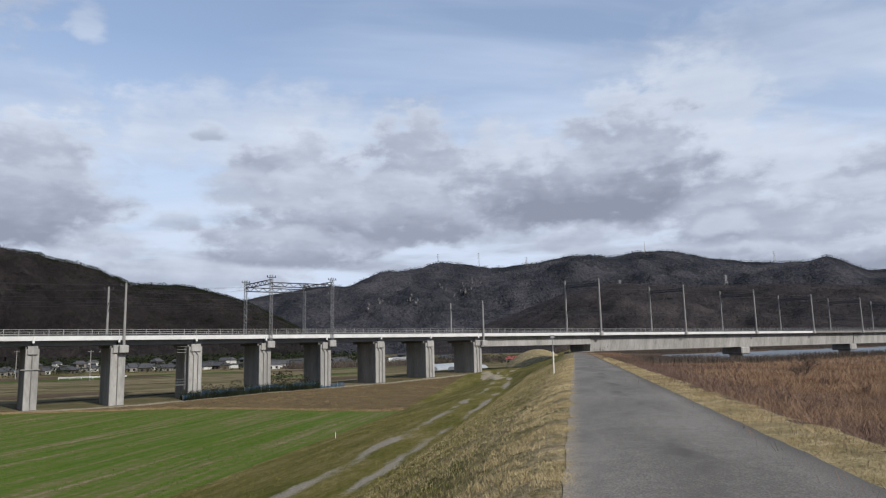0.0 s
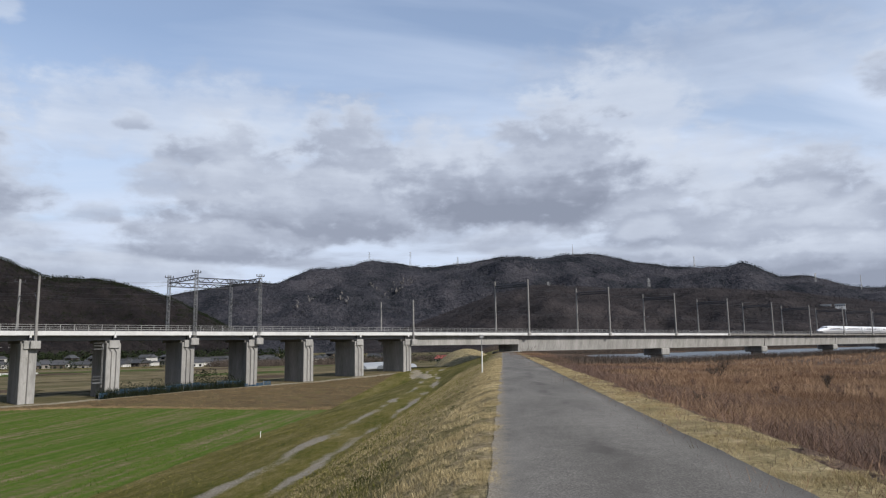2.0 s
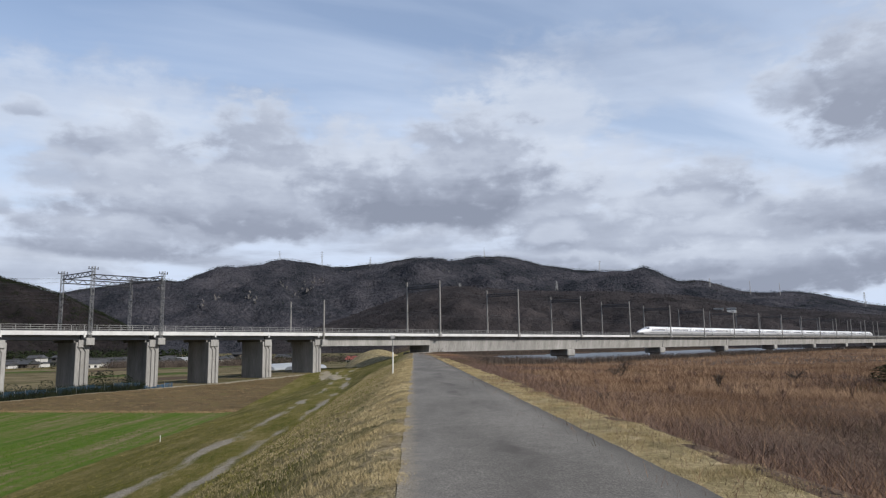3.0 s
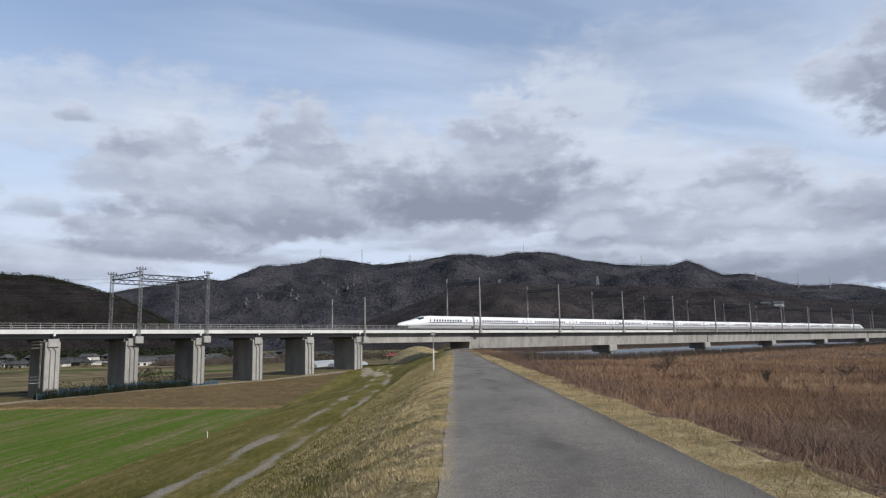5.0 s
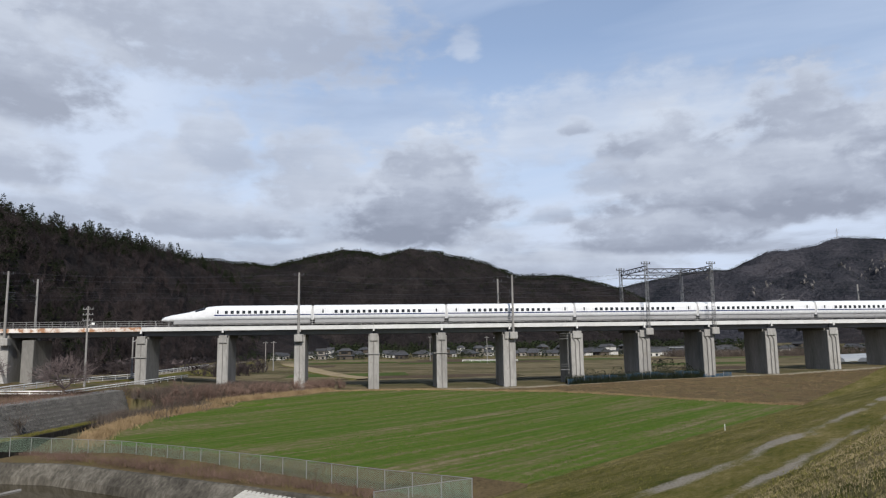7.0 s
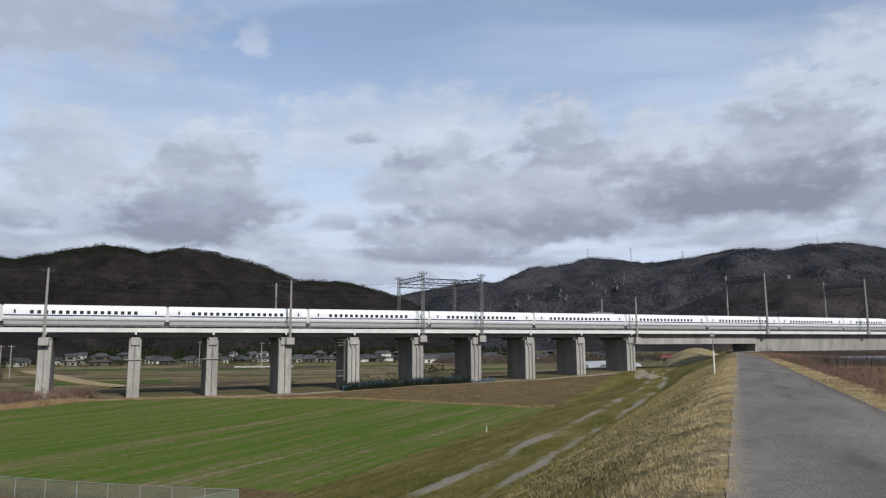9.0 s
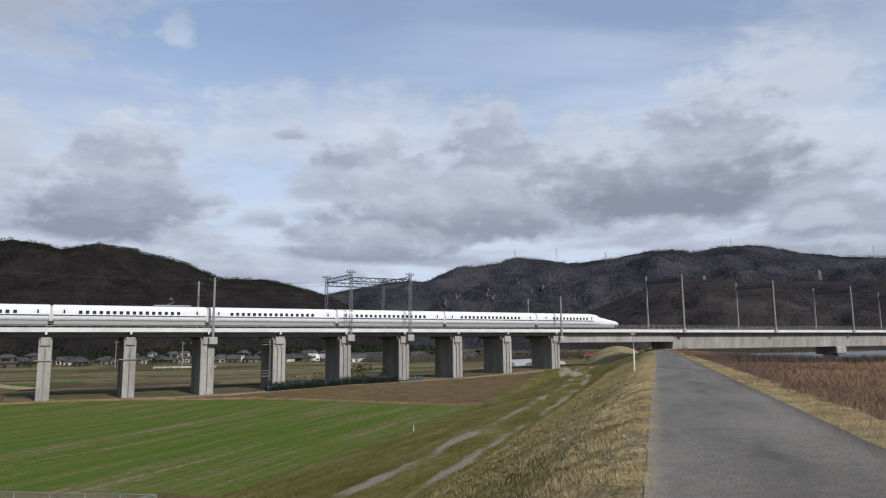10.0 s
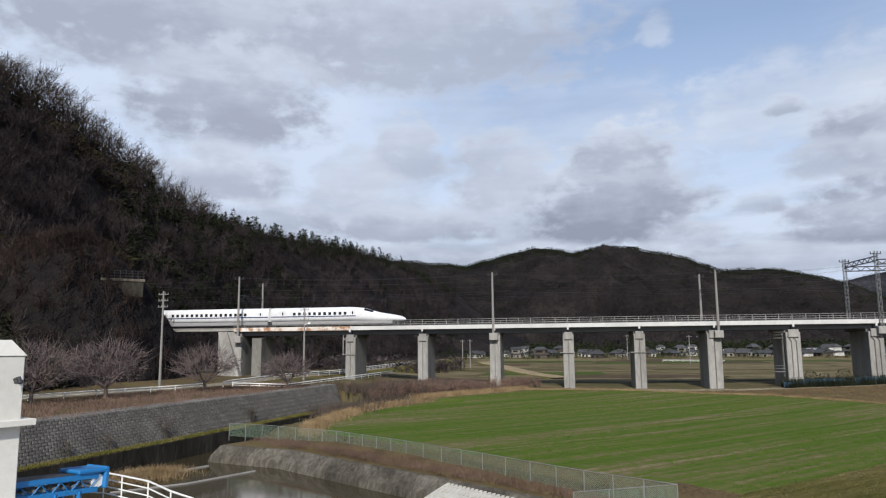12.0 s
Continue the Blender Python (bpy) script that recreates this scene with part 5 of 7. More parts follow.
def spots_on(V, n, k_hi, k_lo=0.0, az_lo=0.0, az_hi=1.0, bias=1.0):
    """Random places on the front of a hill, from its foot (0) to its ridge (1)."""
    steps = V.shape[1] - 8
    i = RNG.uniform(az_lo, az_hi, n) * (V.shape[0] - 1.001)
    j = (k_lo + (k_hi - k_lo) * RNG.uniform(0, 1, n) ** bias) * (steps - 1.001)
    i0, j0 = i.astype(int), j.astype(int)
    fi, fj = (i - i0)[:, None], (j - j0)[:, None]
    return (V[i0, j0] * (1 - fi) + V[i0 + 1, j0] * fi) * (1 - fj) + (V[i0, j0 + 1] * (1 - fi) + V[i0 + 1, j0 + 1] * fi) * fj


def build_woods():
    rng = np.random.default_rng(3)
    bare = [bare_tree(rng) for _ in range(6)]
    light = [bare_tree(rng, 9) for _ in range(4)]
    cone = [leafy_tree(rng) for _ in range(3)]
    ball_ = [leafy_tree(rng, 40, False) for _ in range(3)]
    few = [leafy_tree(rng, 16, False) for _ in range(3)]
    knoll = [leafy_tree(rng, 30, False) for _ in range(3)]
    # near hill: azimuths 39 to 150, of which up to about 95 can be seen
    p = spots_on(NEAR_HILL, 2600, 0.92, 0.02, 0.05, 0.58)
    soup("bare_woodland", planted(p, RNG.uniform(6, 11, len(p)), bare, RNG.integers(0, 6, len(p))), ["shaded_twig"], "leafless trees covering the hillside", "trees")
    fans = [fan_tree(rng) for _ in range(6)]
    full = [leafy_tree(rng, 190, False) for _ in range(3)] + [leafy_tree(rng, 150) for _ in range(2)]
    p = spots_on(NEAR_HILL, 440, 1.0, 0.88, 0.225, 0.5)
    soup("ridge_trees", planted(p, RNG.uniform(9, 17, len(p)), fans, RNG.integers(0, 6, len(p))), ["twig"], "airy leafless trees along the ridge", "trees")
    p = spots_on(NEAR_HILL, 90, 0.4, 0.0, 0.3, 0.5)
    soup("slope_trees", planted(p, RNG.uniform(8, 15, len(p)), fans, RNG.integers(0, 6, len(p))), ["pale_twig"], "pale leafless trees low on the hillside", "trees")
    p = spots_on(NEAR_HILL, 700, 0.95, 0.05, 0.05, 0.55)
    soft = fbm(p[:, 0], p[:, 1], 0.035, 3) > 0.25
    # the last batch is added only to darken a shadowy void at the foot
    p = np.concatenate([p[soft], spots_on(NEAR_HILL, 120, 0.88, 0.25, 0.2, 0.285), spots_on(NEAR_HILL, 130, 0.22, 0.0, 0.28, 0.36)])
    soup("evergreen_woodland", planted(p, RNG.uniform(5, 9, len(p)), full, RNG.integers(0, 5, len(p))), ["evergreen"], "dark evergreen trees among the bare woods, some added to darken its foot", "trees")
    p = spots_on(NEAR_HILL, 420, 0.85, 0.1, 0.28, 0.55)
    p = p[fbm(p[:, 0], p[:, 1], 0.05, 9) > -0.05]
    soup("olive_woodland", planted(p, RNG.uniform(5, 9, len(p)), full[:3], RNG.integers(0, 3, len(p))), ["olive_leaf"], "olive-brown broadleaf trees on the hillside", "trees")
    p = spots_on(NEAR_HILL, 520, 1.0, 0.8, 0.06, 0.235)
    spire = [leafy_tree(rng, 90) for _ in range(3)]
    soup("ridge_conifers", planted(p, 4 + 7 * RNG.uniform(0, 1, len(p)) ** 2, spire, RNG.integers(0, 3, len(p))), ["evergreen"], "dark conifers along the ridge", "trees")
    # hills behind
    p = spots_on(MID_HILL, 5200, 0.93, 0.02)
    soup("hill_woods", planted(p, RNG.uniform(4, 8, len(p)), light, RNG.integers(0, 4, len(p))), ["shaded_twig"], "leafless woods on the hills", "trees")
    p = np.concatenate([spots_on(MID_HILL, 2600, 1.0, 0.2, bias=0.6), spots_on(MID_HILL, 2200, 1.0, 0.95)])
    soup("hill_conifers", planted(p, RNG.uniform(4, 8, len(p)), knoll, RNG.integers(0, 3, len(p)), 0.42), ["evergreen"], "dark conifers on the hills", "trees")
    p = np.concatenate([spots_on(FORE_RIDGE, 2200, 1.0, 0.02), spots_on(FORE_RIDGE, 300, 0.98, 0.94)])
    soup("ridge_woods", planted(p, RNG.uniform(6, 10, len(p)), light, RNG.integers(0, 4, len(p))), ["shaded_twig"], "leafless woods on the ridge", "trees")
    p = np.concatenate([spots_on(FAR_RANGE, 2500, 1.0, 0.3, 0.2, 1), spots_on(FAR_RANGE, 2600, 1.0, 0.96, 0.25, 1)])
    soup("mountain_conifers", planted(p, RNG.uniform(7, 14, len(p)), few, RNG.integers(0, 3, len(p)), 0.42), ["evergreen"], "dark conifers on the mountains", "trees")
    # pale crags high on the mountains
    p = []
    for az, el, n in ((-0.2, 4.9, 6), (-1.6, 5.3, 3), (-2.3, 5.2, 6), (-3.2, 5.1, 7), (-2.2, 4.2, 10), (-1.5, 4.5, 4), (4.8, 3.7, 5), (2.5, 3.8, 6), (2.1, 3.4, 4), (-4.8, 6.0, 4), (5.8, 3.3, 4), (-0.8, 3.9, 4), (9.0, 4.6, 3), (-9, 6.2, 3), (-13, 6.0, 3)):
        col = FAR_RANGE[np.argmin(np.abs(np.degrees(np.arctan2(-FAR_RANGE[:, 1, 0], FAR_RANGE[:, 1, 1])) - az))]
        ups = np.degrees(np.arctan2(col[:, 2] - EYE, np.hypot(col[:, 0], col[:, 1])))[:-8]
        c = col[np.argmax(ups > el)]
        p.append(c + RNG.normal(0, 1, (n, 3)) * np.array([7.0, 3.0, 8.0]))
    p = np.concatenate(p)
    M["crag"] = surface("crag", [(0.09, 0.085, 0.083), (0.15, 0.14, 0.134), (0.22, 0.205, 0.195)], 0.05, 0.95, 0.5, 8, vary=0.3)
    tri = p[:, None, None, :] + RNG.normal(0, 1, (len(p), 6, 3, 3)) * np.array([1.8, 1.8, 3.2]) + np.array([0, -7, 1.0])
    soup("crags", tri.reshape(-1, 3, 3), ["crag"], "pale granite crags on the mountainside", "rocks")
    # dark belt of trees at the foot of the hills behind the village
    n = 700
    az = np.radians(RNG.uniform(6, 52, n))
    r = RNG.uniform(600, 690, n)
    x, y = -np.sin(az) * r, np.cos(az) * r
    p = np.stack([x, y, np.full(n, -7.0)], -1)
    soup("village_trees", planted(p, RNG.uniform(7, 13, n), ball_ + cone, RNG.integers(0, 6, n)), ["evergreen"], "dark trees behind the village", "trees")
    # thicket beyond the viaduct on the hillside foot
    n = 190
    s = RNG.uniform(-80, -30, n)
    d = RNG.uniform(178, 240, n)
    x, y = NX * d + TX * s, NY * d + TY * s
    p = np.stack([x, y, ground_z(x, y) - 0.3], -1)
    near_road = np.abs(d - 170) < 9
    p = p[~near_road]
    soup("thicket", planted(p, RNG.uniform(3, 7, len(p)), bare[:5] + ball_[:1], RNG.integers(0, 6, len(p))), ["shaded_twig"], "dark thicket at the foot of the hill", "trees")

    # bramble and bare shrubs between the canal and the field margin
    n = 330
    y = RNG.uniform(62, 108, n)
    x = np.interp(y, [60, 85, 110], [-78, -82, -82]) - RNG.uniform(0, 15, n) * RNG.uniform(0.2, 1, n)
    p = np.stack([x, y, ground_z(x, y) - 0.1], -1)
    soup("bramble", planted(p, RNG.uniform(1.3, 3.0, n), bare, RNG.integers(0, 6, n)), ["dead_weed"], "tangled brown bramble and bare shrubs beside the field", "shrubs")
    # low bushes among the reeds
    n = 260
    u = 14 + 130 * RNG.uniform(0, 1, n) ** 1.2
    v = -8 - 90 * RNG.uniform(0, 1, n) ** 1.4
    b = on_ground(u, v)
    soup("reed_bushes", planted(b, RNG.uniform(0.9, 1.9, n), bare, RNG.integers(0, 6, n)), ["dead_weed"], "low leafless bushes among the reeds", "shrubs")


build_woods()


def build_spur():
    """The overgrown spur of the hill into which the railway runs."""
    n, k = 40, 14
    verts = []
    cx, cy = -145.2, 41.6
    for i in range(n):
        a = math.tau * i / n
        for j in range(k):
            f = 1 - j / (k - 1)
            rx, ry = 26 * f, 24 * f
            x, y = cx + rx * math.cos(a), cy + ry * math.sin(a)
            z = -6 + 27 * (1 - f ** 2.4) + 1.2 * float(fbm(np.array(x), np.array(y), 0.35, 2)) * (1 if j else 0)
            verts.append((x, y, z))
    faces = [(i * k + j, ((i + 1) % n) * k + j, ((i + 1) % n) * k + j + 1, i * k + j + 1) for i in range(n) for j in range(k - 1)]
    tagged(new("hill_spur", raw("spur", verts, faces, ["woods"], None, True)), "overgrown rocky spur of the hillside", "hill", kind="structure")
    rng = np.random.default_rng(5)
    V = np.array(verts)
    p = V[RNG.integers(0, len(V), 1100)] + RNG.normal(0, 1.3, (1100, 3)) * np.array([1, 1, 0])
    p[:, 2] -= 0.6
    by_track = (NX * p[:, 0] + NY * p[:, 1] > 116) & (TX * p[:, 0] + TY * p[:, 1] > -87)
    tall = np.where(by_track, RNG.uniform(0.8, 1.9, len(p)), RNG.uniform(2.5, 6, len(p)))
    T = [bare_tree(rng, 20) for _ in range(4)]
    soup("spur_scrub", planted(p, tall, T, RNG.integers(0, 4, len(p))), ["scrub"], "brown scrub over the spur", "scrub")


build_spur()


def build_slope_wall():
    """A weathered retaining wall on the spur, with a fence along its top."""
    ob = thing("wall_slope", "weathered concrete retaining wall high on the overgrown spur", "wall", kind="structure")
    a, b = Vector((-130.6, 43.6, 0)), Vector((-129.2, 50.4, 0))
    d = (b - a).normalized()
    m = Matrix.Translation(a) @ Matrix((d, Vector((-d.y, d.x, 0)), Vector((0, 0, 1)))).transposed().to_4x4()
    L = (b - a).length
    bm = bmesh.new()
    box(bm, 0, L, 0, 5.0, 10.6, 13.4, m, 0.1)
    part("wall_face", bm, "wet_wall", ob, "dark concrete face")
    bm = bmesh.new()
    box(bm, -0.2, L + 0.2, -0.15, 3.2, 13.4, 13.9, m, 0.06)
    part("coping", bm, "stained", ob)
    bm = bmesh.new()
    tube(bm, [(0, 0, 0), (0, 0, 1.5)], 0.04, 5)
    post = mesh_of(bm, "dark")
    for k in range(8):
        part("fence_post", post, None, ob, at=m @ Matrix.Translation((L * k / 7, 0.3, 13.88)))
    for h in (0.5, 1.0, 1.45):
        bm = bmesh.new()
        tube(bm, [m @ Vector((0, 0.3, 13.88 + h)), m @ Vector((L, 0.3, 13.88 + h))], 0.03, 5)
        part("fence_rail", bm, "dark", ob)


build_slope_wall()


# ---------------------------------------------------------------- canal, pond and retaining wall
def build_canal():
    # battered block wall
    ys = np.arange(-30, 66, 0.55)
    wall = thing("wall_retaining", "grey concrete block retaining wall above the canal", "wall", kind="structure")
    bm = bmesh.new()
    prof = [(0.15, -8.2), (0.0, -7.7), (-1.9, -4.42), (-4.6, -4.38), (-4.6, -8.2)]
    rings = [[bm.verts.new((bank_x(y) + dx, y, z)) for dx, z in prof] for y in (-30, 66)]
    for j in range(5):
        bm.faces.new((rings[0][j], rings[1][j], rings[1][(j + 1) % 5], rings[0][(j + 1) % 5]))
    part("wall_backing", bm, "dark_concrete", wall)
    along = Vector((-0.514, 1, 0)).normalized()
    up = Vector((-1.9, 0, 3.25)).normalized()
    out_ = along.cross(up).normalized()
    if out_.x < 0:
        out_ = -out_
    bm = bmesh.new()
    m0 = Matrix((along, up, out_)).transposed().to_4x4()
    c = [(-0.26, -0.1, 0), (0, -0.24, 0), (0.26, -0.1, 0), (0.26, 0.16, 0), (0, 0.02, 0), (-0.26, 0.16, 0)]
    lo = [bm.verts.new(Vector(p) * 0.98) for p in c]
    hi = [bm.verts.new((p[0] * 0.8, p[1] * 0.8 + 0.01, 0.1)) for p in c]
    for k in range(6):
        bm.faces.new((lo[k], lo[(k + 1) % 6], hi[(k + 1) % 6], hi[k]))
    bm.faces.new(hi)
    block = mesh_of(bm, "block")
    rest = []
    count = 0
    for row in range(13):
        for i, y in enumerate(ys):
            yy = y + 0.27 * (row % 2)
            p = Vector((bank_x(yy), yy, -7.65)) + up * (0.15 + 0.29 * row)
            if 34 < yy < 62 and row % 2 == 0 and count < 290:
                count += 1
                part("block", block, None, wall, at=Matrix.Translation(p) @ m0)
            else:
                rest.append(p)
    vs = np.array([v.co[:] for v in block.vertices])
    fs = [tuple(f.vertices) for f in block.polygons]
    R3 = np.array(m0.to_3x3())
    verts, faces = [], []
    local = vs @ R3.T
    for p in rest:
        base = len(verts)
        verts += (local + np.array(p)).tolist()
        faces += [tuple(base + q for q in f) for f in fs]
    ob = part("block_courses", raw("block_courses", verts, faces, ["block"]), None, wall)
    tagged(ob, kind="stuff")
    # canal wall with its narrow grass berm
    bm = bmesh.new()
    for x0, x1, z0, z1 in ((0.9, 1.3, -11, -7.75),):
        vs = [bm.verts.new((bank_x(y) + dx, y, z)) for y in (-30, 66) for dx, z in ((x0, z0), (x1, z0), (x1, z1), (x0, z1))]
        for q in ((0, 1, 2, 3), (4, 7, 6, 5), (0, 4, 5, 1), (1, 5, 6, 2), (2, 6, 7, 3), (3, 7, 4, 0)):
            bm.faces.new([vs[i] for i in q])
    solid("wall_canal", bm, "wet_wall", "dark concrete canal wall", "wall", kind="structure")
    bm = bmesh.new()
    vs = [bm.verts.new((bank_x(y) + dx, y, -7.7 + dz)) for y in (-30, 66) for dx, dz in ((0.92, 0.0), (-0.1, 0.12))]
    bm.faces.new((vs[0], vs[2], vs[3], vs[1]))
    solid("canal_berm", bm, "rough_grass", "narrow grass strip along the canal", "grass", kind="structure")
    y = RNG.uniform(6, 64, 2200)
    x = bank_x(y) + RNG.uniform(-0.1, 1.0, 2200)
    soup("berm_grass", blade_tris(np.stack([x, y, np.full(2200, -7.68)], -1), 7, 0.3, 0.15, 0.04, 1.1), ["bank_blade"], "green grass along the narrow canal strip", "grass")
    # pond wall: battered, with a bend
    line = [(-69.5, 46), (-66.5, 34.2), (-58.5, 37.0), (-38.8, 36.8), (-20, 36.2), (-18, 30)]
    inn = [(-71.0, 46), (-67.2, 32.6), (-58.6, 35.2), (-38.8, 35.0), (-21.6, 34.6), (-19.6, 30)]
    for (a, b), (c_, d_) in zip(zip(line, line[1:]), zip(inn, inn[1:])):
        bm = bmesh.new()
        n = max(1, int(math.hypot(b[0] - a[0], b[1] - a[1]) / 2.0))
        rows = []
        for i in range(n + 1):
            f = i / n
            px, py = a[0] + (b[0] - a[0]) * f, a[1] + (b[1] - a[1]) * f
            qx, qy = c_[0] + (d_[0] - c_[0]) * f, c_[1] + (d_[1] - c_[1]) * f
            rows.append([bm.verts.new(p) for p in ((px + (1.2 if a[0] < -66 else 0), py + 2.6, -7.75), (px, py + 0.3, -8.05), (px, py, -8.1), (px * 0.5 + qx * 0.5, py * 0.45 + qy * 0.55, -9.0), (qx, qy, -11.2))])
        for r0, r1 in zip(rows, rows[1:]):
            for j in range(4):
                bm.faces.new((r0[j], r1[j], r1[j + 1], r0[j + 1])).material_index = 1 if j == 0 else 0
        solid("wall_pond", bm, ["stained", "brown_bank"], "stained concrete pond wall", "wall", kind="structure")
    bm = bmesh.new()
    box(bm, 0, 17.5, 0, 3.2, -0.2, 0.0, Matrix.Translation((-37.2, 33.9, -9.1)) @ Matrix.Rotation(radians(17), 4, "X"), 0.03)
    for k in range(42):
        for j in range(4):
            box(bm, 0.2 + 0.41 * k, 0.45 + 0.41 * k, 0.3 + 0.7 * j, 0.75 + 0.7 * j, 0.0, 0.06, Matrix.Translation((-37.2, 33.9, -9.1)) @ Matrix.Rotation(radians(17), 4, "X"))
    solid("concrete_apron", bm, "apron", "new white ribbed concrete apron on the pond edge", "slab")
    for pts in (((-64.5, 32.0, -9.58), (-63.1, 24.8, -9.58)), ((-58.7, 33.6, -9.58), (-57.6, 26.8, -9.58), (-58.5, 21, -9.58))):
        bm = bmesh.new()
        tube(bm, pts, 0.11, 8)
        solid("floating_boom", bm, "mast", "pale floating debris boom on the pond", "boom", "debris booms")
    b = np.stack([RNG.normal(-63.6, 1.2, 500), RNG.normal(26.0, 1.6, 500), np.full(500, -9.6)], -1)
    soup("drift_reeds", blade_tris(b, 6, 0.7, 0.2, 0.06, 1.6), ["straw"], "straw-coloured drift reeds against the boom", "reeds")
    # straw and brambles along the canal and pond edges
    y = RNG.uniform(40, 100, 2600)
    x = np.interp(y, [40, 46, 58, 85, 110], [-60, -66.5, -75, -81, -82]) + RNG.normal(0, 0.9, 2600)
    b = np.stack([x, y, ground_z(x, y)], -1)
    soup("straw_strip", blade_tris(b, 9, RNG.uniform(0.25, 0.8, len(b)), 0.35, 0.06, 1.1), ["straw"], "strip of straw-coloured dry reeds beside the canal", "reeds")
    y = RNG.uniform(56, 100, 2200)
    x = np.interp(y, [40, 46, 58, 85, 110], [-64, -70.5, -81, -92, -98]) + RNG.normal(0, 3.0, 2200)
    b = np.stack([x, y, np.maximum(ground_z(x, y), -8)], -1)
    soup("bramble", blade_tris(b, 12, 1.5, 0.6, 0.07, 0.9), ["twig"], "purplish bare brambles along the canal", "scrub")
    x = RNG.uniform(-66, -20, 2400)
    y = 37.4 + RNG.normal(0.4, 0.6, 2400)
    b = np.stack([x, y, ground_z(x, y)], -1)
    soup("fence_weeds", blade_tris(b, 7, RNG.uniform(0.1, 0.55, len(b)), 0.25, 0.03, 1.2), ["dead_weed"], "brown dead weeds below the fence", "weeds")


build_canal()


def build_fence():
    pts = [(-69.0, 36.4), (-65.0, 37.9), (-60.3, 38.8), (-54.9, 39.8), (-45, 39.7), (-40.3, 39.2), (-35.8, 39.0), (-30.9, 38.4), (-26.3, 38.0), (-20.0, 37.9)]
    # evenly spaced posts along this line, then a return towards the pond
    line = [Vector((x, y, -7.6)) for x, y in pts]
    posts = []
    for a, b in zip(line, line[1:]):
        n = max(1, round((b - a).length / 2.05))
        posts += [a.lerp(b, i / n) for i in range(n)]
    corner = Vector((-20.0, 37.9, -7.6))
    posts.append(corner)
    posts += [corner + Vector((-1.0, -1.9, 0)) * k for k in (1, 2, 3)]
    fence = thing("chain_link_fence", "green-grey chain-link fence on steel posts round the field corner", "fence")
    bm = bmesh.new()
    tube(bm, [(0, 0, -0.4), (0, 0, 1.32)], 0.035, 6)
    post = mesh_of(bm, "steel")
    for p in posts:
        part("fence_post", post, None, fence, at=Matrix.Translation(p))
    for a, b in zip(posts, posts[1:]):
        L = (b - a).length
        d = (b - a).normalized()
        bm = bmesh.new()
        h, w = 1.24, 0.011
        n = int((L + h) / 0.13)
        for i in range(-int(h / 0.13), int(L / 0.13) + 1):
            for sgn in (1, -1):
                x0, z0, x1, z1 = i * 0.13, 0.0, i * 0.13 + h, h
                if x0 < 0:
                    z0, x0 = -x0, 0.0
                if x1 > L:
                    z1, x1 = h - (x1 - L), L
                if x1 - x0 < 0.05:
                    continue
                if sgn < 0:
                    x0, x1 = L - x0, L - x1
                q = [a + d * x0 + Vector((0, 0, z0)), a + d * x1 + Vector((0, 0, z1))]
                side = Vector((0, 0, w))
                bm.faces.new([bm.verts.new(v) for v in (q[0] - side, q[0] + side, q[1] + side, q[1] - side)])
        part("wire_panel", bm, "fence_green", fence, "green-grey wire mesh")
        bm = bmesh.new()
        tube(bm, [a + Vector((0, 0, 1.3)), b + Vector((0, 0, 1.3))], 0.028, 5)
        part("top_rail", bm, "steel", fence)


build_fence()


# ---------------------------------------------------------------- the pump house and its platform
def polar(az, r, z):
    a = radians(az)
    return Vector((-math.sin(a) * r, math.cos(a) * r, z))


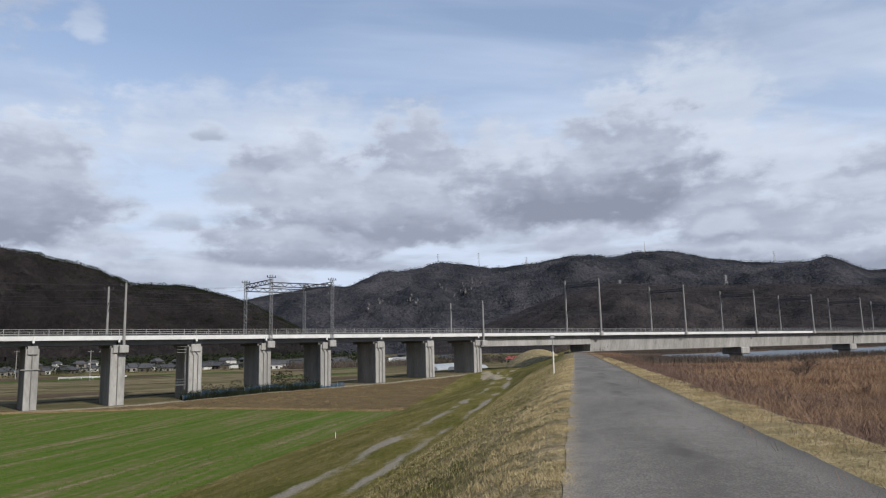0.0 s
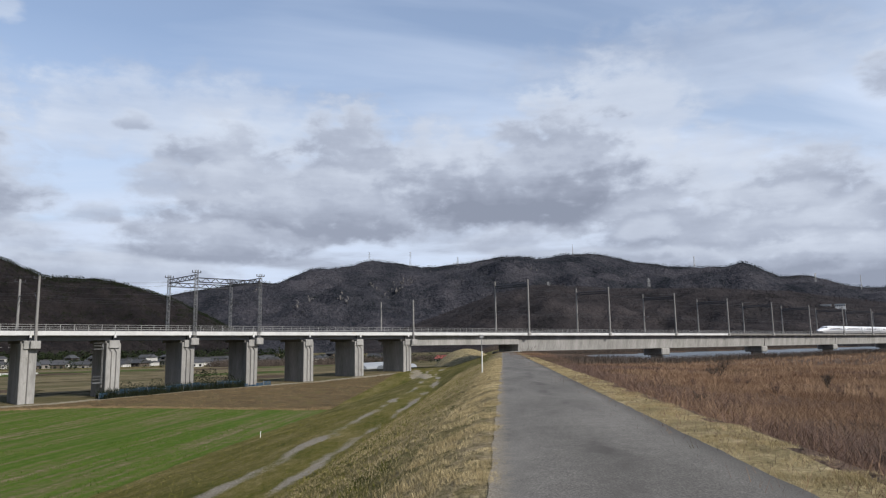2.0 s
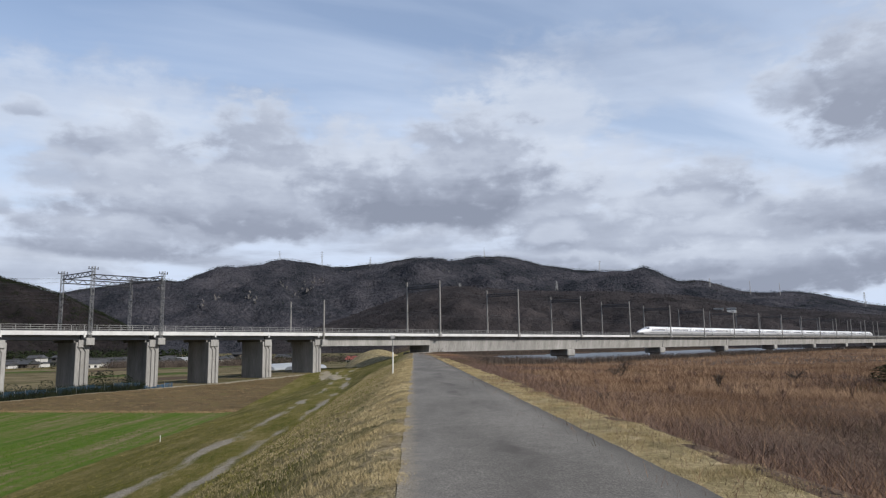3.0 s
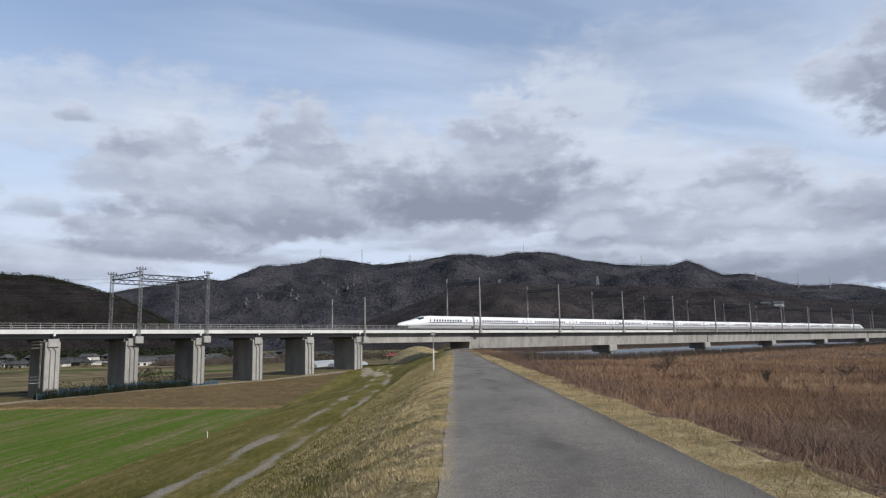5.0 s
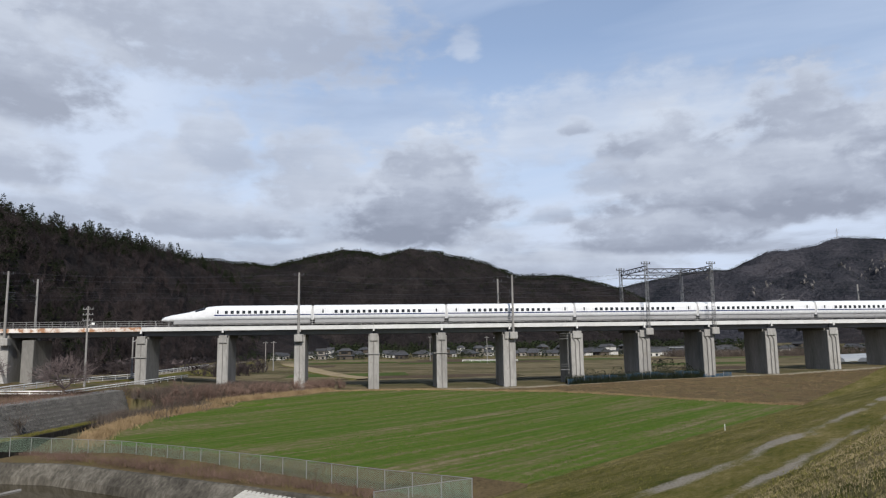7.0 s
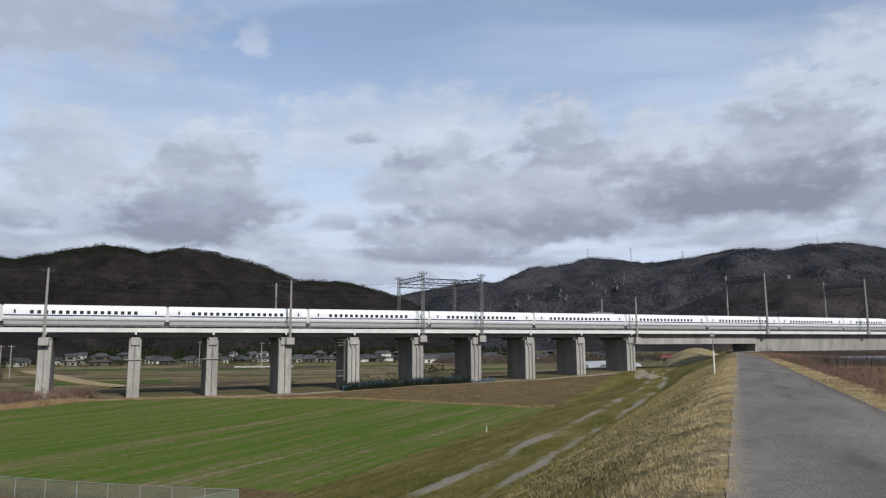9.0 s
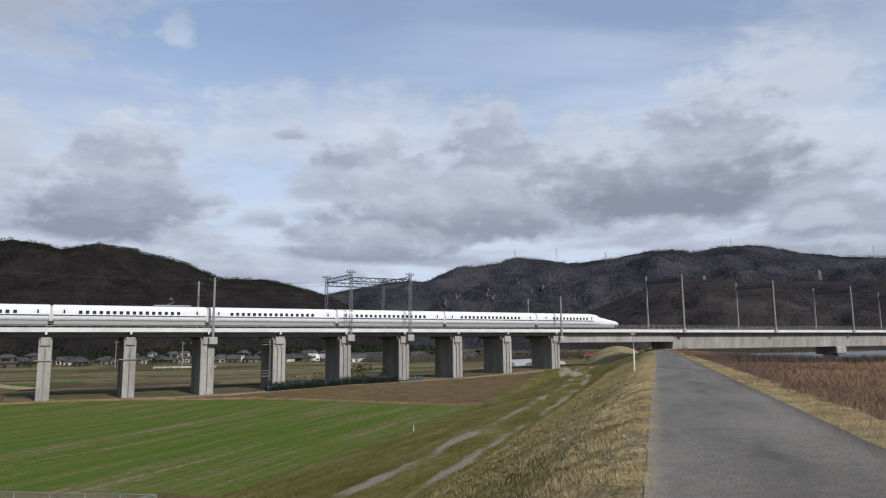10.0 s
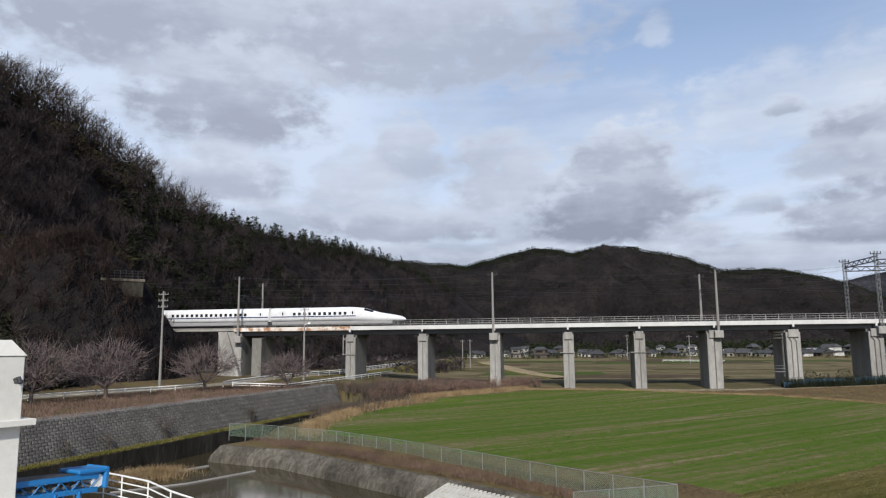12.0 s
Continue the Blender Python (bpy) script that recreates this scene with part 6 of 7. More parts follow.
def build_pumphouse():
    ob = thing("pump_house", "cream pump house with a chamfered roof edge and a ledge", "building")
    m = Matrix.Translation(polar(76.05, 28.5, 0)) @ Matrix.Rotation(radians(10), 4, "Z")
    bm = bmesh.new()
    box(bm, -6, 0, -5, 0, -11, 1.35, m, 0.03)
    part("wall", bm, "cream_wall", ob)
    bm = bmesh.new()
    ps = [(-6, -5, 1.36), (0.04, -5, 1.36), (0.04, 0.04, 1.36), (-6, 0.04, 1.36), (-6, -5, 1.9), (-0.3, -5, 1.9), (-0.3, -0.35, 1.9), (-6, -0.35, 1.9)]
    vs = [bm.verts.new(m @ Vector(p)) for p in ps]
    for q in ((0, 3, 2, 1), (4, 5, 6, 7), (0, 1, 5, 4), (1, 2, 6, 5), (2, 3, 7, 6), (3, 0, 4, 7)):
        bm.faces.new([vs[i] for i in q])
    part("roof", bm, "cream_wall", ob, "pale chamfered concrete roof")
    bm = bmesh.new()
    box(bm, -6, 0.35, -5, 0.35, -1.0, -0.78, m, 0.02)
    part("ledge", bm, "cream_wall", ob)
    bm = bmesh.new()
    box(bm, -4.5, -0.62, -0.02, 0.03, -0.55, 0.95, m, 0.01)
    part("panel", bm, "white_paint", ob, "pale recessed wall panel")
    bm = bmesh.new()
    tube(bm, [m @ Vector(p) for p in ((0, -0.3, 0.55), (0.35, -0.3, 0.62), (0.45, -0.3, 0.45))], 0.06, 6)
    box(bm, 0.2, 0.42, -0.42, -0.2, 0.42, 0.56, m, 0.02)
    part("wall_lamp", bm, "dark", ob, "small dark wall lamp")
    # platform and curved white railing
    pts = [polar(76.2, 31.5, -4.5), polar(72.5, 33.4, -4.5), polar(70.6, 32.6, -4.5), polar(69.4, 31.4, -4.5), polar(67.6, 29.7, -4.5), polar(66.0, 27.3, -4.5), polar(64.4, 25.7, -4.5), polar(63.0, 23.0, -4.5), polar(62.0, 19.5, -4.5)]
    bm = bmesh.new()
    ring = pts + [polar(75, 14, -4.5), polar(95, 22, -4.5)]
    top = [bm.verts.new(p) for p in ring]
    low = [bm.verts.new(p - Vector((0, 0, 6.5))) for p in ring]
    bm.faces.new(top)
    for i in range(len(ring)):
        j = (i + 1) % len(ring)
        bm.faces.new((top[i], top[j], low[j], low[i]))
    solid("pump_platform", bm, "white_concrete", "pale concrete platform beside the pond", "platform")
    rail = thing("railing", "white tubular railing curving round the platform", "railing")
    bm = bmesh.new()
    tube(bm, [(0, 0, 0), (0, 0, 1.1)], 0.03, 6)
    post = mesh_of(bm, "white_paint")
    for a, b in zip(pts, pts[1:]):
        part("rail_post", post, None, rail, at=Matrix.Translation(a.lerp(Vector((-24, 6, a.z)), 0.02)))
    for h in (0.3, 0.57, 0.84, 1.1):
        bm = bmesh.new()
        tube(bm, [p.lerp(Vector((-24, 6, p.z)), 0.02) + Vector((0, 0, h)) for p in pts], 0.026 if h < 1 else 0.034, 6)
        part("rail_bar", bm, "white_paint", rail)
    # blue debris conveyor, rising to its head
    con = thing("conveyor", "bright blue steel debris conveyor on legs", "conveyor")
    a, b = polar(77.6, 29.0, -3.0), polar(71.6, 31.0, -3.2)
    d = (b - a).normalized()
    side = d.cross(Vector((0, 0, 1))).normalized() * 0.5
    upv = side.cross(d).normalized()
    if upv.z < 0:
        upv = -upv
    for k in (-1, 1):
        bm = bmesh.new()
        lattice(bm, a + side * k - upv * 0.5, b + side * k - upv * 0.5, upv, 0.42, 10, 0.03)
        for off in (0.0, -0.5):
            q = [a + side * k + upv * (off + 0.09), a + side * k + upv * (off - 0.09), b + side * k + upv * (off - 0.09), b + side * k + upv * (off + 0.09)]
            vv = [bm.verts.new(p + side * 0.06 * s_) for s_ in (-1, 1) for p in q]
            for f in ((0, 1, 2, 3), (7, 6, 5, 4), (0, 4, 5, 1), (1, 5, 6, 2), (2, 6, 7, 3), (3, 7, 4, 0)):
                bm.faces.new([vv[i] for i in f])
        part("side_frame", bm, "blue_paint", con)
    bm = bmesh.new()
    vs = [bm.verts.new(p) for p in (a - side * 0.9 + upv * 0.1, a + side * 0.9 + upv * 0.1, b + side * 0.9 + upv * 0.1, b - side * 0.9 + upv * 0.1)]
    bm.faces.new(vs)
    part("belt", bm, "dark", con, "black conveyor belt")
    n = 10
    for i in range(n):
        bm = bmesh.new()
        p = a.lerp(b, (i + 0.5) / n) - upv * 0.3
        tube(bm, [p - side * 0.9, p + side * 0.9], 0.07, 8)
        part("roller", bm, "steel", con, "steel roller")
    bm = bmesh.new()
    tube(bm, [b - side * 0.95 - upv * 0.2, b + side * 0.95 - upv * 0.2], 0.26, 12)
    part("head_drum", bm, "white_paint", con, "pale head drum")
    bm = bmesh.new()
    mm = Matrix.Translation(b) @ Matrix((d, side.normalized(), upv)).transposed().to_4x4()
    box(bm, -0.9, 0.35, -0.62, 0.62, 0.1, 0.26, mm, 0.05)
    box(bm, 0.2, 0.4, -0.62, 0.62, -0.5, 0.3, mm, 0.05)
    part("head_cover", bm, "blue_paint", con)
    for f in (0.55, 0.8):
        for k in (-1, 1):
            bm = bmesh.new()
            p = a.lerp(b, f) + side * k - upv * 0.5
            tube(bm, [(p.x, p.y, -4.52), p], 0.09, 4)
            part("leg", bm, "blue_paint", con)


build_pumphouse()


# ---------------------------------------------------------------- roadside beyond the canal
def guardrail(pts, label):
    ob = thing("guardrail", label, "guardrail", "guardrails")
    line = [Vector(p) for p in pts]
    bm = bmesh.new()
    tube(bm, [(0, 0, -0.85), (0, 0, 0.02)], 0.07, 6)
    post = mesh_of(bm, "white_paint")
    for a, b in zip(line, line[1:]):
        n = max(1, round((b - a).length / 3.6))
        for i in range(n):
            part("guard_post", post, None, ob, at=Matrix.Translation(a.lerp(b, i / n)))
    for h in (-0.08, -0.4):
        bm = bmesh.new()
        tube(bm, [p + Vector((0.1, 0, h)) for p in line], 0.09 if h > -0.2 else 0.06, 6)
        part("guard_bar", bm, "white_paint", ob)


guardrail([(-86, -5, -3.75), (-89.5, 10, -3.75), (-93.1, 23.7, -3.7), (-95.4, 32, -3.68), (-96.9, 42.8, -3.65), (-98.5, 47.5, -3.6)], "white steel guardrail along the bankside road")
guardrail([(-97, 50, -3.45), (-100.7, 53.5, -3.4), (-112.3, 69.4, -3.35), (-119.6, 87.3, -3.3), (-131, 103, -3.3), (-150, 128, -3.4), (-168, 150, -3.6)], "white steel guardrail on the road under the viaduct")
guardrail([(-98, 52, -3.7), (-93, 58, -4.0), (-98, 66, -4.0), (-108, 84, -3.9), (-118, 100, -3.9)], "white pipe guardrail at the road junction")
guardrail([(-134, 248, -4.9), (-112, 252, -4.9)], "short white guardrail across the far paddies")


def build_side_road():
    line = [(-90, -30), (-95, 5), (-99.5, 25), (-102, 43), (-106, 55), (-117, 70), (-125, 88), (-136, 105), (-155, 132), (-175, 156), (-205, 200)]
    verts, faces = [], []
    for i, (x, y) in enumerate(line):
        a, b = line[max(i - 1, 0)], line[min(i + 1, len(line) - 1)]
        d = Vector((b[0] - a[0], b[1] - a[1], 0)).normalized()
        n = Vector((-d.y, d.x, 0)) * 2.8
        z = max(float(ground_z(x, y)), -4.45) + 0.08
        for k in (-1, 1):
            verts.append((x + n.x * k, y + n.y * k, z))
            verts.append((x + n.x * k, y + n.y * k, z - 2.5))
    for i in range(len(line) - 1):
        q = 4 * i
        faces += [(q, q + 4, q + 6, q + 2), (q, q + 1, q + 5, q + 4), (q + 2, q + 6, q + 7, q + 3)]
    tagged(new("side_road", raw("side_road", verts, faces, ["asphalt"])), "narrow asphalt road under the hillside", "road", kind="structure")
    # the embankment shoulder that carries it
    verts, faces = [], []
    for i, (x, y) in enumerate(line[3:]):
        a, b = line[max(i + 2, 0)], line[min(i + 4, len(line) - 1)]
        d = Vector((b[0] - a[0], b[1] - a[1], 0)).normalized()
        n = Vector((-d.y, d.x, 0))
        z = max(float(ground_z(x, y)), -4.45) + 0.06
        for off, zz in ((-9, -7.2), (-3.4, z), (3.4, z), (9, -7.2)):
            verts.append((x + n.x * off, y + n.y * off, zz))
    k = 4
    for i in range(len(line[3:]) - 1):
        for j in range(3):
            faces.append((i * k + j, (i + 1) * k + j, (i + 1) * k + j + 1, i * k + j + 1))
    tagged(new("road_bank", raw("road_bank", verts, faces, ["rough_grass"])), "grassy shoulder of the side road", "bank", kind="structure")


build_side_road()


def build_field_track():
    """A tan earth track over the flat land behind the viaduct."""
    line = [(-215, 236), (-190, 212), (-165, 191), (-138, 166), (-115, 147), (-97, 133)]
    verts, faces = [], []
    for i, (x, y) in enumerate(line):
        a, b = line[max(i - 1, 0)], line[min(i + 1, len(line) - 1)]
        d = Vector((b[0] - a[0], b[1] - a[1], 0)).normalized()
        for k, dz in ((-5.0, -0.4), (-2.6, 0.3), (2.4, 0.34), (5.0, -0.4)):
            px, py = x - d.y * (k + 0.5 * math.sin(i * 2.1 + k)), y + d.x * (k + 0.5 * math.sin(i * 2.1 + k))
            verts.append((px, py, float(ground_z(px, py)) + dz))
    for i in range(len(line) - 1):
        for j in range(3):
            q = 4 * i + j
            faces.append((q, q + 4, q + 5, q + 1))
    tagged(new("field_track", raw("field_track", verts, faces, ["straw_earth", "rough_grass"], [1 if k % 3 != 1 else 0 for k in range(len(faces))])), "raised tan earth track across the fields", "track", kind="structure")


M["straw_earth"] = surface("straw_earth", [(0.17, 0.135, 0.075), (0.26, 0.205, 0.125), (0.34, 0.275, 0.18)], 0.4, 1.0, 0.5, 10)
build_field_track()


def grow(bm, p, d, length, r, depth, rng):
    q = p + d * length
    tube(bm, [p, (p + q) / 2 + Vector((rng.gauss(0, 0.04), rng.gauss(0, 0.04), 0)) * length, q], [r, r * 0.8, r * 0.6], 4 if depth > 1 else 3, False)
    if depth == 0:
        return
    for _ in range(3 if depth > 1 else 4):
        t = rng.uniform(0.45, 1.0)
        nd = (d + Vector((rng.gauss(0, 0.6), rng.gauss(0, 0.6), rng.gauss(0.05, 0.35)))).normalized()
        grow(bm, p.lerp(q, t), nd, length * rng.uniform(0.55, 0.8), r * 0.62, depth - 1, rng)


def cherry(seed, size):
    rng = random.Random(seed)
    ob = thing("cherry_tree", "leafless spreading cherry tree on the road bank", "tree", "bare roadside trees")
    bm = bmesh.new()
    tube(bm, [(0, 0, -0.3), (0.05, 0, 0.4), (0, 0.05, 1.0)], [0.24, 0.17, 0.15], 8)
    part("trunk", bm, "bark", ob)
    bm = bmesh.new()
    for k in range(5):
        a = math.tau * k / 5 + rng.uniform(-0.4, 0.4)
        grow(bm, Vector((0, 0.05, 0.9)), Vector((math.cos(a), math.sin(a), rng.uniform(0.5, 1.0))).normalized(), 2.0 * size, 0.12, 4, rng)
    part("crown", bm, "cherry_twig", ob, "crown of bare limbs")
    g = np.random.default_rng(seed)
    n = 1500
    c = g.normal(0, 1, (n, 3))
    c /= np.linalg.norm(c, axis=1)[:, None]
    c = c * (g.uniform(0.25, 1, (n, 1)) ** 0.5) * np.array([3.3, 3.3, 1.9]) + np.array([0, 0, 2.9])
    out = (c - np.array([0, 0, 1.0])) * 0.16 + g.normal(0, 0.3, (n, 3))
    side = np.cross(out, g.normal(0, 1, (n, 3)))
    side = side / np.linalg.norm(side, axis=1)[:, None] * 0.022
    tri = np.stack([c - side, c + side, c + out * 1.3], 1)
    me = bpy.data.meshes.new("twigs")
    me.from_pydata(tri.reshape(-1, 3).tolist(), [], [(3 * k, 3 * k + 1, 3 * k + 2) for k in range(n)])
    me.materials.append(M["cherry_twig"])
    tagged(part("twig_haze", me, None, ob, "haze of fine purplish twigs"), kind="stuff")
    return ob


def build_roadside():
    spots = [(-87.5, 22.5, 1.35), (-89.0, 30.8, 1.4), (-92.5, 45.0, 1.25), (-84.0, 13, 1.35), (-89.5, 56.0, 1.0)]
    base = [cherry(11, 1.0), cherry(23, 1.0)]
    for i, (x, y, k) in enumerate(spots):
        ob = base[i] if i < 2 else copy_thing(base[i % 2], Matrix())
        ob.scale = (k, k, k)
        ob.location = (x, y, float(ground_z(x, y)) + 0.02)
        ob.rotation_euler = (0, 0, 1.3 * i)
    # wild grass on the bank
    n = 2600
    y = RNG.uniform(0, 62, n)
    x = np.array([bank_x(v) for v in y]) - RNG.uniform(2.4, 22, n)
    b = np.stack([x, y, np.full(n, -4.45)], -1)
    keep = np.abs(x - np.interp(y, [-5, 24, 43, 56], [-92, -99, -102, -106])) > 3.4
    soup("bank_weeds", blade_tris(b[keep], 8, 0.45, 0.35, 0.06, 0.9), ["dead_weed"], "brown dead weeds on the road bank", "weeds")
    spots = [(bank_x(y) - 0.3 + dx, y, z) for y, dx, z in ((24, 0.6, -7.6), (31, 0.4, -7.6), (44, 0.5, -7.6), (20, 0.5, -7.6))]
    rng = np.random.default_rng(9)
    T = [bare_tree(rng, 24) for _ in range(3)]
    p = np.array(spots)
    soup("wall_saplings", planted(p, np.array([2.4, 3.0, 3.6, 2.0]), T, np.array([0, 1, 2, 0])), ["twig"], "bare saplings at the foot of the wall", "saplings")


build_roadside()


def utility_pole(x, y, z, h, arms=2, lamp=False):
    ob = thing("utility_pole", "grey concrete utility pole with crossarms and insulators", "pole", "utility poles", at=Matrix.Translation((x, y, z)) @ Matrix.Rotation(radians(25), 4, "Z"))
    bm = bmesh.new()
    tube(bm, [(0, 0, -0.6), (0, 0, h)], [0.2, 0.12], 10)
    part("shaft", bm, "mast", ob)
    for k in range(arms):
        zc = h - 0.5 - 0.9 * k
        bm = bmesh.new()
        box(bm, -0.9, 0.9, -0.05, 0.05, zc - 0.05, zc + 0.05)
        for xx in (-0.8, -0.3, 0.3, 0.8):
            tube(bm, [(xx, 0, zc + 0.05), (xx, 0, zc + 0.28)], 0.05, 6)
        part("crossarm", bm, "steel", ob, "steel crossarm with insulators")
    if lamp:
        bm = bmesh.new()
        tube(bm, [(0, 0, h * 0.75), (0.9, 0, h * 0.78)], 0.04, 5)
        box(bm, 0.8, 1.2, -0.1, 0.1, h * 0.76, h * 0.79)
        part("street_light", bm, "white_paint", ob)


utility_pole(*polar(67.27, 110, -4.3)[:], 14.0, 3)
utility_pole(*polar(56.68, 129, -4.3)[:], 12.8, 3, True)
utility_pole(*polar(53.6, 158, -4.6)[:], 10.0, 1, True)
for az, r, h in ((47.2, 230, 11), (46.9, 215, 10.5), (44.0, 250, 10), (43.4, 240, 10), (35.7, 300, 12), (31.0, 340, 12), (26.4, 280, 11), (25.7, 300, 11), (15.2, 330, 12), (9.2, 360, 12), (6.0, 380, 12), (19.3, 360, 12)):
    p = polar(az, r, -6.8)
    utility_pole(p.x, p.y, p.z, h, 1)


# ---------------------------------------------------------------- dyke furniture and plot by the viaduct
def build_small():
    x, y = 8.7, 56.1
    z = float(ground_z(x, y))
    ob = thing("marker_post", "white-footed steel marker post at the dyke shoulder", "post", at=Matrix.Translation((x, y, z)))
    bm = bmesh.new()
    tube(bm, [(0, 0, -0.2), (0, 0, 1.7)], 0.058, 8)
    part("post_foot", bm, "cream_wall", ob)
    bm = bmesh.new()
    tube(bm, [(0, 0, 1.7), (0, 0, 3.0)], 0.035, 8)
    box(bm, -0.16, 0.16, -0.05, 0.05, 2.75, 3.0)
    part("post_top", bm, "steel", ob)
    bm = bmesh.new()
    tube(bm, [(-10.5, 69.2, -7.3), (-10.5, 69.2, -6.0)], 0.028, 6)
    solid("field_stake", bm, "white_paint", "thin pale stake at the field edge", "stake")
    # blue-netted vegetable plot in front of the piers
    turn = Matrix.Rotation(AN, 4, "Z")
    ob = thing("netted_plot", "vegetable plot fenced with blue netting on thin stakes", "fence")
    ss = np.arange(37.5, 70, 1.6)
    for a, b in zip(ss, ss[1:]):
        za, zb = (float(ground_z(*rail_xy(q, 128.6))) for q in (a, b))
        h = (1.25 if a < 62 else 0.6) + 0.3 * math.sin(a * 2.3) * math.sin(a * 0.9)
        bm = bmesh.new()
        for k in range(9):
            f0, f1 = k / 9, (k + 1) / 9
            for sgn in (1, -1):
                for j in range(9):
                    g0, g1 = (j / 9, (j + 1) / 9) if sgn > 0 else ((j + 1) / 9, j / 9)
                    p = Vector((a + (b - a) * f0, 128.6, za + (zb - za) * f0 + h * g0))
                    q = Vector((a + (b - a) * f1, 128.6 + 0.1 * math.sin(a * 3 + k), za + (zb - za) * f1 + h * g1))
                    w = Vector((0, 0, 0.022))
                    bm.faces.new([bm.verts.new(turn @ v) for v in (p - w, p + w, q + w, q - w)])
        part("net_panel", bm, "blue_net", ob, "blue netting")
        bm = bmesh.new()
        tube(bm, [turn @ Vector((a, 128.5, za - 0.3)), turn @ Vector((a, 128.5, za + h + 0.25 + 0.2 * math.sin(a * 5)))], 0.025, 5)
        part("stake", bm, "steel", ob)
    rng = np.random.default_rng(21)
    T = [np.concatenate([leafy_tree(rng, 500, False, 0.03), leafy_tree(rng, 300, False, 0.03) * 0.75]) for _ in range(3)]
    for i, (s, d, h) in enumerate(((43, 132, 2.6), (45.5, 133, 2.2), (48.5, 132.5, 2.8), (56.5, 131.5, 3.6), (58.6, 133, 3.9), (61, 130.8, 3.0), (62.5, 132, 2.4), (41.5, 130.2, 1.6))):
        x, y = rail_xy(s, d)
        tri = T[i % 3] * h + np.array([x, y, float(ground_z(x, y)) - 0.15])
        me = bpy.data.meshes.new("shrub")
        me.from_pydata(tri.reshape(-1, 3).tolist(), [], [(3 * k, 3 * k + 1, 3 * k + 2) for k in range(len(tri))])
        me.materials.append(M["leaf"])
        tagged(new("shrub", me), "dark green garden shrub beside the netted plot", "shrub", "plot shrubs")
    n = 2600
    s, d = RNG.uniform(38, 64, n), RNG.uniform(128.2, 131, n)
    xy = np.array([rail_xy(a, b) for a, b in zip(s, d)])
    b = np.stack([xy[:, 0], xy[:, 1], ground_z(xy[:, 0], xy[:, 1])], -1)
    soup("plot_vegetables", blade_tris(b, 8, RNG.uniform(0.5, 1.8, len(b)), 0.25, 0.1, 0.8), ["leaf"], "leafy vegetables and stalks in the plot", "vegetables")
    # shrubs on the river flats
    rng2 = random.Random(4)
    for i, (u, v, h) in enumerate(((126, -37, 4.6), (92, -40, 2.8), (60, -16, 1.6), (75, -70, 2.6), (110, -60, 3.2), (120, -34, 2.8), (29, -14, 1.7))):
        x, y = UX * u - UY * v, UY * u + UX * v
        ob = thing("river_shrub", "leafless brown shrub among the reeds", "shrub", "river shrubs", at=Matrix.Translation((x, y, float(ground_z(x, y)))))
        bm = bmesh.new()
        for k in range(6):
            a = rng2.uniform(0, math.tau)
            grow(bm, Vector((0, 0, -0.1)), Vector((math.cos(a) * 0.6, math.sin(a) * 0.6, 1)).normalized(), h * 0.42, 0.05, 3, rng2)
        part("branches", bm, "twig", ob)


def build_river_evergreens():
    g = np.random.default_rng(44)
    T = [np.concatenate([leafy_tree(g, 900, False, 0.028), leafy_tree(g, 500, False, 0.028) * 0.75]) for _ in range(2)]
    for i, (u, v, h) in enumerate(((101, -71, 4.0), (106, -77, 4.4), (100, -79, 3.6), (96, -75, 3.0))):
        x, y = UX * u - UY * v, UY * u + UX * v
        tri = T[i % 2] * np.array([2.3, 2.3, 0.75]) * h + np.array([x, y, float(ground_z(x, y)) - 0.15])
        me = bpy.data.meshes.new("bush")
        me.from_pydata(tri.reshape(-1, 3).tolist(), [], [(3 * k, 3 * k + 1, 3 * k + 2) for k in range(len(tri))])
        me.materials.append(M["olive_leaf"])
        tagged(new("bush", me), "dark olive evergreen bush among the reeds", "bush", "river bushes")


build_small()
build_river_evergreens()


# ---------------------------------------------------------------- village
M["pale_wall"] = surface("pale_wall", [(0.36, 0.35, 0.33), (0.5, 0.49, 0.465)], 0.2, 0.85, 0.05, 8, vary=0.2)
M["board_wall"] = surface("board_wall", [(0.05, 0.042, 0.035), (0.1, 0.083, 0.068)], 0.3, 0.9, 0.1, 8, vary=0.3)


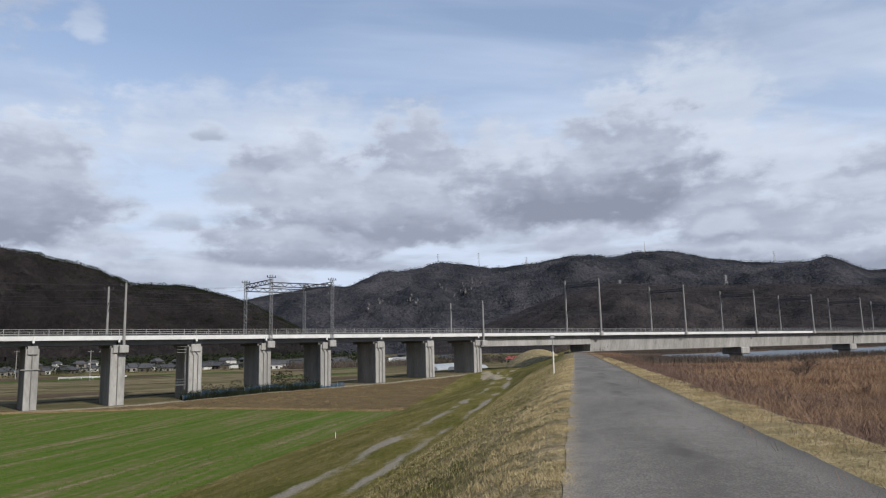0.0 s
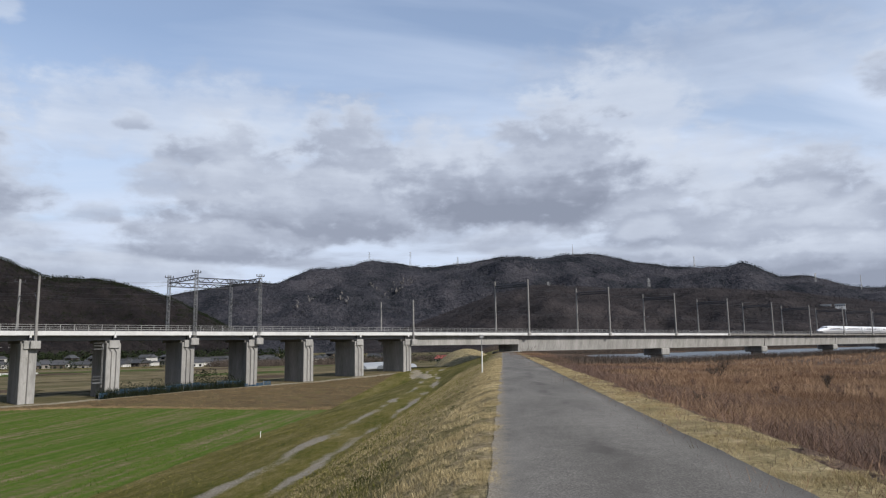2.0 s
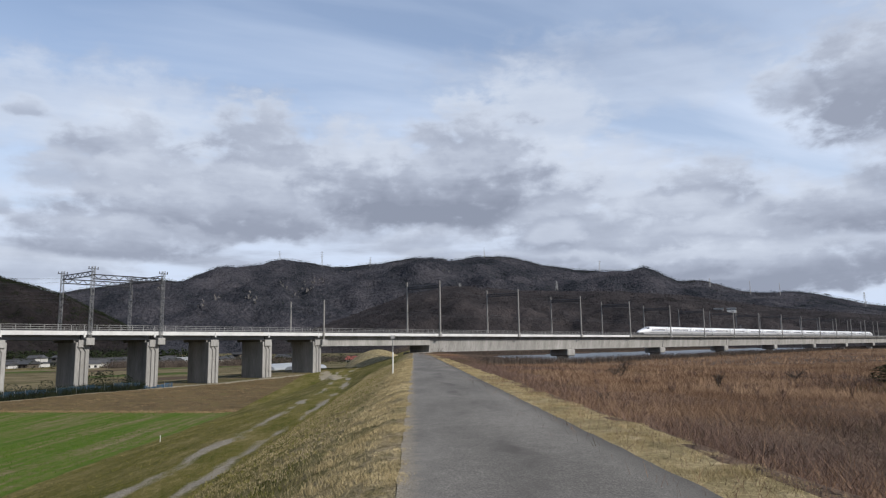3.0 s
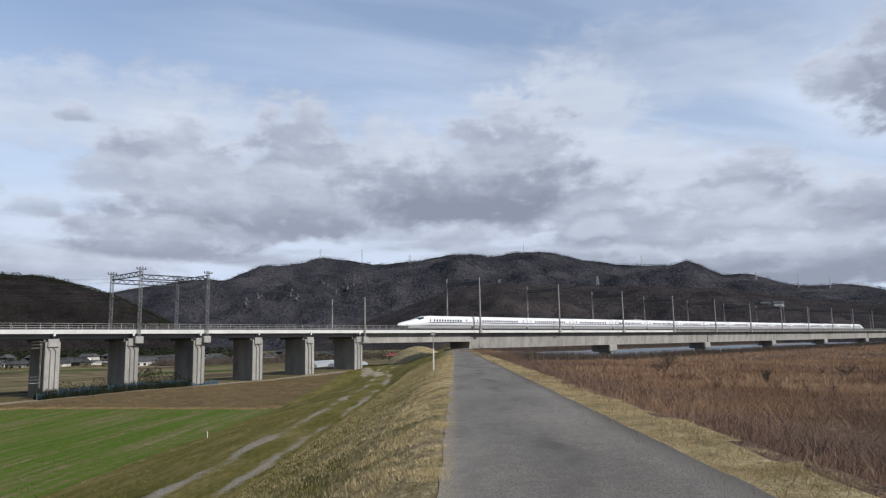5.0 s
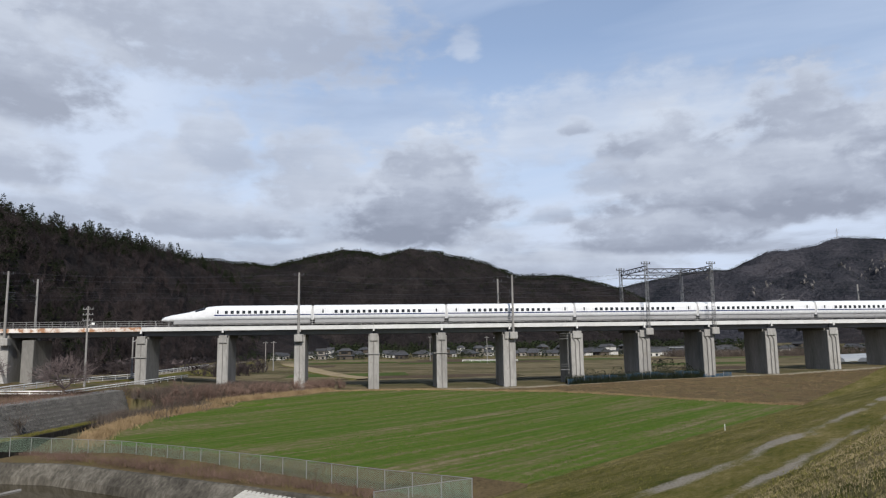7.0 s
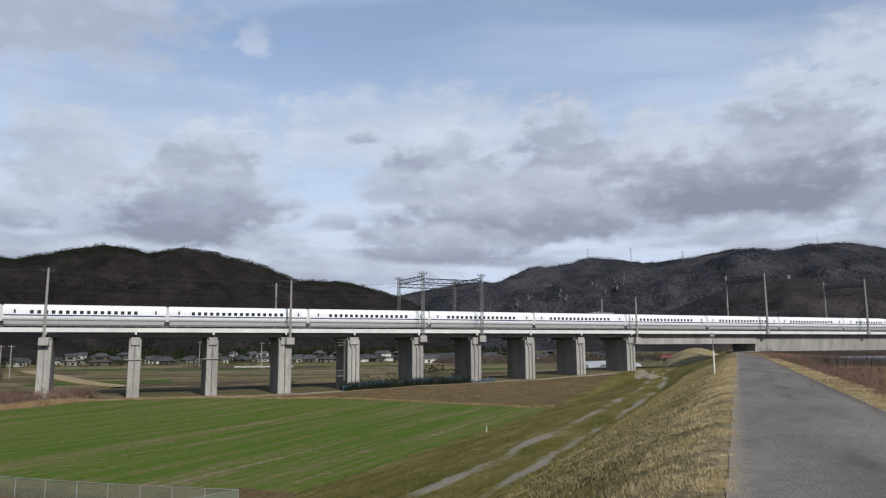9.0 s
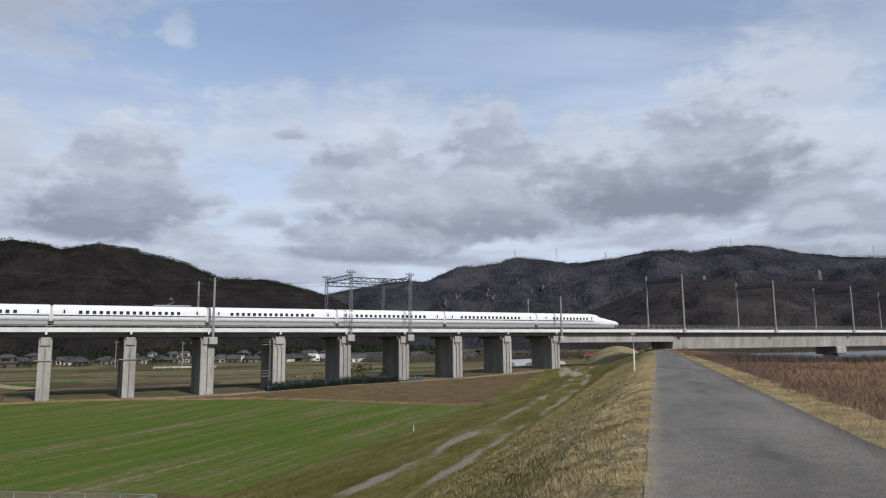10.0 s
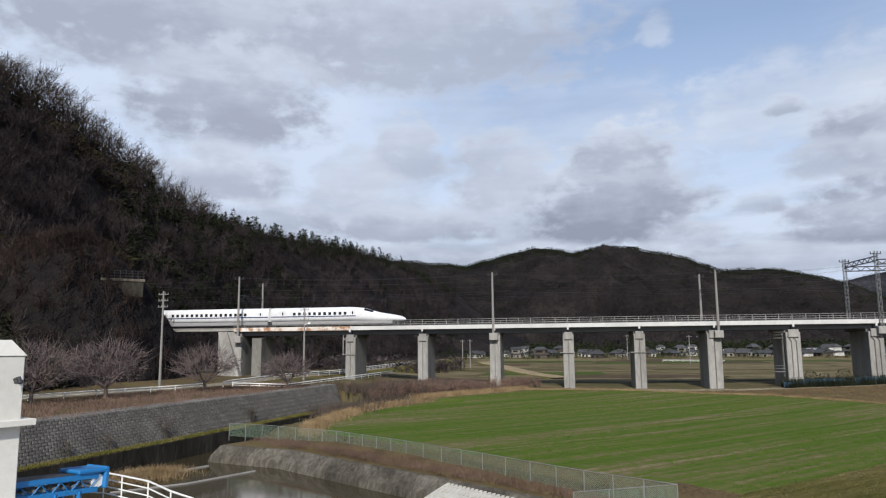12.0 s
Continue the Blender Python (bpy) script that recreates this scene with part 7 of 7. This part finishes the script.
def house(x, y, z, w, dp, h, turn_, red=False, tall=False, wall="house_wall", gable=False):
    look_ = {"house_wall": "beige", "pale_wall": "white-walled", "board_wall": "dark timber"}[wall]
    ob = thing("house", "%s %s village house with a %s roof" % ("two-storey" if tall else "low", look_, "red" if red else "grey tiled"), "house", "village houses", at=Matrix.Translation((x, y, z)) @ Matrix.Rotation(turn_, 4, "Z"))

    def roof(x0, x1, y0, y1, z0, rise, o=0.6):
        bm = bmesh.new()
        e = 0.0 if gable else min(1.6, (x1 - x0) * 0.25)
        yc = (y0 + y1) / 2
        ps = [(x0 - o, y0 - o, z0 - 0.12), (x1 + o, y0 - o, z0 - 0.12), (x1 + o, y1 + o, z0 - 0.12), (x0 - o, y1 + o, z0 - 0.12), (x0 - o + e, yc, z0 + rise), (x1 + o - e, yc, z0 + rise)]
        vs = [bm.verts.new(p) for p in ps]
        for q in ((0, 1, 5, 4), (1, 2, 5), (2, 3, 4, 5), (3, 0, 4), (3, 2, 1, 0)):
            bm.faces.new([vs[i] for i in q])
        rf = part("roof", bm, "red_roof" if red else "roof_tile", ob)
        bm = bmesh.new()
        box(bm, x0 - o + e, x1 + o - e, yc - 0.16, yc + 0.16, z0 + rise - 0.05, z0 + rise + 0.22)
        part("ridge_cap", bm, "roof_tile", rf)

    bm = bmesh.new()
    box(bm, -w / 2, w / 2, -dp / 2, dp / 2, -0.5, 2.7)
    part("wall", bm, wall, ob)
    spots = [(-w / 2 + w * f, 1.35) for f in ((0.22, 0.7) if w < 8 else (0.15, 0.5, 0.82))]
    if tall:
        roof(-w / 2, w / 2, -dp / 2, dp / 2, 2.7, 0.7)
        bm = bmesh.new()
        box(bm, -w * 0.34, w * 0.38, -dp * 0.36, dp * 0.4, 2.7, h + 0.6)
        part("upper_wall", bm, wall, ob)
        roof(-w * 0.34, w * 0.38, -dp * 0.36, dp * 0.4, h + 0.6, dp * 0.22)
        spots = spots[:2]
        bm = bmesh.new()
        box(bm, -w * 0.2, w * 0.2, -dp * 0.36 - 0.05, -dp * 0.36 + 0.05, 3.7, 4.7)
        part("window", bm, "glass", ob)
    else:
        roof(-w / 2, w / 2, -dp / 2, dp / 2, 2.7, dp * 0.27)
    for xc, zc in spots:
        bm = bmesh.new()
        box(bm, xc - 0.6, xc + 0.6, -dp / 2 - 0.05, -dp / 2 + 0.05, zc - 0.6, zc + 0.55)
        part("window", bm, "glass", ob)


def build_village():
    rng = random.Random(12)
    spots = [(33, 400), (31.5, 430), (29, 380), (27, 440), (24.5, 410), (22.5, 430), (20.6, 400), (19.2, 440), (17.4, 400), (16.2, 430), (15.2, 460), (13.6, 395), (12.2, 430), (11.4, 470),
             (9.2, 440), (8.1, 410), (7.4, 480), (5.6, 450), (4.4, 480), (3.0, 460), (1.8, 430), (0.4, 480), (35.5, 470), (37, 440), (39, 480), (18.2, 490), (23.6, 480), (28, 490), (10.4, 500), (6.5, 520), (2.4, 520), (-0.6, 470), (-1.6, 500),
             (42, 500), (40.5, 520), (26, 500), (14.3, 510), (21.5, 510), (30.2, 400), (25.4, 445), (18.7, 415), (12.9, 455), (10.1, 425), (6.8, 440), (16.8, 470), (34.2, 415), (28.4, 430), (20.0, 465), (3.8, 500), (8.8, 465), (38, 500), (23.0, 395), (13.0, 405)]
    for i, (az, r) in enumerate(spots):
        p = polar(az + rng.uniform(-0.4, 0.4), r, -6.6)
        tall = rng.random() < 0.35
        p = polar(az + rng.uniform(-0.9, 0.9), r + rng.uniform(-25, 70), -6.9)
        house(p.x, p.y, p.z, rng.uniform(5.5, 10), rng.uniform(5, 8), 4.8, radians(az + rng.uniform(-50, 50)), False, tall, rng.choice(["house_wall", "pale_wall", "pale_wall", "board_wall"]), rng.random() < 0.5)
    for k in range(34):
        az = 4 + 40 * (k + rng.random()) / 34
        p = polar(az, rng.uniform(385, 470), -6.9)
        house(p.x, p.y, p.z, rng.uniform(5, 9.5), rng.uniform(5, 7.5), 4.8, radians(az + rng.uniform(-60, 60)), False, rng.random() < 0.4, rng.choice(["house_wall", "pale_wall", "board_wall"]), rng.random() < 0.5)
    p = polar(-5.6, 420, -7.6)
    house(p.x, p.y, p.z, 8, 7, 3.4, radians(-5), True, False)
    n = 1500
    az = np.radians(RNG.uniform(-6, 48, n))
    r = RNG.uniform(372, 600, n)
    g = np.random.default_rng(31)
    p = np.stack([-np.sin(az) * r, np.cos(az) * r, np.full(n, -6.8)], -1)
    soup("garden_trees", planted(p, RNG.uniform(2, 6, n), [leafy_tree(g, 36, False) for _ in range(3)] + [bare_tree(g, 12) for _ in range(2)], RNG.integers(0, 5, n)), ["evergreen"], "dark garden trees among the houses", "trees")
    # plots of the paddies
    rng = random.Random(8)
    d0 = 150.0
    while d0 < 395:
        dd = rng.uniform(14, 26)
        s0 = -60.0 + rng.uniform(0, 20)
        while s0 < 190:
            ss_ = rng.uniform(18, 46)
            if rng.random() < 0.8:
                verts, faces = [], []
                nn = 6
                for i in range(nn + 1):
                    for j in range(3):
                        s, d = s0 + 0.6 + (ss_ - 1.2) * i / nn, d0 + 0.6 + (dd - 1.2) * j / 2
                        x, y = NX * d + TX * s, NY * d + TY * s
                        verts.append((x, y, float(ground_z(x, y)) + 0.1))
                faces = [(i * 3 + j, (i + 1) * 3 + j, (i + 1) * 3 + j + 1, i * 3 + j + 1) for i in range(nn) for j in range(2)]
                c = ((-UY * verts[0][0] + UX * verts[0][1]), (-UY * verts[-1][0] + UX * verts[-1][1]))
                if min(c) > 30:
                    kind = rng.choice(["stubble", "stubble", "young_green", "stubble", "paddy", "soil", "stubble"])
                    tagged(new("paddy_plot", raw("paddy_plot", verts, faces, [kind])), {"soil": "plot of bare tilled soil", "stubble": "plot of straw-coloured rice stubble", "young_green": "plot of young green crop", "paddy": "plot of mixed stubble and weeds", "rough_grass": "plot of rough grass"}[kind], "field", kind="structure")
            s0 += ss_
        d0 += dd
    # vinyl greenhouses
    for az, r, L in ((1.0, 300, 26), (-0.6, 292, 30), (-2.0, 282, 26), (-6.4, 250, 22), (-7.4, 240, 16), (0.2, 330, 30)):
        p = polar(az, r, -6.8)
        bm = bmesh.new()
        m = Matrix.Translation(p) @ Matrix.Rotation(radians(az + 62), 4, "Z")
        n = 10
        rings = [[bm.verts.new(m @ Vector((x, 2.2 * math.cos(math.pi * k / n), 1.9 * math.sin(math.pi * k / n) ** 0.8 if 0 < k < n else -0.3))) for k in range(n + 1)] for x in np.linspace(-L / 2, L / 2, 9)]
        for a, b in zip(rings, rings[1:]):
            for k in range(n):
                bm.faces.new((a[k], b[k], b[k + 1], a[k + 1]))
        bm.faces.new(rings[0])
        bm.faces.new(rings[-1][::-1])
        solid("greenhouse", bm, "vinyl", "low white vinyl greenhouse tunnel in the fields", "greenhouse", "vinyl greenhouses")
    # far road with a low concrete edge
    bm = bmesh.new()
    a, b = polar(48, 445, 0), polar(-4, 425, 0)
    d = (b - a).normalized()
    nrm = Vector((-d.y, d.x, 0)) * 3.5
    vs = [bm.verts.new((q.x, q.y, z)) for z in (-7.2, -5.95) for q in (a - nrm, b - nrm, b + nrm, a + nrm)]
    for q in ((4, 5, 6, 7), (0, 1, 5, 4), (1, 2, 6, 5), (2, 3, 7, 6), (3, 0, 4, 7)):
        bm.faces.new([vs[i] for i in q])
    solid("far_road", bm, "paddy", "raised village road across the fields", "road", kind="structure")
    # mounded brown bank beyond the viaduct
    n, k = 24, 8
    verts = []
    c = polar(-7.6, 232, 0)
    for i in range(n):
        for j in range(k):
            t = math.tau * i / n
            f = 1 - j / (k - 1)
            verts.append((c.x + (8 * math.cos(t) * UX * 3 - 11 * math.sin(t)) * f, c.y + (34 * math.cos(t)) * f, -4.6 + 5.6 * (1 - f * f)))
    faces = [(i * k + j, ((i + 1) % n) * k + j, ((i + 1) % n) * k + j + 1, i * k + j + 1) for i in range(n) for j in range(k - 1)]
    tagged(new("grass_mound", raw("grass_mound", verts, faces, ["dry_grass"], None, True)), "straw-coloured grassy mound beyond the viaduct", "mound", kind="structure")


build_village()


def build_truck(box_body):
    ob = thing("truck", "white box truck driving on the village road" if box_body else "flatbed truck with a grey load on the village road", "truck")
    bm = bmesh.new()
    box(bm, -6, -3.8, -1.2, 1.2, 0.6, 3.2, bevel=0.15)
    part("cab", bm, "white_paint", ob)
    bm = bmesh.new()
    box(bm, -6.04, -5.9, -1.0, 1.0, 1.9, 2.8)
    part("windscreen", bm, "glass", ob)
    bm = bmesh.new()
    if box_body:
        box(bm, -3.6, 6, -1.25, 1.25, 1.0, 3.7, bevel=0.05)
    else:
        box(bm, -3.6, 5, -1.2, 1.2, 0.9, 1.7, bevel=0.05)
    part("cargo_body", bm, "vinyl" if box_body else "steel", ob)
    bm = bmesh.new()
    tube(bm, [(0, -0.15, 0), (0, 0.15, 0)], 0.5, 14)
    wheel = mesh_of(bm, "tyre")
    for x in (-4.8, 2.2, 3.6):
        for y in (-1.1, 1.1):
            part("wheel", wheel, None, ob, at=pose(x, y, 0.5))
    return ob


TRUCKS = [(build_truck(True), 3.6, 17.95), (build_truck(False), 11.2, 23.3)]


# ---------------------------------------------------------------- on the mountains
def pylon(az, r, foot, top, thin=False):
    p = polar(az, r, EYE + r * math.tan(radians(foot)) - 4)
    h = r * (math.tan(radians(top)) - math.tan(radians(foot))) + 4
    ob = thing("power_pylon", "slender mast on the mountain ridge" if thin else "distant steel lattice power pylon on the ridge", "pylon", "ridge pylons", at=Matrix.Translation(p))
    bm = bmesh.new()
    w = 0.9 if thin else 3.2
    for x in (-1, 1):
        for y in (-1, 1):
            tube(bm, [(x * w, y * w, 0), (x * w * 0.25, y * w * 0.25, h)], 0.32, 3)
    for k in range(7):
        z0, z1 = h * k / 7, h * (k + 1) / 7
        w0, w1 = w * (1 - 0.75 * k / 7), w * (1 - 0.75 * (k + 1) / 7)
        tube(bm, [(-w0, -w0, z0), (w1, -w1, z1)], 0.22, 3, False)
        tube(bm, [(w0, -w0, z0), (-w1, -w1, z1)], 0.22, 3, False)
    part("tower", bm, "steel", ob)
    if not thin:
        for f in (0.66, 0.8, 0.93):
            bm = bmesh.new()
            tube(bm, [(-5.5, 0, h * f), (0, 0, h * f + 1), (5.5, 0, h * f)], 0.32, 3)
            part("crossarm", bm, "steel", ob)


for a_, r_, f_, t_, k_ in ((0.25, 2560, 6.85, 7.75, 0), (-3.1, 2560, 6.6, 7.75, 0), (-7.0, 2560, 6.55, 7.3, 0), (-25.6, 2560, 5.7, 6.65, 0), (-16.36, 2560, 7.1, 8.05, 1),
                           (-14.3, 1660, 4.6, 5.1, 0), (-22.15, 2000, 4.5, 5.1, 0), (-33.8, 2500, 3.9, 4.9, 0), (-36.6, 2500, 3.6, 4.6, 1), (-38.6, 2500, 3.5, 4.3, 1), (-43.9, 2500, 2.3, 3.4, 0)):
    pylon(a_, r_, f_, t_, k_)


def build_lodge():
    for az, w in ((-34.3, 17), (-35.2, 17)):
        p = polar(az, 1480, EYE + 1480 * math.tan(radians(2.35)))
        ob = thing("hillside_lodge", "white flat-roofed lodge high on the wooded hillside", "building", "hillside lodges", at=Matrix.Translation(p) @ Matrix.Rotation(radians(az), 4, "Z"))
        bm = bmesh.new()
        box(bm, -w / 2, w / 2, -6, 6, -12, 6, bevel=0.3)
        part("wall", bm, "white_concrete", ob)
        bm = bmesh.new()
        box(bm, -w / 2 - 1, w / 2 + 1, -7, 7, 6, 6.8)
        part("roof", bm, "vinyl", ob)
        for k in range(6):
            bm = bmesh.new()
            x = -w / 2 + w * (k + 0.5) / 6
            box(bm, x - 0.9, x + 0.9, -6.15, -5.9, 2.4, 4.4)
            part("window", bm, "glass", ob)


build_lodge()


def motions():
    times_ = [0.5 * k for k in range(25)]
    base = {t: rail_pose(NOSE0 - SPEED * t, 134.15, RAIL) for t in times_}
    walk(TRAIN, [(t, base[t]) for t in times_])
    for car, centre, turned in CARS:
        rows = []
        for t in times_:
            rows.append((t, base[t].inverted() @ rail_pose(NOSE0 - SPEED * t + centre, 134.15, RAIL) @ pose(0, 0, 0, 0, 0, 180 if turned else 0)))
        walk(car, rows)
    for truck, a0, a1 in TRUCKS:
        p, q = polar(a0, 428, -5.95), polar(a1, 434, -5.95)
        head = math.degrees(math.atan2(p.y - q.y, p.x - q.x))
        walk(truck, [(t, pose(*p.lerp(q, t / 12.0), 0, 0, head)) for t in (0.0, 3.0, 6.0, 9.0, 12.0)])


motions()
